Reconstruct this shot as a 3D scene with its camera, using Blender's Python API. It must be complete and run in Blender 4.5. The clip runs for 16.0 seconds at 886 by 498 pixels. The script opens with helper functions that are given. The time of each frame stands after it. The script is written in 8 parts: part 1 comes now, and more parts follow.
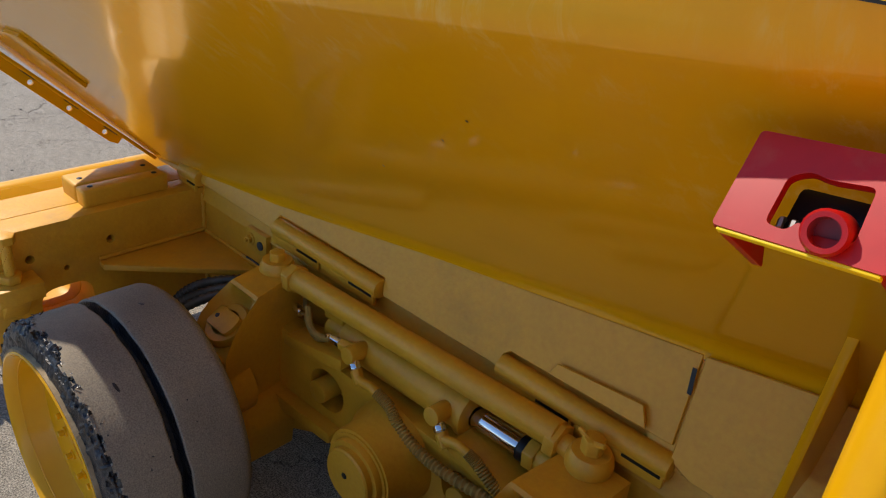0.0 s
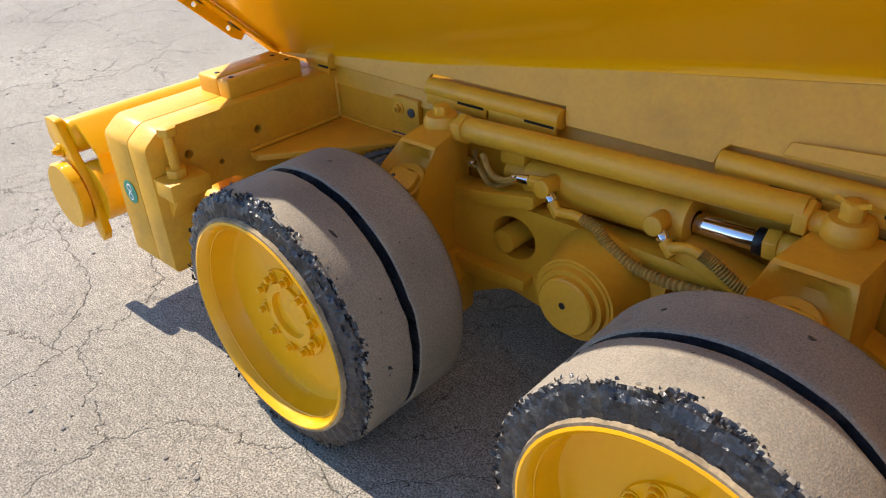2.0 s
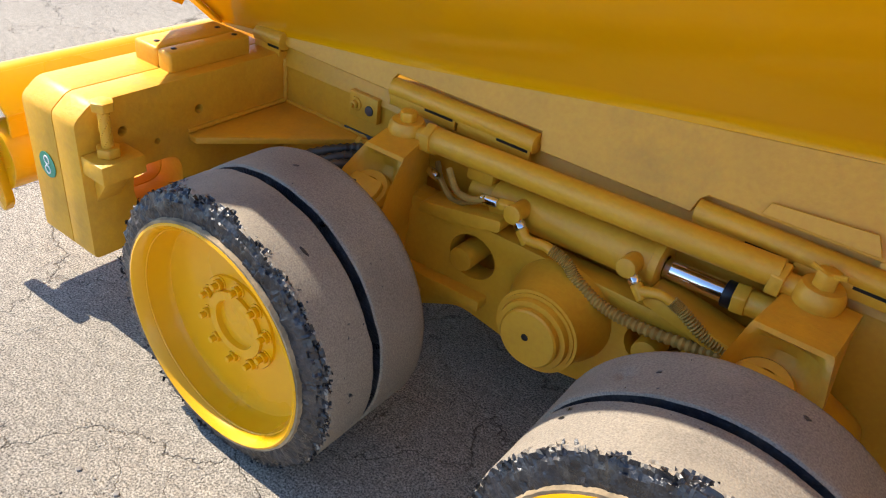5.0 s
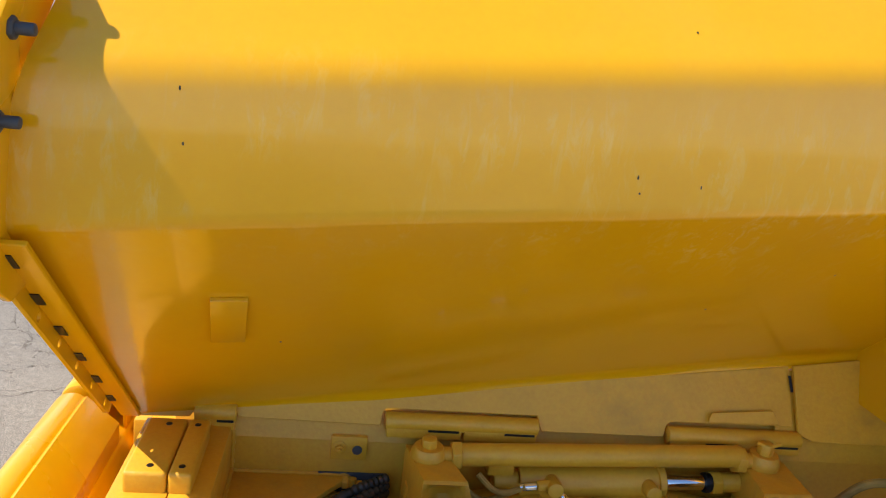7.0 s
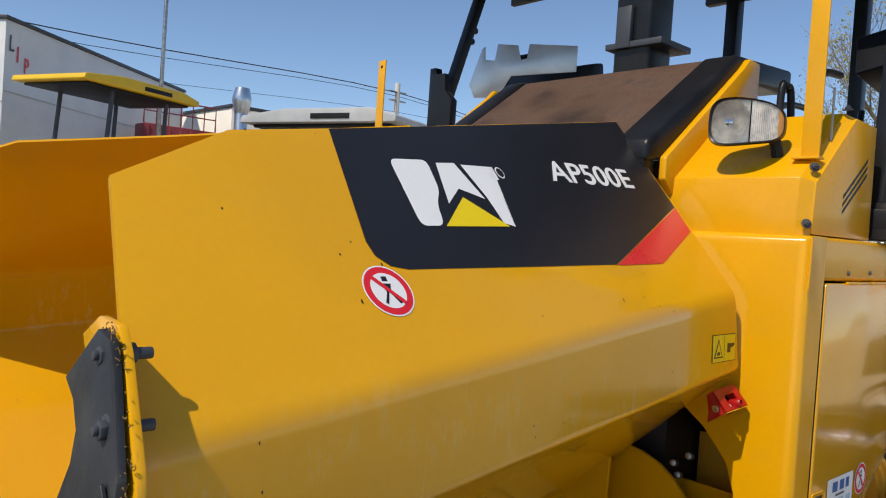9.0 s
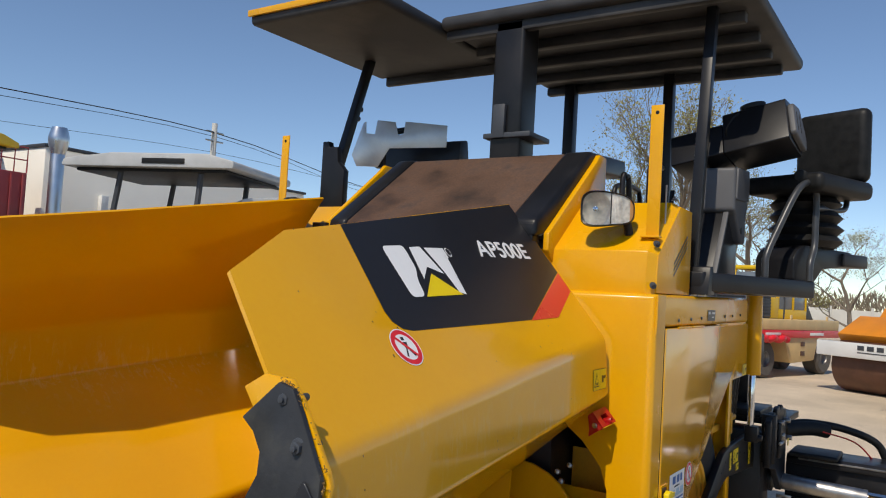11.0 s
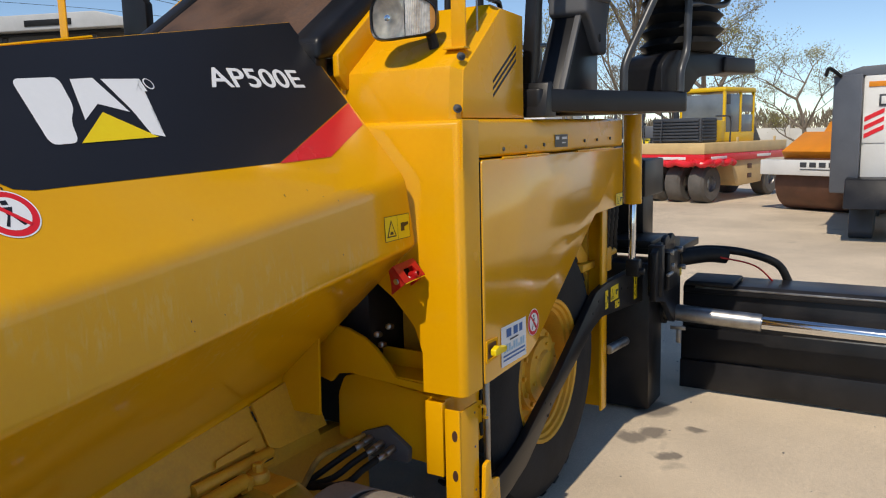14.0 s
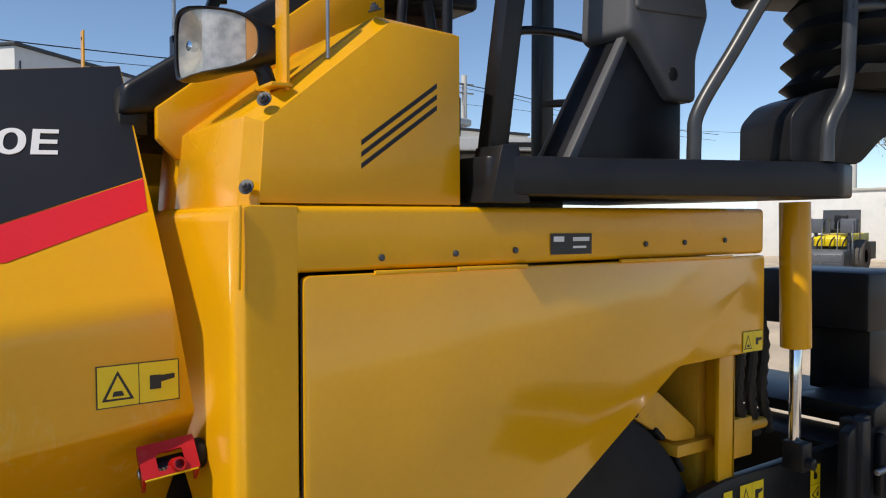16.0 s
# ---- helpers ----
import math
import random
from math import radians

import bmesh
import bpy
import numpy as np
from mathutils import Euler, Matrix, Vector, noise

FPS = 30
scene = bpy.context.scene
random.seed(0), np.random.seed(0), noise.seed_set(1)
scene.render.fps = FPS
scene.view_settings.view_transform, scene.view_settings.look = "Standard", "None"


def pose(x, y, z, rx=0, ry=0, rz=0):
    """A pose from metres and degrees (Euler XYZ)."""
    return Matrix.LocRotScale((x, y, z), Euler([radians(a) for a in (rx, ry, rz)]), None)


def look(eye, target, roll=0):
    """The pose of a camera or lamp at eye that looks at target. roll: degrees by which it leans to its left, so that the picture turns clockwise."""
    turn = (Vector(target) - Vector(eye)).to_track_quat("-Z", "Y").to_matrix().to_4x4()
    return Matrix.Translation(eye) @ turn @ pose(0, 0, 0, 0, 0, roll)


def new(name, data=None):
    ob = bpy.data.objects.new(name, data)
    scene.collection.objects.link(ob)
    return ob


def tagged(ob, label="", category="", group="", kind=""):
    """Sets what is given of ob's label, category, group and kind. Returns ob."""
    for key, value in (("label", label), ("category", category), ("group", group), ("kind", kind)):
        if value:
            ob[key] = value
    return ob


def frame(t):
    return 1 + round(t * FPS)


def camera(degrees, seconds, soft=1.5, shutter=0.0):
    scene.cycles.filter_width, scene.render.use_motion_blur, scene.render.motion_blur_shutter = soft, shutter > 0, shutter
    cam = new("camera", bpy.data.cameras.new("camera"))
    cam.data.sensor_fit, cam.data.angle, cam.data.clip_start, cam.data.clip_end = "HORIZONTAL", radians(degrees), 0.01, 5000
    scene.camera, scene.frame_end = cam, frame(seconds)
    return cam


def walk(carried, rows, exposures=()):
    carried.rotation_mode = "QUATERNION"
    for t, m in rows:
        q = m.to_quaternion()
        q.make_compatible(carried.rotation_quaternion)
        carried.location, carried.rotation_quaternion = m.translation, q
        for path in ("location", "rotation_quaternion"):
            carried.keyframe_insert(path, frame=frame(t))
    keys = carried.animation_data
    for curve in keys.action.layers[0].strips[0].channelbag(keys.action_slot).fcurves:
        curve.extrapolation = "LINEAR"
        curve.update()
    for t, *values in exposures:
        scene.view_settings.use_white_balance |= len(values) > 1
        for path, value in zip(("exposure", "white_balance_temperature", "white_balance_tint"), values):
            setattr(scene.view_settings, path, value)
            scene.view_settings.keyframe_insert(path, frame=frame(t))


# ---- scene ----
cam = camera(60.0, 16.0, 1.1)
PATH = [
    (0, (0.01, -0.337, 1.509), (-1.164, 0.997, 0.592), 6.0),
    (0.2, (-0.074, -0.4, 1.514), (-1.211, 0.896, 0.502), 5.4),
    (0.3, (-0.116, -0.424, 1.496), (-1.272, 0.876, 0.512), 5.1),
    (0.5, (-0.149, -0.483, 1.441), (-1.376, 0.867, 0.621), 5.4),
    (1, (-0.178, -0.664, 1.367), (-1.355, 0.74, 0.566), 2.1),
    (1.5, (-0.17, -0.772, 1.264), (-1.369, 0.537, 0.341), -3.1),
    (2, (-0.176, -0.61, 1.243), (-1.381, 0.614, 0.218), -3.5),
    (2.5, (-0.138, -0.432, 1.242), (-1.367, 0.663, 0.106), -1.1),
    (3, (-0.132, -0.373, 1.249), (-1.37, 0.564, -0.011), 2.2),
    (3.2, (-0.141, -0.371, 1.229), (-1.415, 0.49, -0.05), 3.3),
    (5.3, (-0.547, -0.663, 1.344), (-1.326, 0.859, 0.305), 7.4),
    (5.5, (-0.722, -0.671, 1.384), (-1.396, 0.926, 0.387), 7.1),
    (6, (-1.117, -0.877, 1.449), (-1.493, 0.884, 0.58), 7.1),
    (6.5, (-1.416, -1.085, 1.521), (-1.464, 0.794, 0.837), 7.1),
    (7, (-1.649, -1.07, 1.552), (-1.365, 0.842, 1.04), 6.9),
    (7.5, (-1.87, -1.155, 1.63), (-1.262, 0.716, 1.272), 6.4),
    (8, (-1.986, -1.119, 1.659), (-1.122, 0.67, 1.434), 5.3),
    (8.5, (-2.205, -0.928, 1.742), (-1.06, 0.705, 1.603), 4.3),
    (9, (-2.504, -0.986, 1.798), (-1.146, 0.481, 1.759), 3.9),
    (9.2, (-2.618, -1.003, 1.844), (-1.179, 0.386, 1.85), 3.4),
    (11.3, (-3.341, -1.05, 1.855), (-1.667, 0.042, 1.933), 3.6),
    (11.5, (-3.353, -1.033, 1.798), (-1.709, 0.104, 1.732), 4.0),
    (12, (-3.376, -1.014, 1.727), (-1.816, 0.186, 1.373), 3.8),
    (12.5, (-3.34, -1.027, 1.718), (-1.813, 0.174, 1.245), 2.6),
    (13, (-3.108, -1.156, 1.77), (-1.528, -0.005, 1.349), 0.6),
    (13.5, (-2.75, -1.32, 1.831), (-1.103, -0.24, 1.482), -0.9),
    (14, (-2.412, -1.353, 1.812), (-0.718, -0.331, 1.522), -1.4),
    (14.5, (-1.993, -1.372, 1.813), (-0.321, -0.303, 1.561), -1.1),
    (15, (-1.517, -1.491, 1.81), (0.034, -0.245, 1.601), -0.7),
    (15.5, (-1.041, -1.503, 1.824), (0.321, -0.046, 1.668), -0.1),
    (16, (-0.564, -1.506, 1.832), (0.572, 0.139, 1.768), 0.0),
]
EXPOSURES = [(0, 0.35, 6900, 10), (0.5, 1.05, 6900, 10), (1.5, 1.2, 6900, 10), (3.2, 1.16, 6900, 10), (5.5, 1.4, 6900, 10), (6.0, 1.36, 6900, 10), (6.5, 1.15, 6900, 10), (7.5, 0.62, 6900, 10), (8.2, 0.31, 6900, 10), (9, 0.01, 6900, 10), (11.3, -0.14, 6900, 10), (12, -0.04, 6900, 10), (13, -0.04, 6900, 10), (14, -0.1, 6900, 10), (15, -0.03, 6900, 10), (16, 0.02, 6900, 10)]
walk(cam, [(t, look(eye, target, roll)) for t, eye, target, roll in PATH], EXPOSURES)

# ---- light ----
SUN_WAY = Vector((1.0, 0.075, -1.22)).normalized()
world = bpy.data.worlds.new("sky")
scene.world = world
world.use_nodes = True
sky = world.node_tree.nodes.new("ShaderNodeTexSky")
sky.sky_type, sky.sun_disc = "NISHITA", False
sky.sun_elevation = math.asin(-SUN_WAY.z)
sky.sun_rotation = math.atan2(-SUN_WAY.x, -SUN_WAY.y)
sky.air_density, sky.dust_density, sky.ozone_density, sky.altitude = 0.95, 0.0, 4.5, 1200
back = world.node_tree.nodes["Background"]
world.node_tree.links.new(sky.outputs[0], back.inputs[0])
back.inputs[1].default_value = 0.14
sun = new("sun", bpy.data.lights.new("sun", "SUN"))
sun.data.energy, sun.data.angle, sun.data.color = 3.6, radians(0.6), (1.0, 0.93, 0.82)
sun.matrix_world = look((0, 0, 20), Vector((0, 0, 20)) + SUN_WAY)
scene.view_settings.exposure = 0.0


# ---- materials ----
def mat(name, color, rough=0.5, metal=0.0, vary=0.08, scale=3.0, grain=0.1, grain_scale=60.0, bump=0.0, dirt=None, dirt_amount=0.3, coat=0.0, dirt_scale=1.5, rough_vary=0.1, wave=0.0, spec=0.5):
    """Painted or raw surface: broad tone changes, fine grain, optional dirt patches, fine relief."""
    m = bpy.data.materials.new(name)
    m.use_nodes = True
    t = m.node_tree
    n, l = t.nodes, t.links
    b = n["Principled BSDF"]
    co = n.new("ShaderNodeTexCoord")
    a = n.new("ShaderNodeTexNoise")
    a.inputs["Scale"].default_value, a.inputs["Detail"].default_value = scale, 5
    l.new(co.outputs["Object"], a.inputs["Vector"])
    g = n.new("ShaderNodeTexNoise")
    g.inputs["Scale"].default_value, g.inputs["Detail"].default_value = grain_scale, 4
    l.new(co.outputs["Object"], g.inputs["Vector"])
    dark = tuple(c * (1 - 2 * vary) for c in color) + (1,)
    light = tuple(min(1, c * (1 + vary)) for c in color) + (1,)
    r = n.new("ShaderNodeValToRGB")
    r.color_ramp.elements[0].position, r.color_ramp.elements[1].position = 0.3, 0.65
    r.color_ramp.elements[0].color, r.color_ramp.elements[1].color = dark, light
    l.new(a.outputs["Fac"], r.inputs["Fac"])
    mix = n.new("ShaderNodeMix")
    mix.data_type, mix.blend_type = "RGBA", "OVERLAY"
    mix.inputs["Factor"].default_value = grain
    l.new(r.outputs["Color"], mix.inputs[6])
    l.new(g.outputs["Fac"], mix.inputs[7])
    col = mix.outputs[2]
    if dirt:
        d = n.new("ShaderNodeTexNoise")
        d.inputs["Scale"].default_value, d.inputs["Detail"].default_value, d.inputs["Roughness"].default_value = dirt_scale, 9, 0.65
        l.new(co.outputs["Object"], d.inputs["Vector"])
        dr = n.new("ShaderNodeValToRGB")
        dr.color_ramp.elements[0].position, dr.color_ramp.elements[1].position = 0.5, 0.72
        dr.color_ramp.elements[1].color = (dirt_amount,) * 3 + (1,)
        l.new(d.outputs["Fac"], dr.inputs["Fac"])
        m2 = n.new("ShaderNodeMix")
        m2.data_type = "RGBA"
        l.new(dr.outputs["Color"], m2.inputs["Factor"])
        l.new(col, m2.inputs[6])
        m2.inputs[7].default_value = dirt + (1,)
        col = m2.outputs[2]
    l.new(col, b.inputs["Base Color"])
    mr = n.new("ShaderNodeMapRange")
    mr.inputs["To Min"].default_value, mr.inputs["To Max"].default_value = max(0.02, rough - rough_vary), min(1, rough + rough_vary)
    l.new(a.outputs["Fac"], mr.inputs["Value"])
    l.new(mr.outputs["Result"], b.inputs["Roughness"])
    b.inputs["Metallic"].default_value = metal
    b.inputs["Specular IOR Level"].default_value = spec
    b.inputs["Coat Weight"].default_value = coat
    b.inputs["Coat Roughness"].default_value = 0.06
    if bump:
        bp = n.new("ShaderNodeBump")
        bp.inputs["Strength"].default_value, bp.inputs["Distance"].default_value = 1.0, bump
        l.new(g.outputs["Fac"], bp.inputs["Height"])
        l.new(bp.outputs["Normal"], b.inputs["Normal"])
    if wave:
        w = n.new("ShaderNodeTexNoise")
        w.inputs["Scale"].default_value, w.inputs["Detail"].default_value = 2.6, 1
        l.new(co.outputs["Object"], w.inputs["Vector"])
        wb = n.new("ShaderNodeBump")
        wb.inputs["Strength"].default_value, wb.inputs["Distance"].default_value = 1.0, wave
        l.new(w.outputs["Fac"], wb.inputs["Height"])
        l.new(wb.outputs["Normal"], b.inputs["Normal"])
        l.new(wb.outputs["Normal"], b.inputs["Coat Normal"])
    return m


YELLOW = mat("yellow_paint", (0.79, 0.38, 0.004), 0.26, vary=0.04, scale=1.6, grain=0.05, coat=0.22, dirt=(0.60, 0.38, 0.08), dirt_amount=0.14, dirt_scale=2.5, wave=0.006, spec=0.3)
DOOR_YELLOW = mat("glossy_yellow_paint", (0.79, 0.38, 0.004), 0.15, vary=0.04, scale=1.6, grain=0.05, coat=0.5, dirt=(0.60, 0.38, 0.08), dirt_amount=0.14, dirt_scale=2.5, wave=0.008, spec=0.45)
FRAME_YELLOW = mat("sprayed_yellow", (0.74, 0.375, 0.024), 0.46, vary=0.06, scale=4, grain=0.15, bump=0.0008, grain_scale=90, dirt=(0.26, 0.15, 0.04), dirt_amount=0.45, dirt_scale=4)
RED = mat("red_paint", (0.45, 0.006, 0.008), 0.36, vary=0.1, scale=9, dirt=(0.42, 0.16, 0.10), dirt_amount=0.25, dirt_scale=22)
BLACK = mat("black_paint", (0.013, 0.013, 0.015), 0.36, vary=0.2, scale=3, dirt=(0.06, 0.05, 0.042), dirt_amount=0.22, spec=0.3)
DECAL_BLACK = mat("black_decal", (0.013, 0.013, 0.016), 0.42, vary=0.05, scale=2)
DECAL_WHITE = mat("white_decal", (0.8, 0.8, 0.8), 0.4, vary=0.02)
DECAL_YELLOW = mat("yellow_decal", (0.85, 0.62, 0.01), 0.4, vary=0.02)
DECAL_RED = mat("red_decal", (0.72, 0.02, 0.03), 0.3, vary=0.03)
DECAL_GREEN = mat("green_decal", (0.02, 0.28, 0.18), 0.4, vary=0.05)
DECAL_BLUE = mat("blue_decal", (0.03, 0.12, 0.35), 0.4, vary=0.05)
RUBBER = mat("tyre_rubber", (0.235, 0.203, 0.165), 0.92, vary=0.08, scale=5, bump=0.0009, grain=0.7, grain_scale=330, dirt=(0.36, 0.31, 0.23), dirt_amount=0.8, dirt_scale=4)
TORN = mat("torn_rubber", (0.018, 0.020, 0.027), 0.3, vary=0.3, scale=25, bump=0.003, grain=0.3, grain_scale=120, dirt=(0.10, 0.095, 0.085), dirt_amount=0.5, dirt_scale=30)
FLAP = mat("flap_rubber", (0.022, 0.023, 0.026), 0.5, vary=0.25, scale=5, bump=0.001, dirt=(0.09, 0.085, 0.065), dirt_amount=0.5, dirt_scale=7)
CHROME = mat("chrome", (0.75, 0.76, 0.78), 0.12, 1.0, vary=0.02, rough_vary=0.05)
CHROME_DULL = mat("galvanised", (0.6, 0.61, 0.62), 0.3, 1.0, vary=0.05)
STEEL = mat("steel", (0.38, 0.37, 0.36), 0.4, 1.0, vary=0.15, scale=12)
HOSE = mat("hose_rubber", (0.013, 0.013, 0.013), 0.5, vary=0.2, scale=20, spec=0.25)
GREASY_HOSE = mat("greasy_hose", (0.09, 0.075, 0.035), 0.6, vary=0.4, scale=18)
BRAKE_HOSE = mat("grimy_hose", (0.055, 0.046, 0.036), 0.5, vary=0.4, scale=20)
DULL_HOSE = mat("painted_hose", (0.42, 0.25, 0.05), 0.7, vary=0.2, scale=20)
# rust of the hood; the same brown darkens the hopper floor as shade
RUST_AND_SHADE = mat("rust_and_shade_brown", (0.105, 0.052, 0.028), 0.7, vary=0.35, scale=4, grain=0.5, grain_scale=90, bump=0.001, dirt=(0.03, 0.024, 0.022), dirt_amount=0.9, dirt_scale=4)
GREY_PLASTIC = mat("grey_plastic", (0.10, 0.10, 0.105), 0.55, vary=0.08, bump=0.0004, grain_scale=200)
ALU = mat("aluminium_sheet", (0.75, 0.75, 0.74), 0.4, 0.6, vary=0.08, scale=5)
WHITE = mat("white_paint", (0.74, 0.74, 0.72), 0.45, vary=0.05, scale=1.5, dirt=(0.4, 0.37, 0.32), dirt_amount=0.3)
CREAM = mat("cream_paint", (0.66, 0.47, 0.22), 0.5, vary=0.05)
BRIGHT_YELLOW = mat("bright_yellow", (0.80, 0.50, 0.01), 0.4, vary=0.03)
ORANGE = mat("orange_paint", (0.75, 0.25, 0.01), 0.45, vary=0.05)
BAR_STEEL = mat("blued_steel", (0.028, 0.033, 0.045), 0.4, 0.2, vary=0.2, scale=8, dirt=(0.10, 0.09, 0.08), dirt_amount=0.3)
DARK_GREY = mat("dark_grey", (0.05, 0.055, 0.065), 0.5, vary=0.1)
BROWN = mat("brown_steel", (0.12, 0.055, 0.035), 0.5, 0.3, vary=0.15)
STRAW = mat("dry_fibre", (0.26, 0.155, 0.05), 0.9, vary=0.3, scale=30)
RAIL_GREY = mat("worn_grey_paint", (0.06, 0.062, 0.066), 0.35, 0.3, vary=0.15, scale=8)
CANOPY = mat("canopy_underside", (0.03, 0.03, 0.032), 0.6, vary=0.25, scale=4, dirt=(0.12, 0.11, 0.1), dirt_amount=0.4)
CREAM_WALL = mat("cream_wall", (0.90, 0.86, 0.77), 0.8, vary=0.04, scale=0.5)
CONCRETE_WALL = mat("pale_wall", (0.55, 0.54, 0.5), 0.8, vary=0.06, scale=0.6)


def scuffed(m):
    """Adds pale rubbed streaks, mostly upright, in loose patches along the wing's middle plate."""
    n, l = m.node_tree.nodes, m.node_tree.links
    b = n["Principled BSDF"]
    src = b.inputs["Base Color"].links[0].from_socket
    co = n.new("ShaderNodeTexCoord")

    def tex(scale, stretch, detail, lo, hi):
        mp = n.new("ShaderNodeMapping")
        mp.inputs["Scale"].default_value = stretch
        l.new(co.outputs["Object"], mp.inputs["Vector"])
        t = n.new("ShaderNodeTexNoise")
        t.inputs["Scale"].default_value, t.inputs["Detail"].default_value, t.inputs["Roughness"].default_value, t.inputs["Distortion"].default_value = scale, detail, 0.7, 0.6
        l.new(mp.outputs[0], t.inputs["Vector"])
        r = n.new("ShaderNodeMapRange")
        r.inputs["From Min"].default_value, r.inputs["From Max"].default_value = lo, hi
        l.new(t.outputs["Fac"], r.inputs["Value"])
        return r.outputs[0]

    def times(a, c):
        x = n.new("ShaderNodeMath")
        x.operation = "MULTIPLY"
        x.use_clamp = True
        for k, v in enumerate((a, c)):
            if isinstance(v, float):
                x.inputs[k].default_value = v
            else:
                l.new(v, x.inputs[k])
        return x.outputs[0]

    streak = tex(24, (1.5, 1, 0.4), 10, 0.50, 0.72)
    patch = tex(3.2, (1, 1, 1), 4, 0.42, 0.6)
    sep = n.new("ShaderNodeSeparateXYZ")
    l.new(co.outputs["Object"], sep.inputs[0])
    band = n.new("ShaderNodeValToRGB")
    band.color_ramp.elements[0].position, band.color_ramp.elements[1].position = 0.40, 0.45
    e = band.color_ramp.elements.new(0.50)
    e.color = (1, 1, 1, 1)
    band.color_ramp.elements[2].color = (1, 1, 1, 1)
    e = band.color_ramp.elements.new(0.54)
    e.color = (0, 0, 0, 1)
    band.color_ramp.elements[1].color = (1, 1, 1, 1)
    half = n.new("ShaderNodeMath")
    half.operation = "MULTIPLY"
    half.inputs[1].default_value = 0.35
    l.new(sep.outputs["Z"], half.inputs[0])
    l.new(half.outputs[0], band.inputs["Fac"])
    mask = times(times(streak, patch), band.outputs["Color"])
    mix = n.new("ShaderNodeMix")
    mix.data_type = "RGBA"
    l.new(times(mask, 0.7), mix.inputs["Factor"])
    l.new(src, mix.inputs[6])
    mix.inputs[7].default_value = (0.82, 0.55, 0.16, 1)
    l.new(mix.outputs[2], b.inputs["Base Color"])
    return m


WING_YELLOW = scuffed(mat("worn_yellow_paint", (0.79, 0.38, 0.004), 0.2, vary=0.03, scale=1.6, grain=0.04, coat=0.55, dirt=(0.60, 0.38, 0.08), dirt_amount=0.12, dirt_scale=2.5, wave=0.003, spec=0.3))


def glass(name, color=(0.9, 0.93, 0.95), rough=0.03):
    m = bpy.data.materials.new(name)
    m.use_nodes = True
    b = m.node_tree.nodes["Principled BSDF"]
    b.inputs["Base Color"].default_value = color + (1,)
    b.inputs["Roughness"].default_value, b.inputs["Transmission Weight"].default_value = rough, 1.0
    b.inputs["IOR"].default_value = 1.12
    return m


GLASS = glass("lamp_glass")


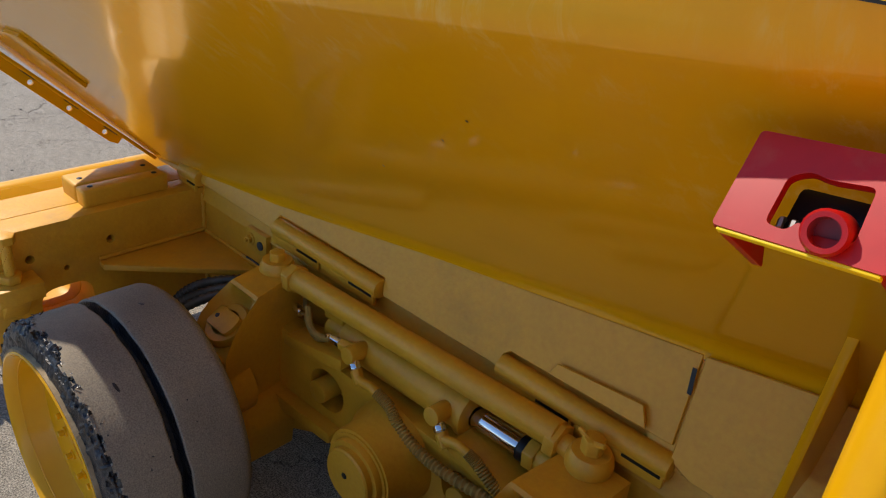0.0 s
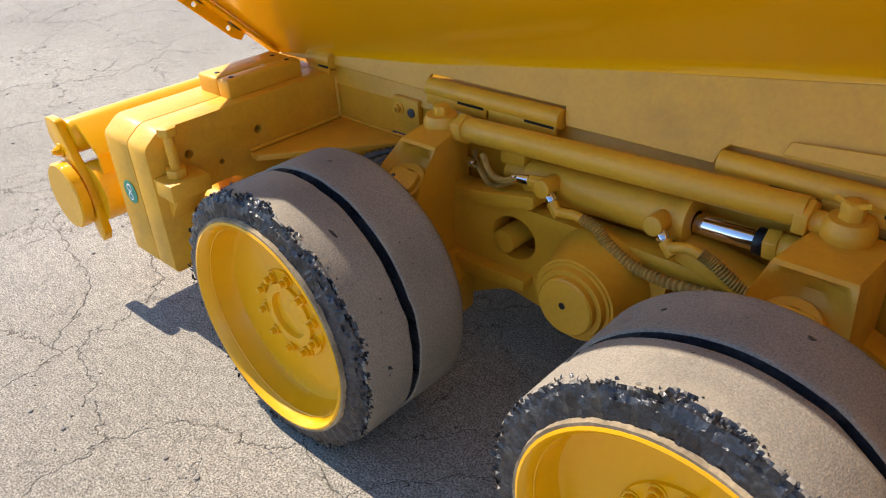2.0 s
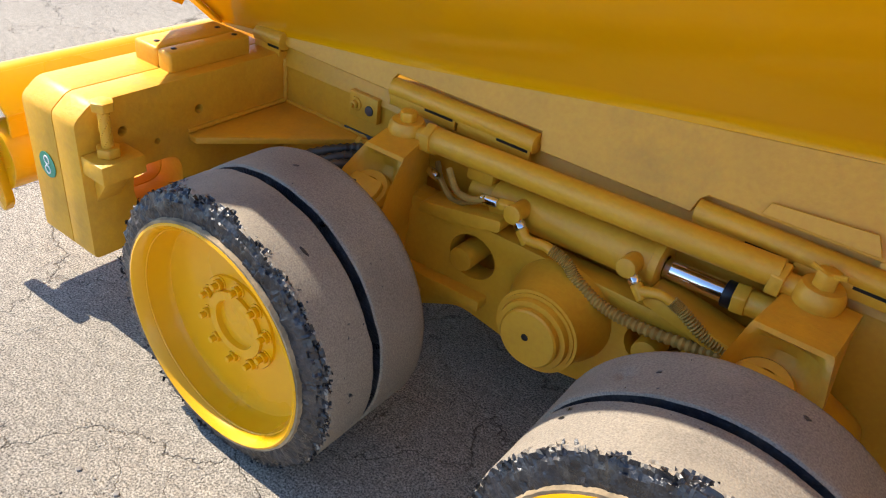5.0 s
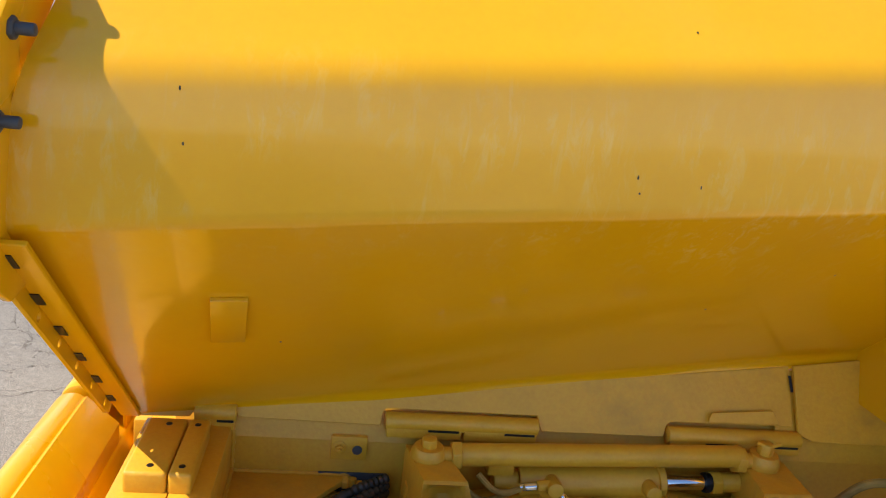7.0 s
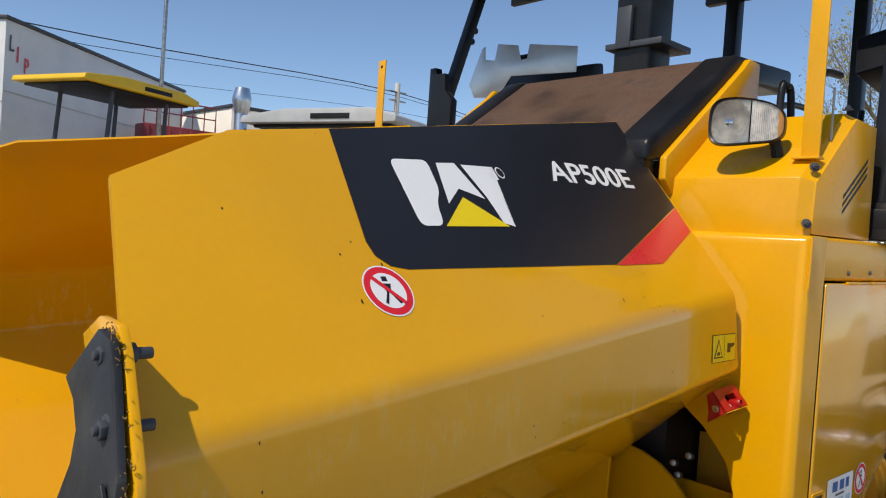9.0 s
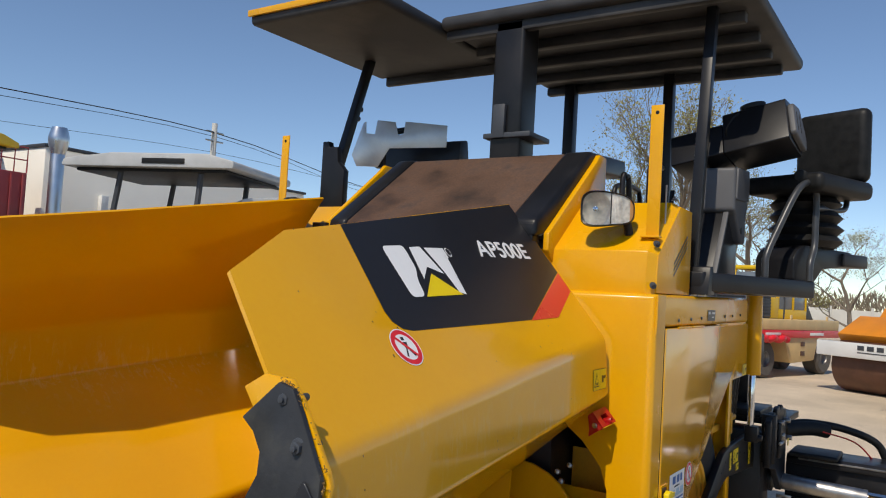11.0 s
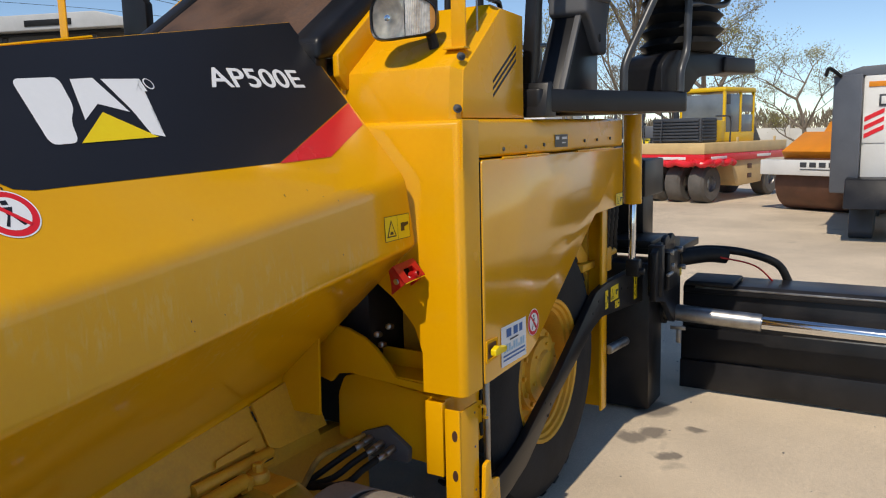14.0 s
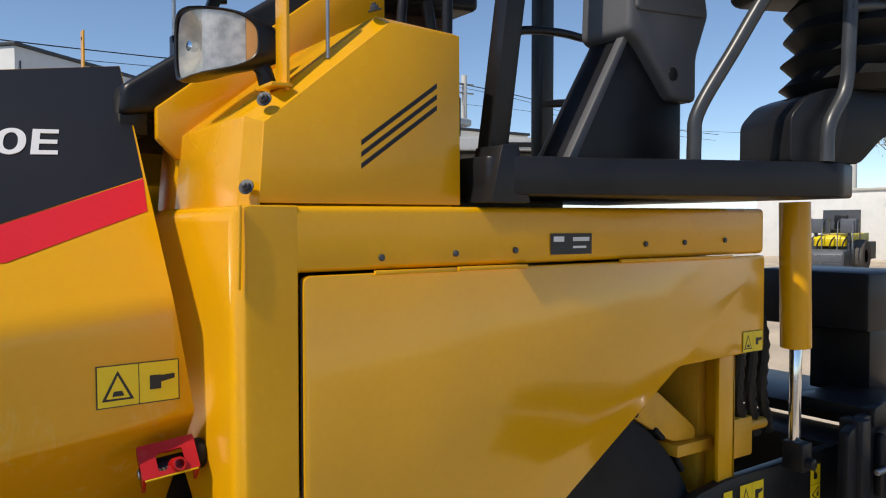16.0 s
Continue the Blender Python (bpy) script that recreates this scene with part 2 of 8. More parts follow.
def ground_material():
    m = bpy.data.materials.new("cracked_pavement")
    m.use_nodes = True
    n, l = m.node_tree.nodes, m.node_tree.links
    b = n["Principled BSDF"]
    co = n.new("ShaderNodeTexCoord")

    def tex(scale, detail=6, rough=0.6):
        t = n.new("ShaderNodeTexNoise")
        t.inputs["Scale"].default_value, t.inputs["Detail"].default_value, t.inputs["Roughness"].default_value = scale, detail, rough
        l.new(co.outputs["Object"], t.inputs["Vector"])
        return t

    def ramp(src, p0, p1, c0, c1):
        r = n.new("ShaderNodeValToRGB")
        e = r.color_ramp.elements
        e[0].position, e[1].position, e[0].color, e[1].color = p0, p1, c0 + (1,), c1 + (1,)
        l.new(src, r.inputs["Fac"])
        return r.outputs["Color"]

    def mixed(kind, fac, a, c):
        x = n.new("ShaderNodeMix")
        x.data_type, x.blend_type = "RGBA", kind
        if isinstance(fac, float):
            x.inputs["Factor"].default_value = fac
        else:
            l.new(fac, x.inputs["Factor"])
        for k, v in ((6, a), (7, c)):
            if isinstance(v, tuple):
                x.inputs[k].default_value = v + (1,)
            else:
                l.new(v, x.inputs[k])
        return x.outputs[2]

    broad, fine, stone = tex(0.45, 7), tex(38, 8, 0.75), tex(210, 3, 0.7)
    base = ramp(broad.outputs["Fac"], 0.35, 0.65, (0.232, 0.204, 0.168), (0.325, 0.288, 0.238))
    col = mixed("OVERLAY", 0.45, base, ramp(fine.outputs["Fac"], 0.3, 0.7, (0.12, 0.12, 0.12), (0.88, 0.88, 0.88)))
    col = mixed("OVERLAY", 0.95, col, ramp(stone.outputs["Fac"], 0.38, 0.62, (0.15, 0.15, 0.15), (0.85, 0.85, 0.85)))
    col = mixed("MIX", ramp(tex(95, 4, 0.75).outputs["Fac"], 0.60, 0.68, (0, 0, 0), (0.75, 0.75, 0.75)), col, (0.50, 0.465, 0.41))
    col = mixed("MIX", ramp(tex(120, 4, 0.75).outputs["Fac"], 0.34, 0.41, (0.8, 0.8, 0.8), (0, 0, 0)), col, (0.10, 0.088, 0.07))
    warp = tex(2.2, 5)
    add = n.new("ShaderNodeVectorMath")
    add.operation = "MULTIPLY_ADD"
    l.new(warp.outputs["Color"], add.inputs[0])
    add.inputs[1].default_value = (0.5, 0.5, 0.0)
    jag = n.new("ShaderNodeVectorMath")
    jag.operation = "MULTIPLY_ADD"
    l.new(tex(14, 4, 0.7).outputs["Color"], jag.inputs[0])
    jag.inputs[1].default_value = (0.075, 0.075, 0.0)
    l.new(co.outputs["Object"], jag.inputs[2])
    l.new(jag.outputs[0], add.inputs[2])
    cracks = []
    for scale, width in ((1.7, 0.0055), (4.3, 0.0075)):
        v = n.new("ShaderNodeTexVoronoi")
        v.feature = "DISTANCE_TO_EDGE"
        v.inputs["Scale"].default_value = scale
        l.new(add.outputs[0], v.inputs["Vector"])
        cracks.append(ramp(v.outputs["Distance"], 0.0, width, (0, 0, 0), (1, 1, 1)))
    gate = ramp(tex(0.8, 3).outputs["Fac"], 0.50, 0.58, (1, 1, 1), (0, 0, 0))
    second = mixed("ADD", 1.0, cracks[1], gate)
    crack = mixed("MULTIPLY", 1.0, cracks[0], second)
    # towards +x: fewer cracks, weaker grain, colour multiplied paler and warmer
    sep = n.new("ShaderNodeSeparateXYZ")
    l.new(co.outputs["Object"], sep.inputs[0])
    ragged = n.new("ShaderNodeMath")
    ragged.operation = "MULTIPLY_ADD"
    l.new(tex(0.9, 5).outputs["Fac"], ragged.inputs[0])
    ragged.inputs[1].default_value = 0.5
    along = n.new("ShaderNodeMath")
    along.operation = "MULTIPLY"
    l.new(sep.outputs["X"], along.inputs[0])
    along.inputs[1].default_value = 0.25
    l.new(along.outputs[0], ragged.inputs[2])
    pale_zone = ramp(ragged.outputs[0], 0.17, 0.45, (0, 0, 0), (1, 1, 1))
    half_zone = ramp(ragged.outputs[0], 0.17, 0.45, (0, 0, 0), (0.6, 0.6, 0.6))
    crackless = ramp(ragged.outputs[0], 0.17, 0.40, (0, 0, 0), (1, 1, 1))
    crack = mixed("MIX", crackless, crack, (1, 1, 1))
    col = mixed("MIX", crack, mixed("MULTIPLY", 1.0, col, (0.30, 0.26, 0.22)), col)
    col = mixed("MULTIPLY", pale_zone, mixed("MIX", half_zone, col, base), (2.15, 1.98, 1.74))
    stain = ramp(tex(1.7, 4).outputs["Fac"], 0.64, 0.74, (0, 0, 0), (0.55, 0.55, 0.55))
    col = mixed("MIX", stain, col, (0.15, 0.13, 0.11))
    wob = n.new("ShaderNodeVectorMath")
    wob.operation = "MULTIPLY_ADD"
    l.new(tex(7, 5).outputs["Color"], wob.inputs[0])
    wob.inputs[1].default_value = (0.16, 0.16, 0.0)
    l.new(co.outputs["Object"], wob.inputs[2])
    for x, y, size in ((2.05, -0.12, 0.10), (1.92, -0.02, 0.09), (2.45, 0.0, 0.16), (1.75, -0.3, 0.07), (2.2, -0.35, 0.06), (1.2, -0.55, 0.05), (3.6, -0.9, 0.12)):
        dist = n.new("ShaderNodeVectorMath")
        dist.operation = "DISTANCE"
        l.new(wob.outputs[0], dist.inputs[0])
        dist.inputs[1].default_value = (x + 0.08, y + 0.08, 0)
        col = mixed("MIX", ramp(dist.outputs["Value"], size * 0.7, size * 1.1, (0.75, 0.75, 0.75), (0, 0, 0)), col, (0.12, 0.10, 0.085))
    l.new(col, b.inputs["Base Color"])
    b.inputs["Roughness"].default_value = 0.9
    h = mixed("ADD", 0.5, mixed("MIX", half_zone, fine.outputs["Fac"], (0.5, 0.5, 0.5)), crack)
    bp = n.new("ShaderNodeBump")
    bp.inputs["Strength"].default_value, bp.inputs["Distance"].default_value = 0.7, 0.012
    l.new(h, bp.inputs["Height"])
    l.new(bp.outputs["Normal"], b.inputs["Normal"])
    return m


# ---- builders ----
def thing(name, at, label, category, group="", kind=""):
    ob = new(name)
    ob.location = at
    ob.empty_display_size = 0.1
    return tagged(ob, label, category, group, kind)


def part(name, bm, material, parent, label="", smooth=35, turn=None):
    """Links a bmesh as one mesh object under a thing (an Empty) or under another part."""
    bmesh.ops.recalc_face_normals(bm, faces=bm.faces)
    me = bpy.data.meshes.new(name)
    if turn is not None:
        bm.transform(turn)
    bm.to_mesh(me)
    bm.free()
    me.materials.append(material)
    for p in me.polygons:
        p.use_smooth = True
    me.set_sharp_from_angle(angle=radians(smooth))
    ob = new(name, me)
    if parent is not None:
        ob.parent = parent
        if parent.type == "EMPTY":
            ob.matrix_parent_inverse = Matrix.Translation(-Vector(parent.location))
    if label:
        ob["label"] = label
    return ob


def bevelled(bm, r, seg=2, angle=30):
    if r > 0:
        edges = [e for e in bm.edges if len(e.link_faces) == 2 and e.calc_face_angle(0) > radians(angle)]
        bmesh.ops.bevel(bm, geom=edges, offset=r, segments=seg, profile=0.5, affect="EDGES", clamp_overlap=True)
    return bm


def box(lo, hi, r=0.004, seg=2, bm=None, turn=None):
    b = bmesh.new()
    bmesh.ops.create_cube(b, size=1)
    lo, hi = Vector(lo), Vector(hi)
    for v in b.verts:
        v.co = Vector((lo[i] + (v.co[i] + 0.5) * (hi[i] - lo[i]) for i in range(3)))
    bevelled(b, r, seg)
    if turn is not None:
        b.transform(turn)
    return joined(bm, b)


def joined(bm, other):
    if bm is None:
        return other
    me = bpy.data.meshes.new("scratch")
    other.to_mesh(me)
    other.free()
    bm.from_mesh(me)
    bpy.data.meshes.remove(me)
    return bm


def prism(pts, axis, a, b, r=0.003, seg=2, bm=None, holes=()):
    """A plate: the outline pts (two coordinates) stretched from a to b along axis; holes are outlines in it."""
    order = {"x": (1, 2, 0), "y": (0, 2, 1), "z": (0, 1, 2)}[axis]

    def at(p, h):
        c = [0, 0, 0]
        c[order[0]], c[order[1]], c[order[2]] = p[0], p[1], h
        return c

    m = bmesh.new()
    loops = [list(pts), *[list(h) for h in holes]]
    if not holes:
        m.faces.new([m.verts.new(at(p, a)) for p in pts])
    else:
        edges = []
        for loop in loops:
            vs = [m.verts.new(at(p, a)) for p in loop]
            edges += [m.edges.new((vs[i], vs[(i + 1) % len(vs)])) for i in range(len(vs))]
        bmesh.ops.triangle_fill(m, use_beauty=True, use_dissolve=False, edges=edges)
    ret = bmesh.ops.extrude_face_region(m, geom=m.faces[:])
    shift = [0, 0, 0]
    shift[order[2]] = b - a
    bmesh.ops.translate(m, vec=shift, verts=[g for g in ret["geom"] if isinstance(g, bmesh.types.BMVert)])
    bmesh.ops.recalc_face_normals(m, faces=m.faces)
    bevelled(m, r, seg)
    return joined(bm, m)


def frame_of(p0, p1):
    p0, p1 = Vector(p0), Vector(p1)
    return Matrix.Translation((p0 + p1) / 2) @ (p1 - p0).to_track_quat("Z", "Y").to_matrix().to_4x4(), (p1 - p0).length


def cyl(p0, p1, r, seg=24, r2=None, bev=0.003, bm=None):
    b = bmesh.new()
    m, ln = frame_of(p0, p1)
    bmesh.ops.create_cone(b, cap_ends=True, segments=seg, radius1=r, radius2=r if r2 is None else r2, depth=ln)
    bevelled(b, bev, 2, 50)
    b.transform(m)
    return joined(bm, b)


def lathe(profile, p0, way, seg=32, bm=None, wobble=0.0):
    """A turned shape: profile rows (radius, height) round the axis from p0 along way."""
    b = bmesh.new()
    rings = []
    for r, h in profile:
        rings.append([b.verts.new(((r + wobble * noise.noise((k * 0.9, r * 30, h * 40))) * math.cos(k * math.tau / seg), (r + wobble * noise.noise((k * 0.9, r * 30, h * 40))) * math.sin(k * math.tau / seg), h)) for k in range(seg)])
    for i in range(len(rings) - 1):
        for k in range(seg):
            b.faces.new((rings[i][k], rings[i][(k + 1) % seg], rings[i + 1][(k + 1) % seg], rings[i + 1][k]))
    b.transform(Matrix.Translation(p0) @ Vector(way).to_track_quat("Z", "Y").to_matrix().to_4x4())
    return joined(bm, b)


def smooth_path(pts, per=6):
    """Points of a soft curve through pts."""
    pts = [Vector(p) for p in pts]
    ext = [2 * pts[0] - pts[1], *pts, 2 * pts[-1] - pts[-2]]
    out = []
    for i in range(1, len(ext) - 2):
        p0, p1, p2, p3 = ext[i - 1:i + 3]
        for k in range(per):
            t = k / per
            out.append(0.5 * (2 * p1 + (p2 - p0) * t + (2 * p0 - 5 * p1 + 4 * p2 - p3) * t * t + (3 * p1 - p0 - 3 * p2 + p3) * t ** 3))
    return out + [pts[-1]]


def tube(pts, r, seg=10, soft=True, bm=None, per=6, rings=0.0):
    """A round tube along pts; rings: depth of the corrugation."""
    path = smooth_path(pts, per) if soft else [Vector(p) for p in pts]
    b = bmesh.new()
    loops, up = [], Vector((0.13, 0.31, 0.94))
    for i, p in enumerate(path):
        d = (path[min(i + 1, len(path) - 1)] - path[max(i - 1, 0)]).normalized()
        s = d.cross(up)
        if s.length < 0.05:
            s = d.cross(Vector((1, 0, 0)))
        s.normalize()
        u = s.cross(d)
        rr = r + (rings if i % 2 else 0)
        loops.append([b.verts.new(p + rr * (math.cos(a) * s + math.sin(a) * u)) for a in [k * math.tau / seg for k in range(seg)]])
    for i in range(len(loops) - 1):
        for k in range(seg):
            b.faces.new((loops[i][k], loops[i][(k + 1) % seg], loops[i + 1][(k + 1) % seg], loops[i + 1][k]))
    b.faces.new(loops[0][::-1])
    b.faces.new(loops[-1])
    return joined(bm, b)


def rounded(pts, r, seg=5):
    """An outline with all its corners rounded."""
    out, n = [], len(pts)
    for i in range(n):
        p, a, c = Vector(pts[i]), Vector(pts[i - 1]), Vector(pts[(i + 1) % n])
        ra = min(r, (a - p).length * 0.45, (c - p).length * 0.45)
        s, e = p + (a - p).normalized() * ra, p + (c - p).normalized() * ra
        for k in range(seg + 1):
            t = k / seg
            out.append(tuple((1 - t) ** 2 * s + 2 * t * (1 - t) * p + t * t * e))
    return out


def ring(cx, cy, r, seg=20, ry=None):
    return [(cx + r * math.cos(k * math.tau / seg), cy + (ry or r) * math.sin(k * math.tau / seg)) for k in range(seg)]


YC = 1.25  # middle of the machine
MIRROR = Matrix.Translation((0, 2 * YC, 0)) @ Matrix.Diagonal((1, -1, 1, 1))


def hexbolt(p, way, r=0.012, h=0.012, bm=None, washer=True):
    way = Vector(way).normalized()
    p = Vector(p)
    if washer:
        bm = cyl(p, p + way * h * 0.25, r * 1.5, 16, bev=0.0008, bm=bm)
    bm = cyl(p + way * h * 0.25, p + way * h, r, 6, bev=0.0012, bm=bm)
    return cyl(p + way * h, p + way * h * 1.5, r * 0.5, 12, bev=0.0008, bm=bm)


# ---- ground ----
def ground():
    b = bmesh.new()
    bmesh.ops.create_grid(b, x_segments=40, y_segments=40, size=1)
    for v in b.verts:
        v.co = Vector((math.copysign(abs(v.co.x) ** 2.5, v.co.x) * 900, math.copysign(abs(v.co.y) ** 2.5, v.co.y) * 900, 0))
    ob = part("ground", b, ground_material(), None)
    tagged(ob, "pale grey cracked concrete yard with dark oil stains", "ground", kind="structure")


ground()

paver = thing("asphalt_paver", (0, YC, 0), "yellow wheeled asphalt paver with open hopper, standing on concrete", "paver")


# the right wing stands folded out a little further than the left one
WING_MIRROR = Matrix.Translation((-0.035, 1.80, 0.65)) @ Matrix.Rotation(radians(-3), 4, "X") @ Matrix.Translation((0, -1.80, -0.60)) @ MIRROR


def both(name, make, material, parent, label="", mirror=MIRROR):
    """A part on the left of the machine and its mirror image on the right."""
    a = part(name, make(), material, parent if not isinstance(parent, tuple) else parent[0], label)
    c = part(name, make(), material, parent if not isinstance(parent, tuple) else parent[1], label, turn=WING_MIRROR if isinstance(parent, tuple) and parent[1].name.startswith(("hopper_wing", "edge_strip", "flange")) else mirror)
    c.data.flip_normals()
    return a, c


# ---- hopper ----
def wing_point(u, v):
    """Outer face of the left wing: u from front to rear, v = row 0 hinge, 1 bend, 2 lower crease, 3 upper crease, 4 top."""
    front = [(-2.09, 0.70, 0.592), (-2.09, 0.698, 0.602), (-2.15, 0.05, 1.225), (-2.09, 0.07, 1.455)]
    rear = [(0.0, 0.70, 0.60), (-0.02, 0.8085, 0.8655), (-0.06, 0.187, 1.42), (-0.10, 0.195, 1.665)]
    tops = [(0.0, (-2.015, 0.43, 1.862)), (0.14, (-1.745, 0.525, 1.987)), (0.28, (-1.475, 0.556, 2.03)), (1.0, (-0.095, 0.714, 2.262))]

    def row(k):
        if k < 4:
            return Vector(front[k]).lerp(Vector(rear[k]), u)
        for (a, p), (c, q) in zip(tops, tops[1:]):
            if u <= c + 1e-9:
                return Vector(p).lerp(Vector(q), (u - a) / (c - a))

    k = min(3, int(v))
    return row(k).lerp(row(k + 1), v - k)


def on_wing(x, z, low, high, out=0.002):
    """The point of the wing's outer face at x, z between two rows, lifted by out."""
    u, w = 0.5, 0.5
    for _ in range(12):
        p = wing_point(u, low + w * (high - low) * 0.9999)
        du = (wing_point(min(1, u + 0.01), low + w * (high - low) * 0.9999) - wing_point(max(0, u - 0.01), low + w * (high - low) * 0.9999)).x / (min(1, u + 0.01) - max(0, u - 0.01))
        u = min(1, max(0, u + (x - p.x) / du))
        p = wing_point(u, low + w * (high - low) * 0.9999)
        dw = (wing_point(u, high - 0.0001) - wing_point(u, low)).z
        w = min(1, max(0, w + (z - p.z) / dw))
    p = wing_point(u, low + w * (high - low) * 0.9999)
    a, c = min(u + 0.02, 1), max(u - 0.02, 0)
    n = (wing_point(a, low + 0.5) - wing_point(c, low + 0.5)).cross(wing_point(u, high - 0.01) - wing_point(u, low)).normalized()
    if n.y > 0:
        n = -n
    return p + n * out, n


def wing_mesh():
    b = bmesh.new()
    us = [0, 0.05, 0.14, 0.2, 0.28, 0.4, 0.52, 0.64, 0.76, 0.88, 0.96, 1.0]
    vs = [(1.0, 0.03), (1.5, 0), (2.0, 0.018), (2.5, 0), (3.0, 0.035), (3.5, 0), (4.0, 0)]
    grid = []
    for u in us:
        line = []
        for v, soft in vs:
            p = wing_point(u, v)
            if soft == 0:
                line.append(p)
                continue
            a, c = wing_point(u, v - 0.999), wing_point(u, v + 0.999)
            da, dc = min(soft, (a - p).length * 0.4), min(soft, (c - p).length * 0.4)
            s, e = p + (a - p).normalized() * da, p + (c - p).normalized() * dc
            for k in range(7):
                t = k / 6
                line.append((1 - t) ** 2 * s + 2 * t * (1 - t) * p + t * t * e)
        # slight waviness of the sheet
        grid.append([b.verts.new(p + Vector((0, 0.002 * noise.noise(p * 2.3), 0.002 * noise.noise(p * 2.7)))) for p in line])
    for i in range(len(grid) - 1):
        for k in range(len(grid[0]) - 1):
            b.faces.new((grid[i][k], grid[i + 1][k], grid[i + 1][k + 1], grid[i][k + 1]))
    bmesh.ops.recalc_face_normals(b, faces=b.faces)
    if sum(f.normal.y * f.calc_area() for f in b.faces) > 0:
        bmesh.ops.reverse_faces(b, faces=b.faces)
    bmesh.ops.solidify(b, geom=b.faces[:], thickness=0.012)
    return b


wings = both("hopper_wing", wing_mesh, WING_YELLOW, paver, mirror=WING_MIRROR)
wing_l, wing_r = wings


def decal(name, pts, low, high, material, parent, out=0.002, cuts=3, label=""):
    """A thin sticker on the wing: outline rows (x, z)."""
    b = bmesh.new()
    vs = [b.verts.new((x, 0, z)) for x, z in pts]
    b.faces.new(vs)
    bmesh.ops.triangulate(b, faces=b.faces)
    bmesh.ops.subdivide_edges(b, edges=b.edges[:], cuts=cuts, use_grid_fill=True)
    for v in b.verts:
        v.co = on_wing(v.co.x, v.co.z, low, high, out)[0]
    ob = part(name, b, material, parent, label)
    if sum(p.normal.y * p.area for p in ob.data.polygons) > 0:
        ob.data.flip_normals()
    return ob


# black and red side sticker, its emblem as plain shapes and the model number
decal("side_sticker", [(-1.475, 2.0285), (-0.097, 2.259), (-0.104, 1.945), (-0.655, 1.744), (-1.43, 1.716), (-1.475, 1.722), (-1.505, 1.742), (-1.513, 1.77)], 3, 4, DECAL_BLACK, wing_l, 0.0015, 5)
decal("side_sticker", [(-0.655, 1.742), (-0.41, 1.753), (-0.112, 1.862), (-0.104, 1.942)], 3, 4, DECAL_RED, wing_l, 0.002, 3, "bright red corner of the sticker")
for outline in (
    rounded([(-1.332, 1.972), (-1.205, 1.983), (-1.213, 1.905), (-1.245, 1.87), (-1.258, 1.816), (-1.332, 1.812)], 0.02, 4),
    [(-1.176, 1.979), (-1.108, 1.986), (-1.062, 1.895), (-1.142, 1.915), (-1.205, 1.872)],
    [(-1.086, 1.984), (-0.962, 1.991), (-0.962, 1.955), (-1.0, 1.953), (-1.002, 1.828), (-1.04, 1.835), (-1.052, 1.9)],
):
    decal("emblem_shape", outline, 3, 4, DECAL_WHITE, wing_l, 0.003, 1, "plain white emblem shape")
decal("emblem_shape", [(-1.253, 1.815), (-1.143, 1.893), (-1.024, 1.827)], 3, 4, DECAL_YELLOW, wing_l, 0.0035, 1, "yellow emblem triangle")
decal("emblem_ring", ring(-0.942, 1.977, 0.016, 16), 3, 4, DECAL_WHITE, wing_l, 0.003, 0)
decal("emblem_ring", ring(-0.942, 1.977, 0.0125, 16), 3, 4, DECAL_BLACK, wing_l, 0.004, 0)


def lettering(text, origin, right, up, height, material, parent, name="lettering", label="", bold=0.012):
    """Flat letters of the built-in font, from origin along right."""
    c = bpy.data.curves.new("letters", "FONT")
    c.body, c.size, c.offset = text, 1.0, bold
    c.extrude = 0.004
    tmp = bpy.data.objects.new("letters", c)
    scene.collection.objects.link(tmp)
    bpy.context.view_layer.update()
    me = bpy.data.meshes.new_from_object(tmp.evaluated_get(bpy.context.evaluated_depsgraph_get()))
    bpy.data.objects.remove(tmp)
    xs, ys = [v.co.x for v in me.vertices], [v.co.y for v in me.vertices]
    right, up = Vector(right), Vector(up)
    n = right.cross(up).normalized()
    w, h = max(xs) - min(xs), max(ys) - min(ys)
    for v in me.vertices:
        a, c2 = (v.co.x - min(xs)) / w, (v.co.y - min(ys)) / h
        v.co = Vector(origin) + right * a + up.normalized() * height * c2 + n * (v.co.z * 0.2)
    me.materials.clear()
    me.materials.append(material)
    ob = new(name, me)
    ob.parent = parent
    if parent.type == "EMPTY":
        ob.matrix_parent_inverse = Matrix.Translation(-Vector(parent.location))
    if label:
        ob["label"] = label
    return ob


a0, a1, e0 = (on_wing(x, z, 3, 4, 0.003)[0] for x, z in ((-0.715, 1.976), (-0.70, 2.052), (-0.283, 1.992)))
lettering("AP500E", a0, e0 - a0, a1 - a0, 0.088, DECAL_WHITE, wing_l, label="white model number on black")


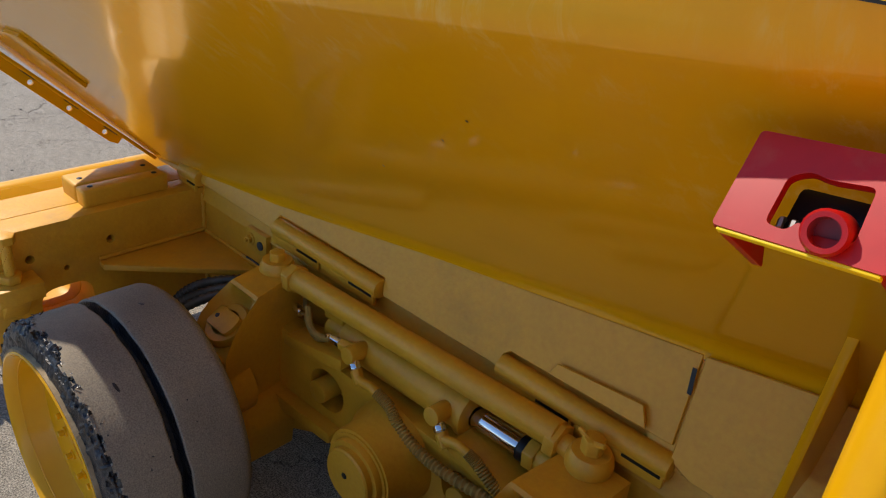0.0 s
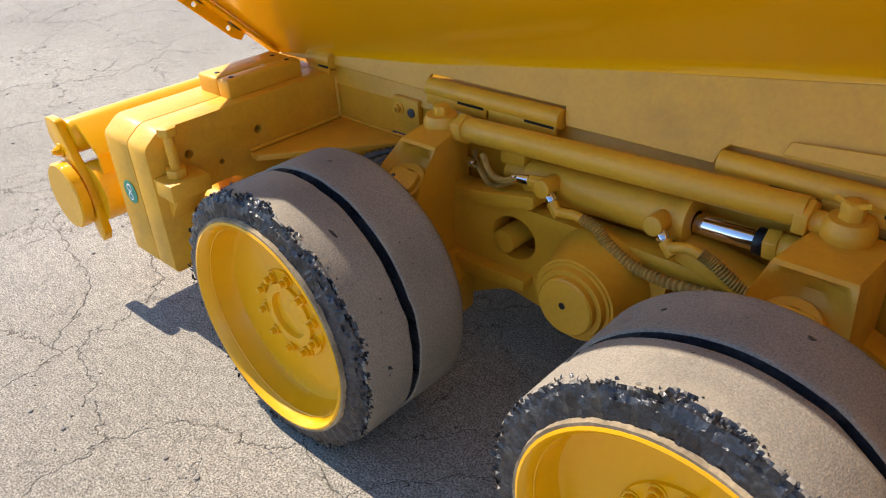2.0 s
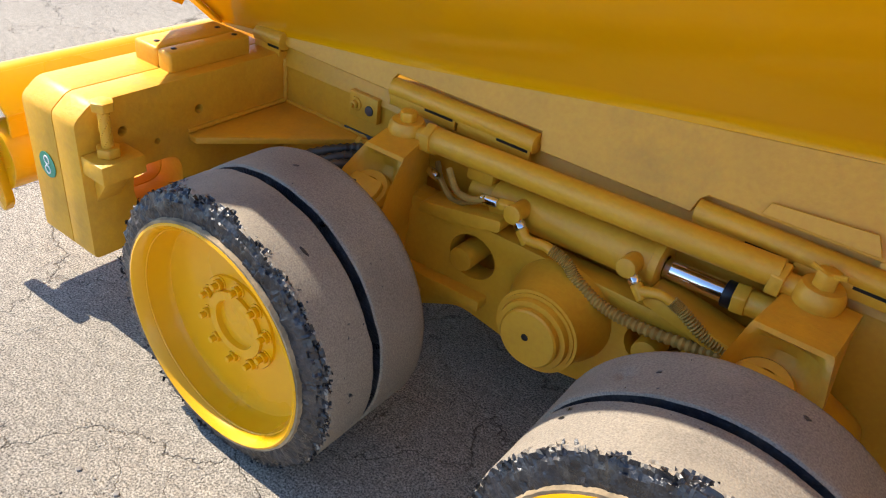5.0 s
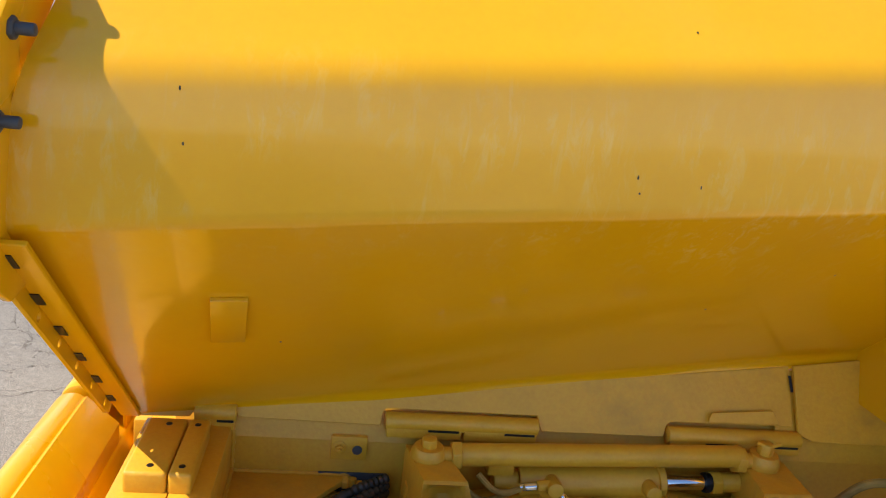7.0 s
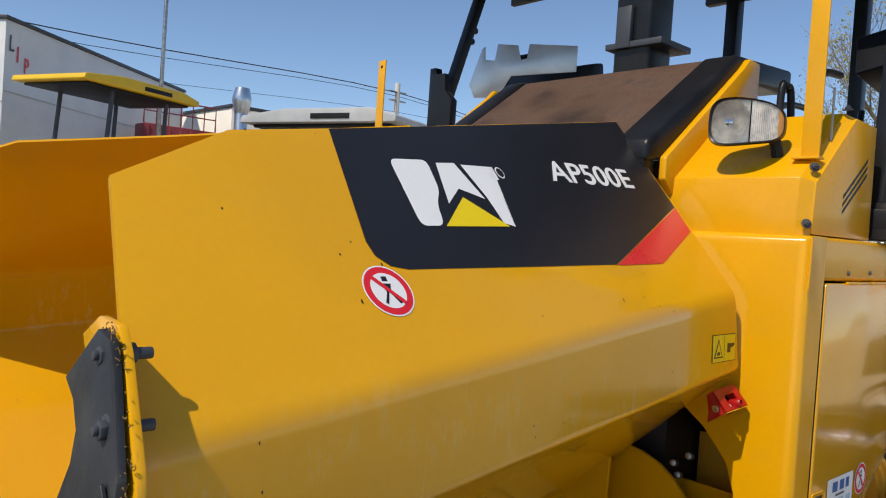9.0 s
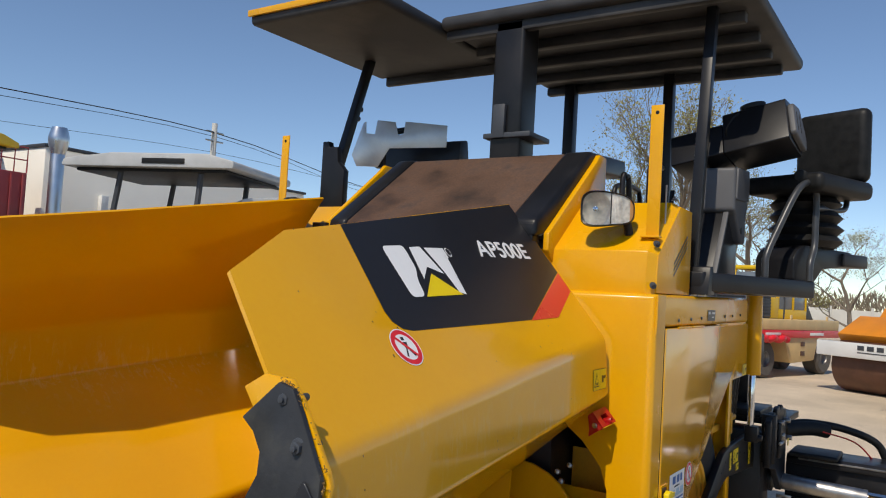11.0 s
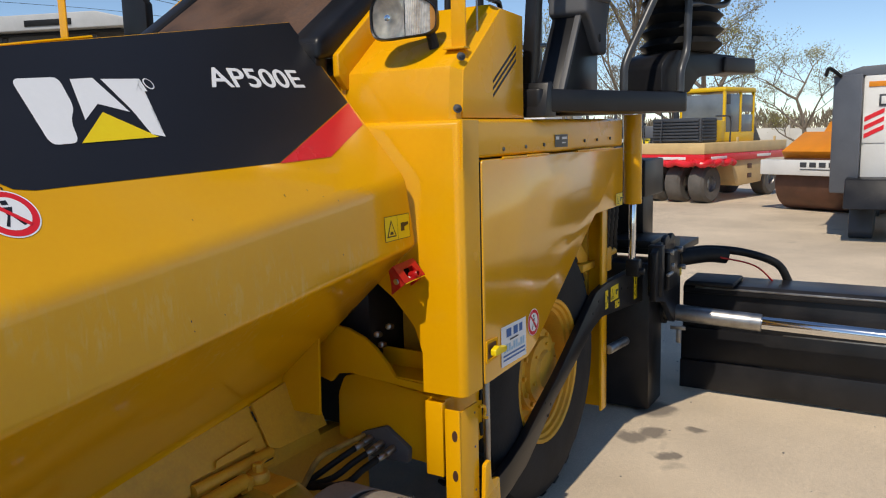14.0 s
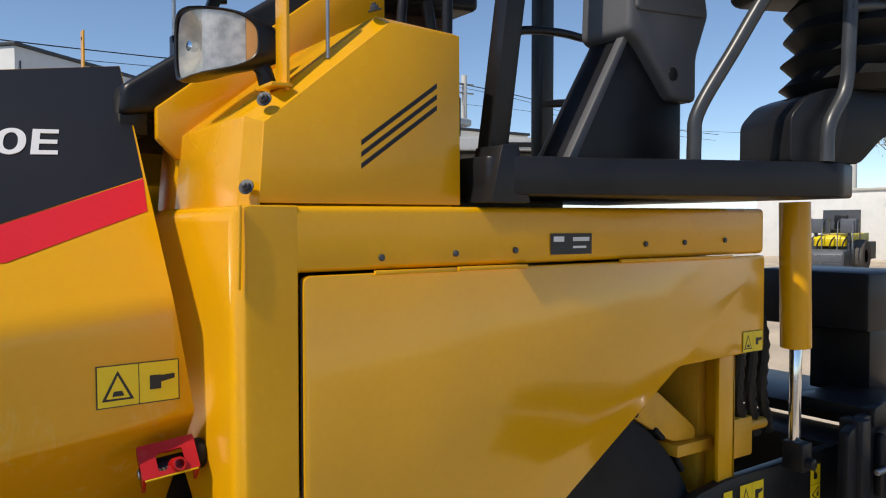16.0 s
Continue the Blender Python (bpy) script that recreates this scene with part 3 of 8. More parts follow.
def no_entry(name, flat, r, parent):
    """Round warning sticker: red ring, white field, black bars and a red stroke. flat(x, z, lift) gives places."""
    def lay(n, pts, material, lift):
        b = bmesh.new()
        b.faces.new([b.verts.new(flat(x, z, lift)) for x, z in pts])
        ob = part(n, b, material, parent)
        if ob.data.polygons[0].normal.y > 0:
            ob.data.flip_normals()
    lay(name, ring(0, 0, r * 1.06, 40), DECAL_WHITE, 0.002)
    lay(name, ring(0, 0, r, 40), DECAL_RED, 0.0025)
    lay(name, ring(0, 0, r * 0.74, 40), DECAL_WHITE, 0.003)
    for pts in ([(-0.12, 0.38), (0.12, 0.38), (0.12, 0.58), (-0.12, 0.58)], [(-0.22, 0.28), (0.2, 0.28), (0.06, -0.08), (-0.12, -0.08)], [(-0.12, -0.08), (-0.02, -0.08), (-0.25, -0.58), (-0.36, -0.52)], [(0.0, -0.08), (0.1, -0.08), (0.4, -0.5), (0.28, -0.56)]):
        lay("dark_bar", [(x * r, z * r) for x, z in pts], DECAL_BLACK, 0.0035)
    lay("red_stroke", [(-0.6 * r, 0.48 * r), (-0.48 * r, 0.6 * r), (0.6 * r, -0.48 * r), (0.48 * r, -0.6 * r)], DECAL_RED, 0.004)


no_entry("warning_sticker", lambda x, z, o: on_wing(-1.511 + x, 1.673 + z * 0.78, 3, 4, o)[0], 0.058, wing_l)


def yellow_label(parent, place, w, h, name="warning_label"):
    """Yellow safety label with black pictogram shapes. place(x, z, lift) gives places."""
    def lay(n, pts, material, lift):
        b = bmesh.new()
        b.faces.new([b.verts.new(place(x * w, z * h, lift)) for x, z in pts])
        ob = part(n, b, material, parent)
        if ob.data.polygons[0].normal.y > 0:
            ob.data.flip_normals()
    lay(name, [(-0.5, -0.5), (0.5, -0.5), (0.5, 0.5), (-0.5, 0.5)], DECAL_BLACK, 0.002)
    lay(name, [(-0.485, -0.475), (0.485, -0.475), (0.485, 0.475), (-0.485, 0.475)], DECAL_YELLOW, 0.0025)
    lay("dark_bar", [(-0.005, -0.475), (0.005, -0.475), (0.005, 0.475), (-0.005, 0.475)], DECAL_BLACK, 0.003)
    lay("dark_bar", [(-0.44, -0.34), (-0.06, -0.34), (-0.25, 0.36)], DECAL_BLACK, 0.003)
    lay("pale_bar", [(-0.39, -0.29), (-0.11, -0.29), (-0.25, 0.24)], DECAL_YELLOW, 0.0035)
    lay("dark_bar", [(-0.32, -0.24), (-0.18, -0.24), (-0.2, -0.12), (-0.3, -0.12)], DECAL_BLACK, 0.004)
    lay("dark_bar", [(0.13, -0.18), (0.27, -0.18), (0.27, 0.16), (0.13, 0.16)], DECAL_BLACK, 0.003)
    lay("dark_bar", [(0.27, -0.02), (0.44, 0.04), (0.44, 0.16), (0.27, 0.14)], DECAL_BLACK, 0.003)


yellow_label(wing_l, lambda x, z, o: on_wing(-0.178 + x, 1.497 + z, 2, 3, o)[0], 0.17, 0.088)


# front edge of the wing: bolted strip below, upright flange above, rubber flaps
STRIP_LOW, STRIP_HIGH = Vector((0, 0.70, 0.595)), Vector((0, 0.03, 1.222))
STRIP_OUT = Vector((0, -0.683, -0.730))


def strip_at(t, out):
    p = STRIP_LOW.lerp(STRIP_HIGH, t) + STRIP_OUT * out
    return p.y, p.z


def edge_strip():
    """Angle along the wing's lower front edge: a web on the plate and a drilled flange that stands outward."""
    outline = [strip_at(0.13, -0.004), strip_at(0.985, -0.004), strip_at(1.0, 0.02), strip_at(0.985, 0.036), strip_at(0.16, 0.036), strip_at(0.13, 0.028)]
    holes = [ring(*strip_at(0.19 + 0.135 * k, 0.02), 0.0075, 12) for k in range(6)]
    b = prism(outline, "x", -2.130, -2.121, 0.0015, 1, holes=holes)
    web = [strip_at(0.02, -0.003), strip_at(0.99, -0.003), strip_at(0.99, 0.007), strip_at(0.02, 0.007)]
    return prism(web, "x", -2.121, -2.075, 0.002, 1, bm=b)


strips = both("edge_strip", edge_strip, YELLOW, wings)


def strip_notch(k):
    """Short dark gap where the stitched weld of the angle stops."""
    t = 0.16 + k * 0.15
    return prism([strip_at(t, 0.0072), strip_at(t + 0.045, 0.0072), strip_at(t + 0.045, 0.0092), strip_at(t, 0.0092)], "x", -2.1195, -2.105, 0.0)


for k in range(6):
    both("weld_gap", lambda: strip_notch(k), BLACK, strips)

FLANGE = [(0.195, 1.642), (0.115, 1.637), (0.08, 1.602), (-0.015, 1.467), (-0.028, 1.442), (-0.024, 1.342), (-0.004, 1.202), (0.03, 1.142), (0.08, 1.107), (0.16, 1.122), (0.12, 1.227), (0.115, 1.442), (0.255, 1.607)]


def flange():
    b = prism(FLANGE, "x", -2.125, -2.110, 0.003)
    for v in b.verts:
        v.co.x += 0.09 * max(0, v.co.z - 1.35) - 0.02 * max(0, 1.35 - v.co.z)
    return b


flanges = both("flange", flange, YELLOW, wings)
FLAP_SIDE = [(0.13, 1.632), (0.09, 1.622), (0.06, 1.577), (-0.018, 1.457), (-0.02, 1.382), (0.004, 1.29), (0.024, 1.187), (0.055, 1.147), (0.11, 1.127), (0.155, 1.132), (0.18, 1.177), (0.168, 1.197), (0.192, 1.214), (0.18, 1.23), (0.208, 1.235), (0.202, 1.254), (0.235, 1.26), (0.235, 1.277), (0.265, 1.284), (0.244, 1.304), (0.19, 1.37), (0.158, 1.436), (0.16, 1.482), (0.186, 1.522), (0.22, 1.548)]
FLAP_FRONT = [(0.95, 0.955), (0.09, 1.165), (0.12, 1.255), (0.187, 1.307), (0.40, 1.252), (0.649, 1.197), (0.928, 1.138), (0.905, 1.03)]


def flap_side():
    b = prism(FLAP_SIDE, "x", -2.145, -2.131, 0.002)
    for v in b.verts:
        v.co.x += 0.09 * max(0, v.co.z - 1.35) - 0.05 * max(0, 1.35 - v.co.z) + 0.01 * noise.noise(v.co * 6) - 0.06 * max(0, v.co.y - 0.12)
    return b


def flap_front():
    b = prism(FLAP_FRONT, "x", -2.200, -2.188, 0.002)
    bmesh.ops.subdivide_edges(b, edges=b.edges[:], cuts=3)
    for v in b.verts:
        v.co.x += 0.095 * (v.co.y - 0.08) + 0.012 * noise.noise(v.co * 4) - 0.02 * max(0, v.co.z - 1.15)
        v.co.z += 0.006 * noise.noise(v.co * 14)
    return b


def clamp_bar():
    b = prism([(1.245, 0.862), (1.235, 0.885), (0.95, 0.968), (0.85, 1.022), (0.06, 1.222), (0.048, 1.21), (0.05, 1.168), (0.1, 1.147), (0.9, 0.935)], "x", -2.216, -2.204, 0.002)
    for v in b.verts:
        v.co.x += 0.095 * (v.co.y - 0.08)
    return b


both("rubber_flap", flap_side, FLAP, wings)
part("rubber_flap", flap_front(), FLAP, wing_l)


def flap_low():
    """The right wing's front flap has slumped behind its clamp bar."""
    b = flap_front()
    for v in b.verts:
        bar = 1.19 - 0.265 * (v.co.y - 0.078)
        v.co.z = bar + (v.co.z - bar) * 0.42
    return b


part("rubber_flap", flap_low(), FLAP, wing_r, turn=WING_MIRROR).data.flip_normals()
both("clamp_bar", clamp_bar, BAR_STEEL, wings)
for y in (0.085, 0.25, 0.42, 0.605, 0.79, 1.0, 1.21):
    x, z = -2.216 + 0.095 * (y - 0.08), 1.184 - 0.265 * (y - 0.078)
    both("bolt", lambda: lathe([(0.0, 0.0), (0.012, 0.0), (0.010, 0.006), (0.005, 0.009), (0.0, 0.009)], (x, y, z), (-1, 0, 0), 14), STEEL, wings)
for y, z, x in ((0.112, 1.597, -2.104), (0.054, 1.507, -2.119), (0.03, 1.384, -2.132)):
    both("bolt", lambda: hexbolt((x - 0.008, y, z), (-1, 0, 0), 0.014, 0.014), DARK_GREY, wings)
    both("bolt", lambda: cyl((x + 0.055, y - 0.0, z), (x + 0.0, y, z), 0.009, 12, bm=cyl((x + 0.03, y, z), (x + 0.018, y, z), 0.017, 6)), DARK_GREY, wings)
both("corner_washer", lambda: prism(rounded([(-0.012, 1.412), (0.0, 1.352), (0.025, 1.344), (0.052, 1.354), (0.052, 1.392), (0.02, 1.452)], 0.012, 3), "x", -2.147, -2.141, 0.001, 1), BAR_STEEL, wings)
for y in (0.21, 0.36, 0.50, 0.64, 0.80):
    z = 1.275 - 0.228 * (y - 0.21)
    x = -2.2065 + 0.095 * (y - 0.08) - 0.02 * (z - 1.15)
    part("flap_hole", cyl((x - 0.004, y, z), (x + 0.02, y, z), 0.0085, 12, bev=0), BLACK, wing_l)


def fibres(n, box_lo, box_hi, length, seed):
    rnd = random.Random(seed)
    b = bmesh.new()
    for _ in range(n):
        p = Vector([rnd.uniform(a, c) for a, c in zip(box_lo, box_hi)])
        q = p + Vector((rnd.uniform(-1, 1), rnd.uniform(-1, 1), rnd.uniform(-1.2, 0.8))) * length * 0.4
        e = q + Vector((rnd.uniform(-1, 1), rnd.uniform(-1, 1), rnd.uniform(-1.5, 0.3))) * length * 0.5
        tube([p, q, e], 0.0009, 4, True, b, 3)
    return b


def edge_fibres(n, pts, length, seed, r=0.001):
    """Frayed threads along a line of points."""
    rnd = random.Random(seed)
    b = bmesh.new()
    path = smooth_path(pts, 10)
    for _ in range(n):
        p = path[rnd.randrange(len(path))] + Vector((rnd.uniform(-1, 1), rnd.uniform(-1, 1), rnd.uniform(-1, 1))) * 0.008
        d = Vector((rnd.uniform(-0.5, 0.5), rnd.uniform(-0.7, 0.7), rnd.uniform(-1.5, 0.3))) * length * rnd.uniform(0.2, 1) ** 2
        tube([p, p + d * 0.5 + Vector((0, rnd.uniform(-1, 1), 0)) * 0.006, p + d], r, 4, True, b, 2)
    return b


for wing, turn in ((wing_l, None), (wing_r, WING_MIRROR)):
    for n, pts, length, seed in (
        (170, [(-2.20, 0.06, 1.15), (-2.165, 0.5, 1.035), (-2.12, 0.95, 0.93), (-2.10, 1.2, 0.865)], 0.05, 3),
        (90, [(-2.11, 0.13, 1.637), (-2.11, 0.08, 1.607), (-2.13, -0.02, 1.457), (-2.135, -0.022, 1.382)], 0.014, 4),
        (80, [(-2.11, 0.92, 1.14), (-2.14, 0.6, 1.208), (-2.18, 0.25, 1.29)], 0.018, 5),
        (60, [(-2.17, 0.17, 1.19), (-2.17, 0.20, 1.237), (-2.17, 0.26, 1.287)], 0.022, 7),
    ):
        part("frayed_edge", edge_fibres(n, pts, length, seed), STRAW, wing, "frayed straw-coloured rubber threads" if seed == 3 else "", turn=turn)["kind"] = "stuff"
lump = lathe([(0.0, -0.05), (0.03, -0.038), (0.048, -0.01), (0.044, 0.02), (0.03, 0.042), (0.0, 0.055)], (-2.12, 1.10, 0.945), (0.2, 0.1, 1), 28, wobble=0.022)
part("dirt_lump", lump, mat("matted_fibre", (0.22, 0.14, 0.05), 0.95, vary=0.35, scale=60, grain=0.5, grain_scale=200, bump=0.006), wing_l, "clump of matted dry fibre")
part("frayed_edge", fibres(420, (-2.16, 1.05, 0.90), (-2.08, 1.15, 0.99), 0.045, 8), STRAW, wing_l)["kind"] = "stuff"

# bolted strip inside the right wing, above the hopper floor
def inner_strip():
    a, c = Vector((-1.40, 1.955, 0.80)), Vector((-1.98, 2.455, 1.235))
    up = Vector((0, 0.756, 0.655))
    inn = Vector((0, -0.655, 0.756))
    b = bmesh.new()
    low = [b.verts.new(p + u * up + h * inn) for p in (a, c) for u, h in ((-0.03, 0.0), (-0.03, 0.03), (0.05, 0.03), (0.05, 0.0))]
    for k in range(4):
        b.faces.new((low[k], low[(k + 1) % 4], low[4 + (k + 1) % 4], low[4 + k]))
    b.faces.new(low[:4])
    b.faces.new(low[4:])
    return bevelled(b, 0.005)


strip = part("inner_strip", inner_strip(), YELLOW, wing_r)
for t in (0.28, 0.52, 0.80):
    p = Vector((-1.40, 1.955, 0.80)).lerp(Vector((-1.98, 2.455, 1.235)), t) + Vector((0, -0.655, 0.756)) * 0.03
    part("bolt", hexbolt(p, (0, -0.655, 0.756), 0.016, 0.016), YELLOW, strip)

# foot strip of the wing with notches, hinge tubes in them, and the lapped rear panel
HX = [(-1.95, -1.85), (-1.48, -1.08), (-0.72, -0.335)]
FOOT = Matrix(((1, 0, 0, 0), (0, 0.378, -0.926, 0.70), (0, 0.926, 0.378, 0.60), (0, 0, 0, 1)))


def foot_top(x):
    return (x + 2.09) / 1.91 * 0.2646 - min(0.03, (x + 2.09) / 1.91 * 0.1058) * 0.9 + 0.004


def foot_strip():
    pts = [(-2.085, foot_top(-2.085)), (-2.085, -0.004)]
    for a, c in HX[:2]:
        h = min(0.044, foot_top(a) - 0.004)
        pts += [(a - 0.012, 0.0), (a - 0.008, h * 0.7), (a, h), (c, h), (c + 0.004, h * 0.5), (c + 0.012, 0.004)]
    pts += [(-0.73, 0.006), (-0.722, 0.036), (-0.71, 0.047), (-0.41, 0.05), (-0.352, 0.05), (-0.366, foot_top(-0.366))]
    return turned(prism(pts, "z", -0.006, 0.003, 0.0015, 1), FOOT)


def turned(bm, m):
    bm.transform(m)
    return bm


both("foot_strip", foot_strip, FRAME_YELLOW, wings)
both("backing_strip", lambda: turned(prism([(-2.0, -0.045), (-2.0, 0.008), (-0.03, 0.15), (-0.03, -0.045)], "z", -0.034, -0.024, 0.0), FOOT), FRAME_YELLOW, wings)
both("seam_backing", lambda: turned(prism([(-0.40, 0.01), (-0.40, 0.205), (-0.32, 0.205), (-0.32, 0.01)], "z", -0.014, -0.004, 0.0), FOOT), FRAME_YELLOW, wings)
both("lapped_panel", lambda: turned(prism([(-0.358, foot_top(-0.358)), (-0.342, 0.03), (-0.30, 0.014), (-0.01, 0.012), (-0.022, foot_top(-0.022))], "z", 0.002, 0.014, 0.0015, 1), FOOT), FRAME_YELLOW, wings)
both("seam_slit", lambda: turned(prism([(-0.372, 0.19), (-0.364, 0.19), (-0.356, 0.145), (-0.364, 0.145)], "z", 0.0095, 0.0106, 0.0), FOOT), BLACK, wings)
both("wedge_plate", lambda: turned(prism([(-0.61, 0.052), (-0.60, 0.078), (-0.42, 0.092), (-0.40, 0.055)], "z", 0.012, 0.018, 0.0015, 1), FOOT), FRAME_YELLOW, wings)
for a, c in HX:
    both("hinge_tube", lambda: cyl((a, 0.705, 0.612), (c, 0.705, 0.614), 0.024, 20), FRAME_YELLOW, wings)
    n = 1 if c - a < 0.2 else 2
    for k in range(n):
        x0, x1 = a + (c - a) * k / n, a + (c - a) * (k + 1) / n
        both("hinge_plate", lambda: box((x0 + 0.004, 0.684, 0.576), (x1 - 0.004, 0.694, 0.604), 0.002), FRAME_YELLOW, wings)
        both("hinge_slot", lambda: box((x0 + (x1 - x0) * 0.55, 0.6825, 0.596), (x0 + (x1 - x0) * 0.95, 0.685, 0.602), 0.0), BLACK, wings)
p, n = on_wing(-1.832, 1.008, 1, 2, 0.0)
side = Vector((1, 0.14, 0.02)).normalized()
PATCH = Matrix.Translation(p) @ Matrix((side, n.cross(side), n)).transposed().to_4x4()
both("patch_plate", lambda: box((-0.033, -0.098, 0), (0.033, 0.098, 0.010), 0.002, turn=PATCH), YELLOW, wings)
# small pits and chips in the paint
chip = bmesh.new()
rnd = random.Random(5)
for _ in range(34):
    x, row = rnd.uniform(-1.95, -0.5), rnd.choice([1, 2, 3, 3])
    z0, z1 = wing_point(0.4, row).z, wing_point(0.4, row + 0.99).z
    p, n = on_wing(x, rnd.uniform(z0 + 0.05, z1 - 0.03), row, row + 1, 0.001)
    m = Matrix.Translation(p) @ n.to_track_quat("Z", "X").to_matrix().to_4x4() @ Matrix.Diagonal((rnd.uniform(0.8, 2.4), 1, 1, 1))
    d = bmesh.new()
    bmesh.ops.create_circle(d, cap_ends=True, radius=rnd.uniform(0.0014, 0.003), segments=7)
    d.transform(m)
    joined(chip, d)
part("paint_chip", chip, BLACK, wing_l, "small dark paint chips")["kind"] = "stuff"


# safety catch painted red, under the wing's rear end
def red_catch():
    a = Vector((0.112, -0.012, 0.014)).normalized()
    n = a.cross(Vector((0.004, 0.048, 0.057))).normalized()
    u = n.cross(a)
    m = Matrix.Translation((-0.180, 0.207, 1.355)) @ Matrix((a, u, n)).transposed().to_4x4()
    hole = rounded([(0.034, -0.066), (0.034, -0.03), (0.046, -0.023), (0.06, -0.026), (0.089, -0.024), (0.092, -0.064), (0.062, -0.066), (0.055, -0.058), (0.049, -0.068)], 0.005, 3)
    b = prism(rounded([(0, -0.078), (0.118, -0.078), (0.118, 0), (0, 0)], 0.004, 3), "z", -0.008, 0.0, 0.0015, 1, holes=[hole])
    side = rounded([(0.0, -0.002), (-0.078, -0.002), (-0.077, -0.02), (-0.07, -0.088), (-0.045, -0.06), (0.0, -0.03)], 0.004, 3)
    b = prism(side, "x", 0.0, 0.008, 0.0015, 1, bm=b)
    b = prism(side, "x", 0.11, 0.118, 0.0015, 1, bm=b)
    b.transform(m)
    return b, m


catch_mesh, CATCH = red_catch()
catch = part("safety_catch", catch_mesh, RED, paver, "chipped red painted steel safety catch")
pin = lathe([(0.0, 0.0), (0.014, 0.0), (0.0155, 0.003), (0.0155, 0.034), (0.0135, 0.038), (0.010, 0.038), (0.0095, 0.018), (0.0, 0.018)], (-0.106, 0.182, 1.310), (0.05, -0.95, 0.32), 24)
part("pin", pin, RED, catch)
part("latch_block", box((0.03, -0.06, -0.05), (0.095, -0.02, -0.03), 0.006, turn=CATCH), BLACK, catch, "dark steel latch block")
part("latch_spring", tube([(0.036 + 0.0012 * k, -0.06 + 0.007 * math.cos(k * 0.9), -0.02 + 0.007 * math.sin(k * 0.9)) for k in range(18)], 0.0025, 6, False), STEEL, catch, turn=CATCH)
part("bare_edge", box((0.004, -0.0805, -0.0075), (0.114, -0.0775, -0.001), 0.001, turn=CATCH), DECAL_YELLOW, catch, "bare yellow lower edge")
part("side_pin", cyl((-0.006, -0.05, -0.028), (0.0, -0.05, -0.028), 0.012, 16), CHROME_DULL, catch, turn=CATCH)
part("stop_buffer", cyl((-0.062, 0.21, 1.32), (-0.036, 0.21, 1.32), 0.034, 24, bev=0.008), HOSE, paver, "round black rubber stop buffer")

# rear wall and floor of the hopper
part("hopper_rear_wall", prism([(-0.16, 0.72), (-0.10, 2.18), (-0.085, 2.18), (-0.145, 0.72)], "y", 0.6, 1.9, 0.003), YELLOW, paver)
# dark brown in place of yellow: the flap's shade put into the floor's colour
part("conveyor_floor", box((-1.70, 0.78, 0.66), (-0.15, 1.72, 0.70), 0.004), RUST_AND_SHADE, paver)
part("conveyor_floor", prism([(-1.76, 0.76), (-1.70, 0.82), (-0.2, 0.9), (-0.2, 0.70), (-1.76, 0.70)], "y", 1.21, 1.29, 0.006), YELLOW, paver)

# ---- body ----
panel = part("side_panel", prism([(0.05, 1.728), (1.79, 1.735), (1.79, 1.885), (0.05, 1.871)], "y", 0.0006, 0.05, 0.016, 4), YELLOW, paver)
DOOR = rounded([(0.114, 1.722), (0.114, 0.855), (0.52, 0.87), (0.60, 0.905), (1.345, 1.40), (1.785, 1.41), (1.785, 1.73)], 0.02, 4)
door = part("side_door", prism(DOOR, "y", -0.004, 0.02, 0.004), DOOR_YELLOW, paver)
for a, c in ((0.285, 0.51), (0.515, 0.735), (1.08, 1.6)):
    part("hinge", box((a, -0.012, 1.717 + 0.006 * a), (c, -0.002, 1.727 + 0.006 * a), 0.002), YELLOW, door)
for x, z in ((0.307, 1.757), (0.513, 1.762), (0.70, 1.766), (1.194, 1.775), (1.37, 1.777), (1.57, 1.782)):
    part("bolt", cyl((x, 0.004, z), (x, -0.006, z), 0.008, 12), DARK_GREY, panel)
column = prism([(0.0, 0.845), (0.0, 1.872), (0.62, 1.872), (0.62, 1.36), (0.45, 1.30), (0.31, 1.2), (0.22, 1.1), (0.185, 1.0), (0.185, 0.845)], "x", -0.035, 0.105, 0.0)
edges = [e for e in column.edges if abs(e.verts[0].co.y) < 1e-4 and abs(e.verts[1].co.y) < 1e-4 and e.verts[0].co.x < 0 and e.verts[1].co.x < 0]
edges += [e for e in column.edges if abs(e.verts[0].co.z - 1.872) < 1e-4 and abs(e.verts[1].co.z - 1.872) < 1e-4 and min(v.co.x for v in e.verts) < 0 and max(v.co.x for v in e.verts) < 0]
bmesh.ops.bevel(column, geom=edges, offset=0.035, segments=6, profile=0.5, affect="EDGES")
bevelled(column, 0.003, 1, 60)
col_ob = part("front_column", column, YELLOW, paver)
part("weld_seam", tube([(-0.022, -0.002, 1.87), (-0.024, -0.003, 1.78), (-0.026, -0.002, 1.70)], 0.004, 8), YELLOW, col_ob)
part("inner_fender", prism([(0.187, 0.865), (0.33, 0.872), (0.37, 0.925), (0.42, 0.977), (0.48, 1.018), (0.56, 1.048), (0.68, 1.06), (0.8, 1.04), (0.812, 0.90), (0.74, 0.83), (0.655, 0.81), (0.62, 0.85), (0.55, 0.862), (0.2, 0.835)], "x", -0.01, 0.01, 0.003), YELLOW, paver)
part("inner_shelf", box((0.0, 0.19, 0.86), (0.35, 0.5, 0.875), 0.002), YELLOW, paver)
part("deck_packing", box((0.55, 0.30, 1.84), (1.15, 0.34, 1.93), 0.002), BLACK, paver)
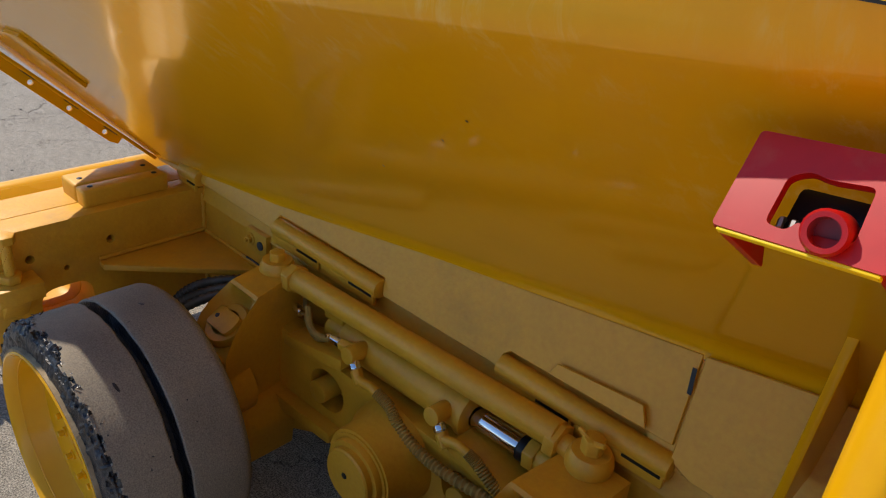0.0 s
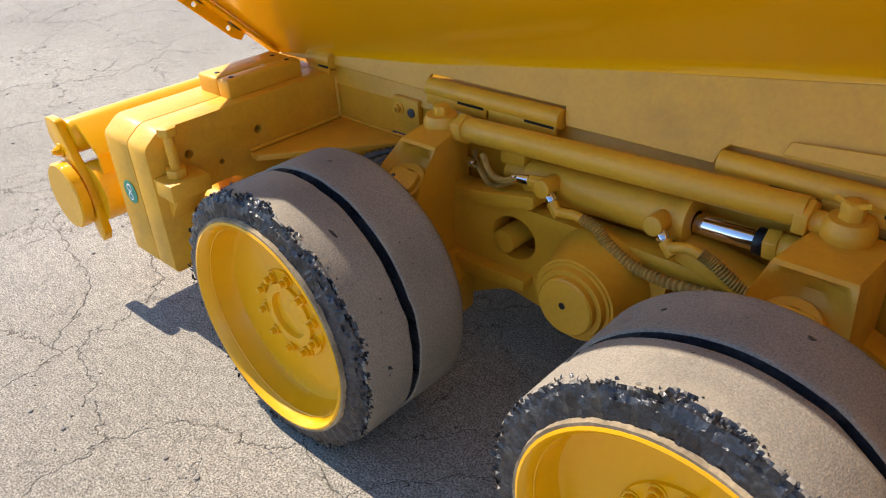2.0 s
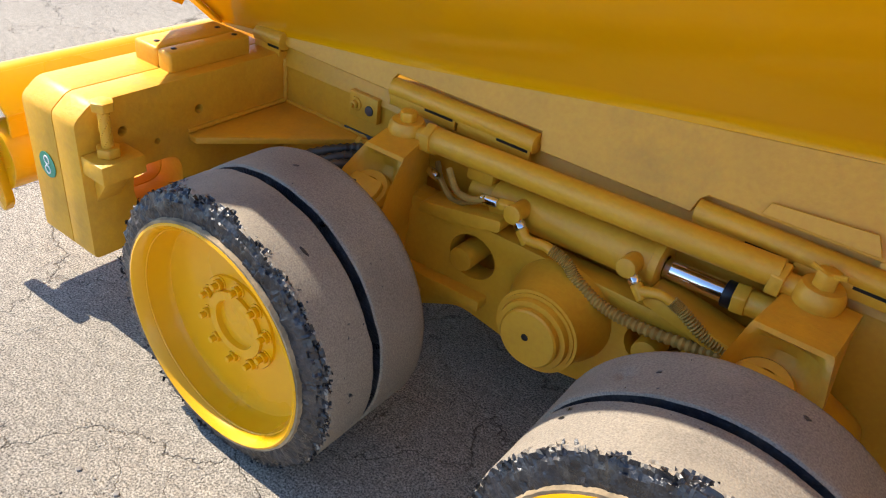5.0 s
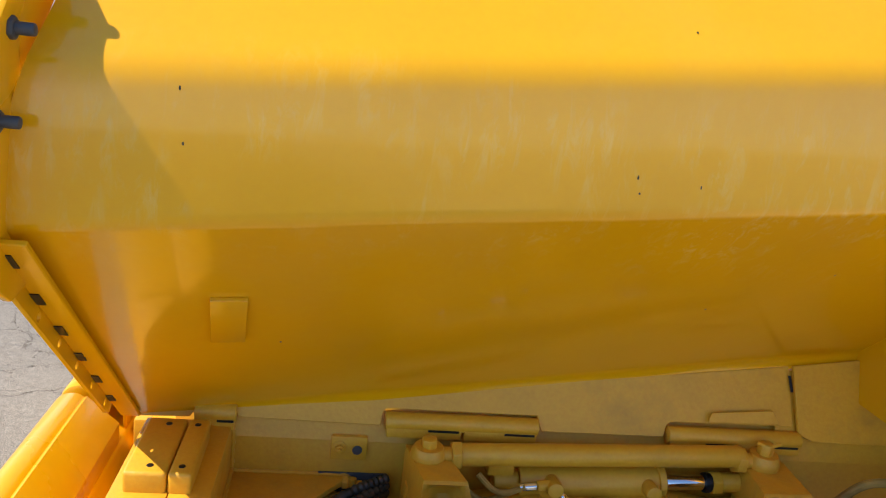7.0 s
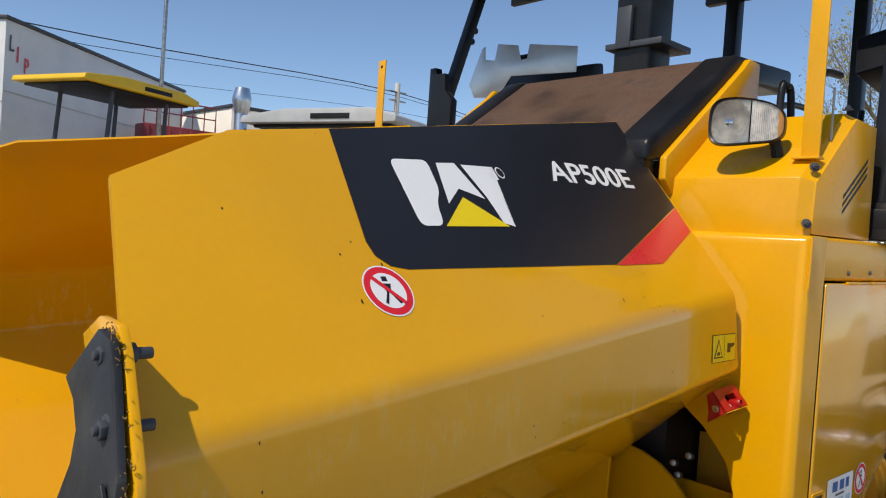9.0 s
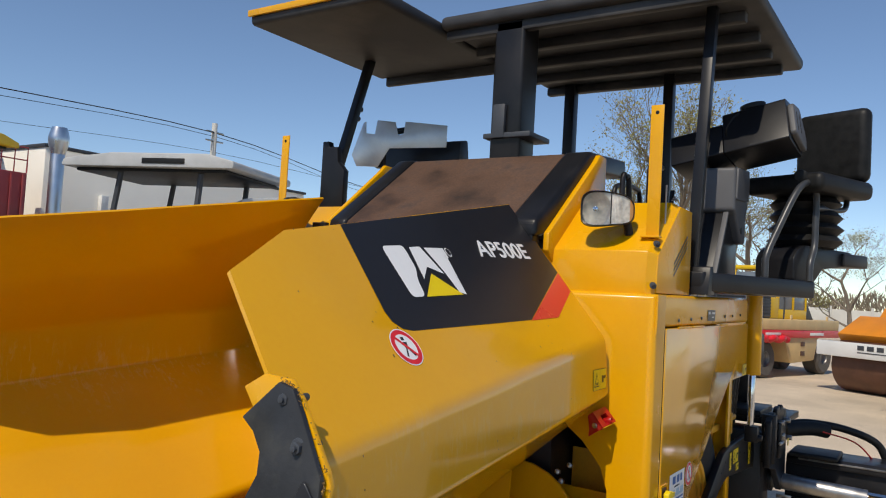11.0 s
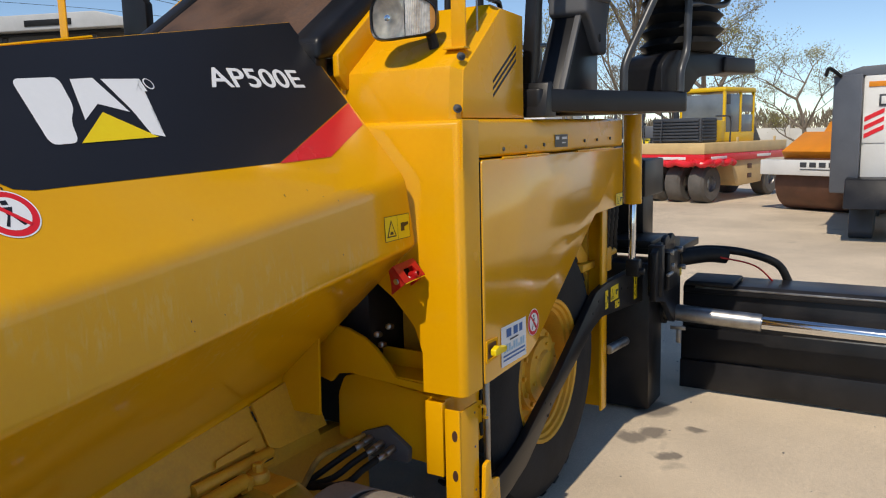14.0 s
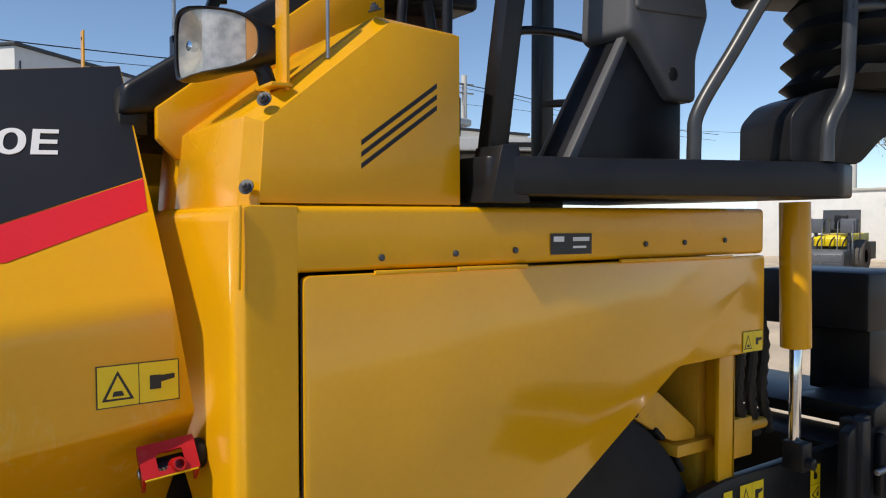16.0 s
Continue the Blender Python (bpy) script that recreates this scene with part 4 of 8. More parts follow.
part("inner_ledge", prism([(0.195, 0.87), (0.49, 0.87), (0.49, 0.95), (0.195, 0.945)], "x", 0.13, 0.145, 0.003), YELLOW, paver)
part("inner_wall", box((0.29, 0.195, 0.87), (0.30, 0.49, 1.10), 0.002), FRAME_YELLOW, paver)
for y, z in ((0.46, 1.02), (0.40, 1.06), (0.44, 0.98)):
    part("inner_fitting", cyl((0.05, y, z), (0.09, y + 0.01, z - 0.01), 0.014, 6), STEEL, paver)
part("tow_fender", prism(rounded([(0.14, 0.52), (0.14, 0.80), (0.54, 0.85), (0.62, 0.83), (0.655, 0.75), (0.66, 0.56), (0.5, 0.54)], 0.02, 3), "x", 0.03, 0.4, 0.006), YELLOW, paver)
part("fender_flange", box((-0.005, 0.12, 0.5), (0.03, 0.2, 0.80), 0.004), YELLOW, paver)
part("valve_block", prism(rounded([(0.29, 0.52), (0.285, 0.58), (0.40, 0.655), (0.52, 0.61), (0.535, 0.56), (0.48, 0.515)], 0.01, 3), "x", 0.0, 0.028, 0.004), GREY_PLASTIC, paver, "grey steel hose manifold")
part("body_core", prism([(0.06, 0.6), (0.06, 1.86), (1.72, 1.86), (1.72, 1.45), (1.3, 1.4), (0.6, 0.9), (0.4, 0.5)], "y", 0.5, 2.0, 0.01), BLACK, paver)
part("side_panel", box((-0.03, 2.46, 0.85), (1.79, 2.5, 1.87), 0.02), YELLOW, paver)

# upper box with lamp
def chamfer_strip():
    """The slanting corner faces between the box's front and its side."""
    b = bmesh.new()
    inner = [(-0.005, 1.868), (0.013, 2.06), (0.33, 2.315), (0.545, 2.305)]
    outer = [(0.03, 1.868), (0.042, 2.045), (0.345, 2.292), (0.545, 2.29)]
    rows = [[b.verts.new((x, 0.0625, z)) for x, z in inner], [b.verts.new((x, 0.026, z)) for x, z in outer]]
    for k in range(3):
        b.faces.new((rows[0][k], rows[0][k + 1], rows[1][k + 1], rows[1][k]))
    return b


hood_box = part("hood_box", prism([(-0.005, 1.868), (0.013, 2.06), (0.33, 2.315), (0.545, 2.305), (0.547, 1.868)], "y", 0.062, 0.53, 0.004, 2, bm=prism([(-0.005, 1.868), (0.013, 2.06), (0.16, 2.065), (0.16, 1.868)], "y", 0.53, 0.70, 0.004, bm=chamfer_strip())), YELLOW, paver)
part("box_side_cover", prism([(0.028, 1.877), (0.040, 2.046), (0.343, 2.295), (0.54, 2.29), (0.543, 1.879)], "y", 0.022, 0.062, 0.002), YELLOW, hood_box)
for k in range(3):
    z = 1.957 + k * 0.026
    part("vent_slot", prism([(0.268, z), (0.473, z + 0.148), (0.473, z + 0.160), (0.268, z + 0.012)], "y", 0.0205, 0.023, 0.0005), BLACK, hood_box)
for q in ((0.004, 0.03, 1.909), (0.046, 0.035, 2.094), (0.318, 0.045, 2.322)):
    part("bolt", hexbolt(q, (-0.6, -0.6, 0.3) if q[0] < 0.2 else (-0.3, 0, 1), 0.011, 0.012), DARK_GREY, hood_box)
hood_box_r = part("hood_box", prism([(-0.005, 1.868), (0.013, 2.06), (0.33, 2.315), (0.545, 2.305), (0.547, 1.868)], "y", 1.97, 2.472, 0.006, 2), YELLOW, paver)


def hood_cheek():
    return prism([(-0.05, 2.05), (-0.05, 2.13), (0.485, 2.555), (0.53, 2.60), (0.62, 2.595), (0.62, 2.0), (0.0, 2.0)], "y", 0.515, 0.545, 0.006)


cheeks = both("hood_cheek", hood_cheek, YELLOW, paver)
hood = part("engine_hood", prism([(-0.13, 2.12), (-0.115, 2.18), (0.48, 2.605), (1.0, 2.64), (1.0, 2.1)], "y", 0.70, 1.70, 0.012), RUST_AND_SHADE, paver, "rusty brown anti-slip engine hood")
for y0, y1 in ((0.545, 0.70), (1.70, 1.82)):
    part("hood_edge", prism([(-0.135, 2.105), (-0.125, 2.185), (0.475, 2.612), (1.0, 2.645), (1.0, 2.54), (0.5, 2.51), (-0.03, 2.12)], "y", y0, y1, 0.02, 3), BLACK, hood)
both("hood_nose", lambda: box((-0.13, 0.56, 2.06), (-0.06, 0.66, 2.17), 0.006), BLACK, hood)


def lamp(m):
    """Headlamp and indicator in one shell that sweeps back round the corner."""
    path = smooth_path([(-0.043, 0.366, 0), (-0.047, 0.311, 0), (-0.039, 0.246, 0), (-0.006, 0.201, 0), (0.039, 0.172, 0), (0.086, 0.157, 0)], 8)
    inward = Vector((0.96, 0.28, 0))

    def at(s, z, depth):
        f = min(0.9999, max(0, s)) * (len(path) - 1)
        q = path[int(f)].lerp(path[int(f) + 1], f - int(f))
        return q + Vector((0, 0, 2.245 + z)) + inward * depth

    def tall(s):
        return 0.092 - 0.036 * s

    def power(v, e):
        return math.copysign(abs(v) ** e, v)

    b, rings, seg = bmesh.new(), [], 56
    for scale, depth in ((0.93, 0.012), (0.95, 0.0), (1.0, -0.004), (1.04, 0.014), (1.0, 0.04), (0.86, 0.085), (0.55, 0.125), (0.2, 0.14)):
        row = []
        for k in range(seg):
            a = k * math.tau / seg
            s = 0.5 + 0.5 * scale * power(math.cos(a), 0.62)
            row.append(b.verts.new(at(s, tall(s) * scale * power(math.sin(a), 0.62), depth)))
        rings.append(row)
    for r0, r1 in zip(rings, rings[1:]):
        for k in range(seg):
            b.faces.new((r0[k], r0[(k + 1) % seg], r1[(k + 1) % seg], r1[k]))
    b.faces.new(rings[-1])
    ob = part("headlamp", b, BLACK, paver, "clear headlamp and indicator in a black plastic shell", turn=m)

    def face(name, s0, s1, depth, material, label="", ripple=0.0, cup=0.0):
        g, rows, n = bmesh.new(), [], 30
        for i in range(n + 1):
            s = s0 + (s1 - s0) * i / n
            lim = tall(s) * 0.93 * max(0.0, 1 - abs((s - 0.5) / 0.475) ** 4) ** 0.25
            line = []
            for k in range(13):
                v = -1 + k / 6
                d = depth + (ripple if i % 2 else 0) + cup * max(0, 1 - (v * v + ((s - (s0 + s1) / 2) / ((s1 - s0) / 2)) ** 2))
                line.append(g.verts.new(at(s, v * lim, d)))
            rows.append(line)
        for i in range(n):
            for k in range(12):
                g.faces.new((rows[i][k], rows[i + 1][k], rows[i + 1][k + 1], rows[i][k + 1]))
        return part(name, g, material, ob, label, turn=m)

    face("reflector", 0.03, 0.47, 0.012, REFLECTOR, cup=0.05)
    face("lens", 0.03, 0.47, 0.003, GLASS)
    face("indicator_lens", 0.49, 0.86, 0.003, INDICATOR, "ribbed clear indicator lens", 0.004)
    face("amber_lens", 0.86, 0.97, 0.004, AMBER, "amber end of the indicator")
    part("bulb", lathe([(0.0, 0.0), (0.012, 0.004), (0.014, 0.02), (0.0, 0.03)], at(0.25, 0, 0.02), (1, 0.2, 0), 16), CHROME, ob, turn=m)


REFLECTOR = mat("lamp_reflector", (0.78, 0.70, 0.58), 0.35, 0.2, vary=0.15, scale=24)
INDICATOR = mat("ribbed_lens", (0.72, 0.69, 0.64), 0.14, 0.25, vary=0.15, scale=40)
AMBER = mat("amber_plastic", (0.75, 0.36, 0.10), 0.2, vary=0.05)
lamp(Matrix.Identity(4))
lamp(MIRROR)
both("lamp_stalk", lambda: tube([(0.05, 0.24, 2.23), (0.1, 0.2, 2.2), (0.12, 0.19, 2.14)], 0.02, 10), BLACK, paver)


posts = both("marker_post", lambda: box((0.10, 0.045, 2.12), (0.108, 0.105, 2.735), 0.002), YELLOW, paver)
both("post_foot", lambda: box((0.06, 0.03, 2.125), (0.108, 0.12, 2.133), 0.002, turn=None), YELLOW, posts)
both("bolt", lambda: cyl((0.098, 0.075, 2.70), (0.101, 0.075, 2.70), 0.009, 10), BLACK, posts)
part("hood_rod", tube([(0.2, 0.05, 2.2), (0.2, 0.05, 2.38)], 0.004, 8, False), STEEL, hood_box)

# black strip painted in for the shaded gap between column and door
part("door_gap_strip", box((0.1095, 0.0, 0.86), (0.1132, 0.004, 1.715), 0.0), BLACK, door, "black strip standing in for the dark gap beside the door")
# door latch, sticker, plate and labels
latch = part("door_latch", prism(rounded([(0.122, 0.935), (0.225, 0.945), (0.222, 1.025), (0.122, 1.028)], 0.012, 4), "y", -0.009, -0.004, 0.002, 1, holes=[rounded([(0.135, 0.95), (0.213, 0.957), (0.211, 1.013), (0.135, 1.015)], 0.01, 4)]), YELLOW, door)
# thin plate on the door's face; its brown replaces the depth's shade
part("latch_shade_plate", prism([(0.137, 0.952), (0.211, 0.959), (0.209, 1.011), (0.137, 1.013)], "y", -0.0052, -0.0042, 0.0), BROWN, latch, "flat brown plate standing in for the dark recess behind the latch")
part("latch_handle", prism(rounded([(0.15, 0.965), (0.245, 0.965), (0.25, 0.985), (0.2, 0.99), (0.185, 1.0), (0.15, 0.99)], 0.006, 3), "y", -0.035, -0.012, 0.003), DECAL_YELLOW, latch)


def flat(x, z, o, y=-0.004):
    return Vector((x, y - o, z))


def sticker_quad(name, x0, z0, x1, z1, material, parent, o=0.002, y=-0.004, label=""):
    b = bmesh.new()
    b.faces.new([b.verts.new(flat(x, z, o, y)) for x, z in ((x0, z0), (x1, z0), (x1, z1), (x0, z1))])
    ob = part(name, b, material, parent, label)
    if ob.data.polygons[0].normal.y > 0:
        ob.data.flip_normals()
    return ob


DECAL_PALE = mat("pale_blue_decal", (0.35, 0.52, 0.66), 0.4)
dealer = sticker_quad("dealer_sticker", 0.254, 0.885, 0.488, 1.05, DECAL_WHITE, door, label="white and blue dealer sticker")
for x0, x1 in ((0.30, 0.345), (0.365, 0.405), (0.42, 0.45)):
    sticker_quad("blue_bar", x0, 1.0, x1, 1.035, DECAL_BLUE, dealer, 0.0028)
sticker_quad("grey_bar", 0.33, 0.983, 0.41, 0.99, DARK_GREY, dealer, 0.0028)
for k in range(9):
    x = 0.275 + k * 0.022
    sticker_quad("pale_bar", x, 0.94, x + 0.018, 0.952 + 0.024 * abs(math.sin(k * 2.1)), DECAL_PALE, dealer, 0.0028)
for z in (0.922, 0.905):
    sticker_quad("dark_bar", 0.27, z, 0.475, z + 0.008, DECAL_BLUE, dealer, 0.0028)
no_entry("warning_sticker", lambda x, z, o: flat(0.565 + x, 1.007 + z, o), 0.055, door)
plate = sticker_quad("maker_plate", 0.82, 1.752, 0.972, 1.808, DECAL_BLACK, panel, 0.002, 0.0, "small black maker plate")
sticker_quad("pale_bar", 0.83, 1.786, 0.868, 1.80, DECAL_WHITE, plate, 0.0028, 0.0)
sticker_quad("pale_bar", 0.90, 1.787, 0.962, 1.798, DECAL_WHITE, plate, 0.0028, 0.0)
sticker_quad("pale_bar", 0.90, 1.768, 0.95, 1.774, DECAL_WHITE, plate, 0.0028, 0.0)
yellow_label(door, lambda x, z, o: flat(1.72 + x, 1.445 + z, o), 0.11, 0.07)

# support leg behind the front column
leg = part("guide_leg", box((0.0, 0.042, 0.06), (0.14, 0.052, 0.775), 0.003, bm=box((-0.01, 0.042, 0.14), (0.0, 0.108, 0.782), 0.003)), YELLOW, paver)
part("grey_rod", cyl((0.225, 0.05, 0.49), (0.225, 0.05, 0.86), 0.014, 14), STEEL, leg)
part("bracket", prism(rounded([(0.15, 0.51), (0.195, 0.52), (0.20, 0.43), (0.27, 0.415), (0.28, 0.31), (0.24, 0.28), (0.14, 0.34)], 0.012, 3), "y", 0.018, 0.036, 0.003), YELLOW, leg)
part("hook", tube([(0.14, 0.036, 0.755), (0.165, 0.03, 0.75), (0.175, 0.03, 0.725), (0.165, 0.03, 0.705), (0.19, 0.03, 0.695)], 0.007, 10), YELLOW, leg)
part("hook", tube([(0.14, 0.036, 0.145), (0.165, 0.03, 0.14), (0.172, 0.03, 0.11), (0.16, 0.03, 0.09)], 0.007, 10), YELLOW, leg)
part("guide_roller", lathe([(0.0, 0.0), (0.036, 0.0), (0.042, 0.008), (0.042, 0.024), (0.03, 0.03), (0.03, 0.036), (0.042, 0.042), (0.042, 0.058), (0.036, 0.066), (0.0, 0.066)], (-0.075, 0.105, 0.30), (1, -0.3, 0), 24), HOSE, leg, "black rubber guide roller")
part("roller_pin", cyl((-0.02, 0.088, 0.30), (-0.004, 0.084, 0.30), 0.012, 12), HOSE, leg)
for z in (0.36, 0.52, 0.68):
    part("slot_hole", prism(ring(0.064, z, 0.012, 18, 0.022), "x", -0.0115, -0.0098, 0.0), BROWN, leg)
for z in (0.22, 0.42, 0.6, 0.74):
    part("bolt", cyl((0.11, 0.043, z), (0.11, 0.040, z), 0.005, 10), DARK_GREY, leg)

# ---- undercarriage ----
rail_l, rail_r = both("frame_rail", lambda: box((-1.86, 0.714, 0.2), (0.3, 0.80, 0.572), 0.004), FRAME_YELLOW, paver)
lug = part("rail_lug", box((-1.612, 0.695, 0.50), (-1.52, 0.712, 0.565), 0.003), FRAME_YELLOW, rail_l)
part("bolt", hexbolt((-1.59, 0.695, 0.535), (0, -1, 0), 0.012, 0.014), FRAME_YELLOW, lug)
part("bolt", cyl((-1.545, 0.696, 0.53), (-1.545, 0.690, 0.53), 0.013, 14), DARK_GREY, lug)

for a, c in (((-1.858, 0.712, 0.447), (-1.56, 0.712, 0.447)), ((-1.857, 0.395, 0.452), (-1.857, 0.705, 0.452)), ((-1.858, 0.711, 0.24), (-1.858, 0.711, 0.565))):
    a, c = Vector(a), Vector(c)
    part("weld_bead", tube([a.lerp(c, k / 24) + Vector((0.0012 * (k % 2), -0.001 * (k % 3), 0)) for k in range(25)], 0.006, 6, False, rings=0.0012), FRAME_YELLOW, rail_l)

# front cross beam of two plates with holes, stop bolts and pads
OUT = rounded([(0.115, 0.205), (0.115, 0.55), (0.16, 0.585), (0.72, 0.585), (0.735, 0.50), (0.80, 0.44), (0.80, 0.205)], 0.014, 3)
HOLES = [rounded([(0.235, 0.30), (0.37, 0.30), (0.37, 0.40), (0.235, 0.40)], 0.045, 5), ring(0.432, 0.499, 0.012, 10), ring(0.225, 0.501, 0.012, 10), ring(0.31, 0.45, 0.008, 8), ring(0.52, 0.42, 0.009, 8), ring(0.26, 0.25, 0.008, 8), ring(0.5, 0.26, 0.009, 8)]
for m in (Matrix.Identity(4), MIRROR):
    beam = part("front_beam", prism(OUT, "x", -1.945, -1.86, 0.005, 2, holes=HOLES), FRAME_YELLOW, paver, turn=m)
    part("front_plate", prism(OUT, "x", -2.065, -1.948, 0.006, 2, holes=HOLES[:1]), FRAME_YELLOW, beam, turn=m)
    part("pad_block", box((-2.04, 0.39, 0.58), (-1.952, 0.63, 0.632), 0.008, 3), FRAME_YELLOW, beam, turn=m)
    part("pad_block", box((-1.949, 0.39, 0.58), (-1.90, 0.63, 0.632), 0.008, 3), FRAME_YELLOW, beam, turn=m)
    for x, y in ((-1.99, 0.42), (-1.925, 0.42), (-1.99, 0.60), (-1.925, 0.60)):
        part("bolt", cyl((x, y, 0.625), (x, y, 0.634), 0.008, 10), BLACK, beam, turn=m)
    part("stop_bracket", box((-1.86, 0.118, 0.43), (-1.78, 0.225, 0.475), 0.004, bm=prism([(-1.86, 0.35), (-1.80, 0.43), (-1.86, 0.44)], "y", 0.14, 0.2, 0.003)), FRAME_YELLOW, beam, turn=m)
    part("stop_bolt", cyl((-1.824, 0.165, 0.47), (-1.824, 0.165, 0.585), 0.013, 18, bm=cyl((-1.824, 0.165, 0.582), (-1.824, 0.165, 0.603), 0.026, 6, bm=cyl((-1.824, 0.165, 0.475), (-1.824, 0.165, 0.497), 0.027, 6))), FRAME_YELLOW, beam, turn=m)
    part("thread", tube([(-1.824 + 0.0135 * math.cos(k * 1.3), 0.165 + 0.0135 * math.sin(k * 1.3), 0.497 + k * 0.0011) for k in range(76)], 0.0012, 5, False), FRAME_YELLOW, beam, turn=m)
    part("gusset", prism([(-1.858, 0.393), (-1.858, 0.712), (-1.55, 0.712), (-1.825, 0.390)], "z", 0.43, 0.447, 0.003), FRAME_YELLOW, beam, turn=m)
    if m == MIRROR:
        continue
    part("sticker", cyl((-2.0, 0.1135, 0.40), (-2.0, 0.1125, 0.40), 0.032, 28, bev=0), DECAL_GREEN, beam, "round green inspection sticker")
    for a in (-0.012, 0.012):
        part("white_mark", tube([(-2.0 + 0.01 * math.cos(k * math.tau / 12), 0.1122, 0.40 + a + 0.01 * math.sin(k * math.tau / 12)) for k in range(13)], 0.0018, 5, False), DECAL_WHITE, beam)
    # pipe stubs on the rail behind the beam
    # flat dark grey plate on the rail; its colour replaces a recess's shade
    part("recess_shade_plate", box((-1.64, 0.708, 0.27), (-1.46, 0.7135, 0.455), 0.002), DARK_GREY, rail_l, "flat dark plate standing in for the shaded recess behind the pipe stubs")
    for k in range(4):
        z = 0.435 - 0.042 * k
        part("pipe_stub", cyl((-1.63, 0.695, z), (-1.56, 0.695, z), 0.013, 12, bm=cyl((-1.575, 0.695, z), (-1.56, 0.695, z), 0.018, 6, bev=0.001)), FRAME_YELLOW, rail_l)
        part("pipe_stub", cyl((-1.54, 0.695, z - 0.01), (-1.47, 0.69, z - 0.012), 0.012, 12, bm=cyl((-1.54, 0.695, z - 0.01), (-1.525, 0.695, z - 0.01), 0.017, 6, bev=0.001)), FRAME_YELLOW, rail_l)
    part("pipe", tube([(-1.55, 0.69, 0.45), (-1.548, 0.685, 0.38), (-1.55, 0.685, 0.29)], 0.011, 10), FRAME_YELLOW, rail_l)

# push roller, guard bar and links
part("push_roller", cyl((-2.25, 0.11, 0.325), (-2.25, 2.39, 0.325), 0.088, 32), YELLOW, paver)
bar = part("guard_bar", cyl((-2.315, 0.985, 0.475), (-2.315, 2.388, 0.475), 0.05, 28, bev=0.012), YELLOW, paver)
for y0, y1 in ((0.13, 0.93), (1.0, 2.37)):
    if y0 != 1.0:
        part("guard_tube", cyl((-2.315, y0 - 0.018, 0.475), (-2.315, y1 + 0.018, 0.475), 0.05, 28, bev=0.012), YELLOW, bar)
    part("guard_plate", prism([(-2.29, 0.512), (-2.275, 0.522), (-2.19, 0.445), (-2.19, 0.29), (-2.20, 0.29), (-2.20, 0.44)], "y", y0, y1, 0.002), YELLOW, bar)
for k in range(3, 9):
    y = 0.3 + k * 0.24
    part("weld_tab", box((-2.285, y, 0.502), (-2.255, y + 0.05, 0.522), 0.003, turn=None), YELLOW, bar)
for m in (Matrix.Identity(4), MIRROR):
    part("roller_link", prism(rounded([(-2.385, 0.47), (-2.375, 0.53), (-2.31, 0.53), (-2.225, 0.36), (-2.20, 0.215), (-2.225, 0.18), (-2.25, 0.20), (-2.29, 0.37)], 0.012, 3), "y", 0.088, 0.112, 0.003), YELLOW, bar, turn=m)
    part("roller_cap", lathe([(0.0, 0.0), (0.092, 0.0), (0.097, 0.005), (0.097, 0.03), (0.09, 0.034), (0.0, 0.034)], (-2.30, 0.05, 0.32), (0, 1, 0), 32), YELLOW, bar, turn=m)
    for x, z in ((-2.33, 0.44), (-2.25, 0.26)):
        part("bolt", hexbolt((x, 0.088, z), (0, -1, 0), 0.014, 0.016), YELLOW, bar, turn=m)

# push plate between the beams, with ridges, cylinders and loose hoses
deck_pts = [(-1.885, 0.855), (-1.97, 0.835), (-2.065, 0.845), (-2.10, 0.92), (-2.255, 1.43), (-2.255, 1.60), (-2.15, 1.72), (-1.89, 1.93), (-1.86, 1.60), (-1.86, 0.99)]
push = part("push_plate", prism(rounded(deck_pts, 0.02, 3), "z", 0.452, 0.475, 0.003, 1, holes=[rounded([(-2.035, 1.345), (-1.995, 1.345), (-1.995, 1.405), (-2.035, 1.405)], 0.015, 3), ring(-1.975, 0.885, 0.014, 12), ring(-2.02, 1.20, 0.008, 8), ring(-2.13, 1.30, 0.008, 8), ring(-2.16, 1.47, 0.008, 8), ring(-2.06, 1.66, 0.009, 8), ring(-1.99, 1.44, 0.009, 8)]), YELLOW, paver)
RIDGE = Matrix.Rotation(radians(5), 4, "Z")


def ridge(x0, y0, x1, y1, top=0.545):
    c = Vector(((x0 + x1) / 2, (y0 + y1) / 2, 0))
    return box(Vector((x0, y0, 0.475)) - c, Vector((x1, y1, top)) - c, 0.006, turn=Matrix.Translation(c) @ RIDGE)


part("ridge", ridge(-1.965, 1.085, -1.885, 1.565), YELLOW, push)
part("ridge", ridge(-2.02, 1.68, -1.93, 1.90, 0.552), YELLOW, push)
part("ridge", ridge(-1.975, 0.845, -1.89, 0.985, 0.55), YELLOW, push)
part("lock_block", prism([(-2.13, 1.255), (-2.045, 1.275), (-2.06, 1.40), (-2.10, 1.395), (-2.105, 1.53), (-2.15, 1.525)], "z", 0.475, 0.497, 0.003), YELLOW, push)
for x, y in ((-2.07, 1.545), (-2.062, 1.385), (-1.985, 1.80)):
    part("bolt", hexbolt((x, y, 0.475 if y > 1.5 else 0.497), (0, 0, 1), 0.015, 0.018), YELLOW, push)
for a, c in (((-1.985, 1.585, 0.49), (-1.785, 1.675, 0.58)), ((-1.965, 1.04, 0.49), (-1.765, 1.06, 0.57))):
    a, c = Vector(a), Vector(c)
    part("push_cylinder", cyl(a, c, 0.028, 24, bm=cyl(c - (c - a).normalized() * 0.03, c, 0.031, 24)), YELLOW, push)
    part("cylinder_rod", cyl(c, c + (c - a) * 0.5, 0.014, 16), STEEL, push)
part("push_beam", box((-2.16, 0.95, 0.33), (-1.95, 1.60, 0.448), 0.01), FRAME_YELLOW, push)
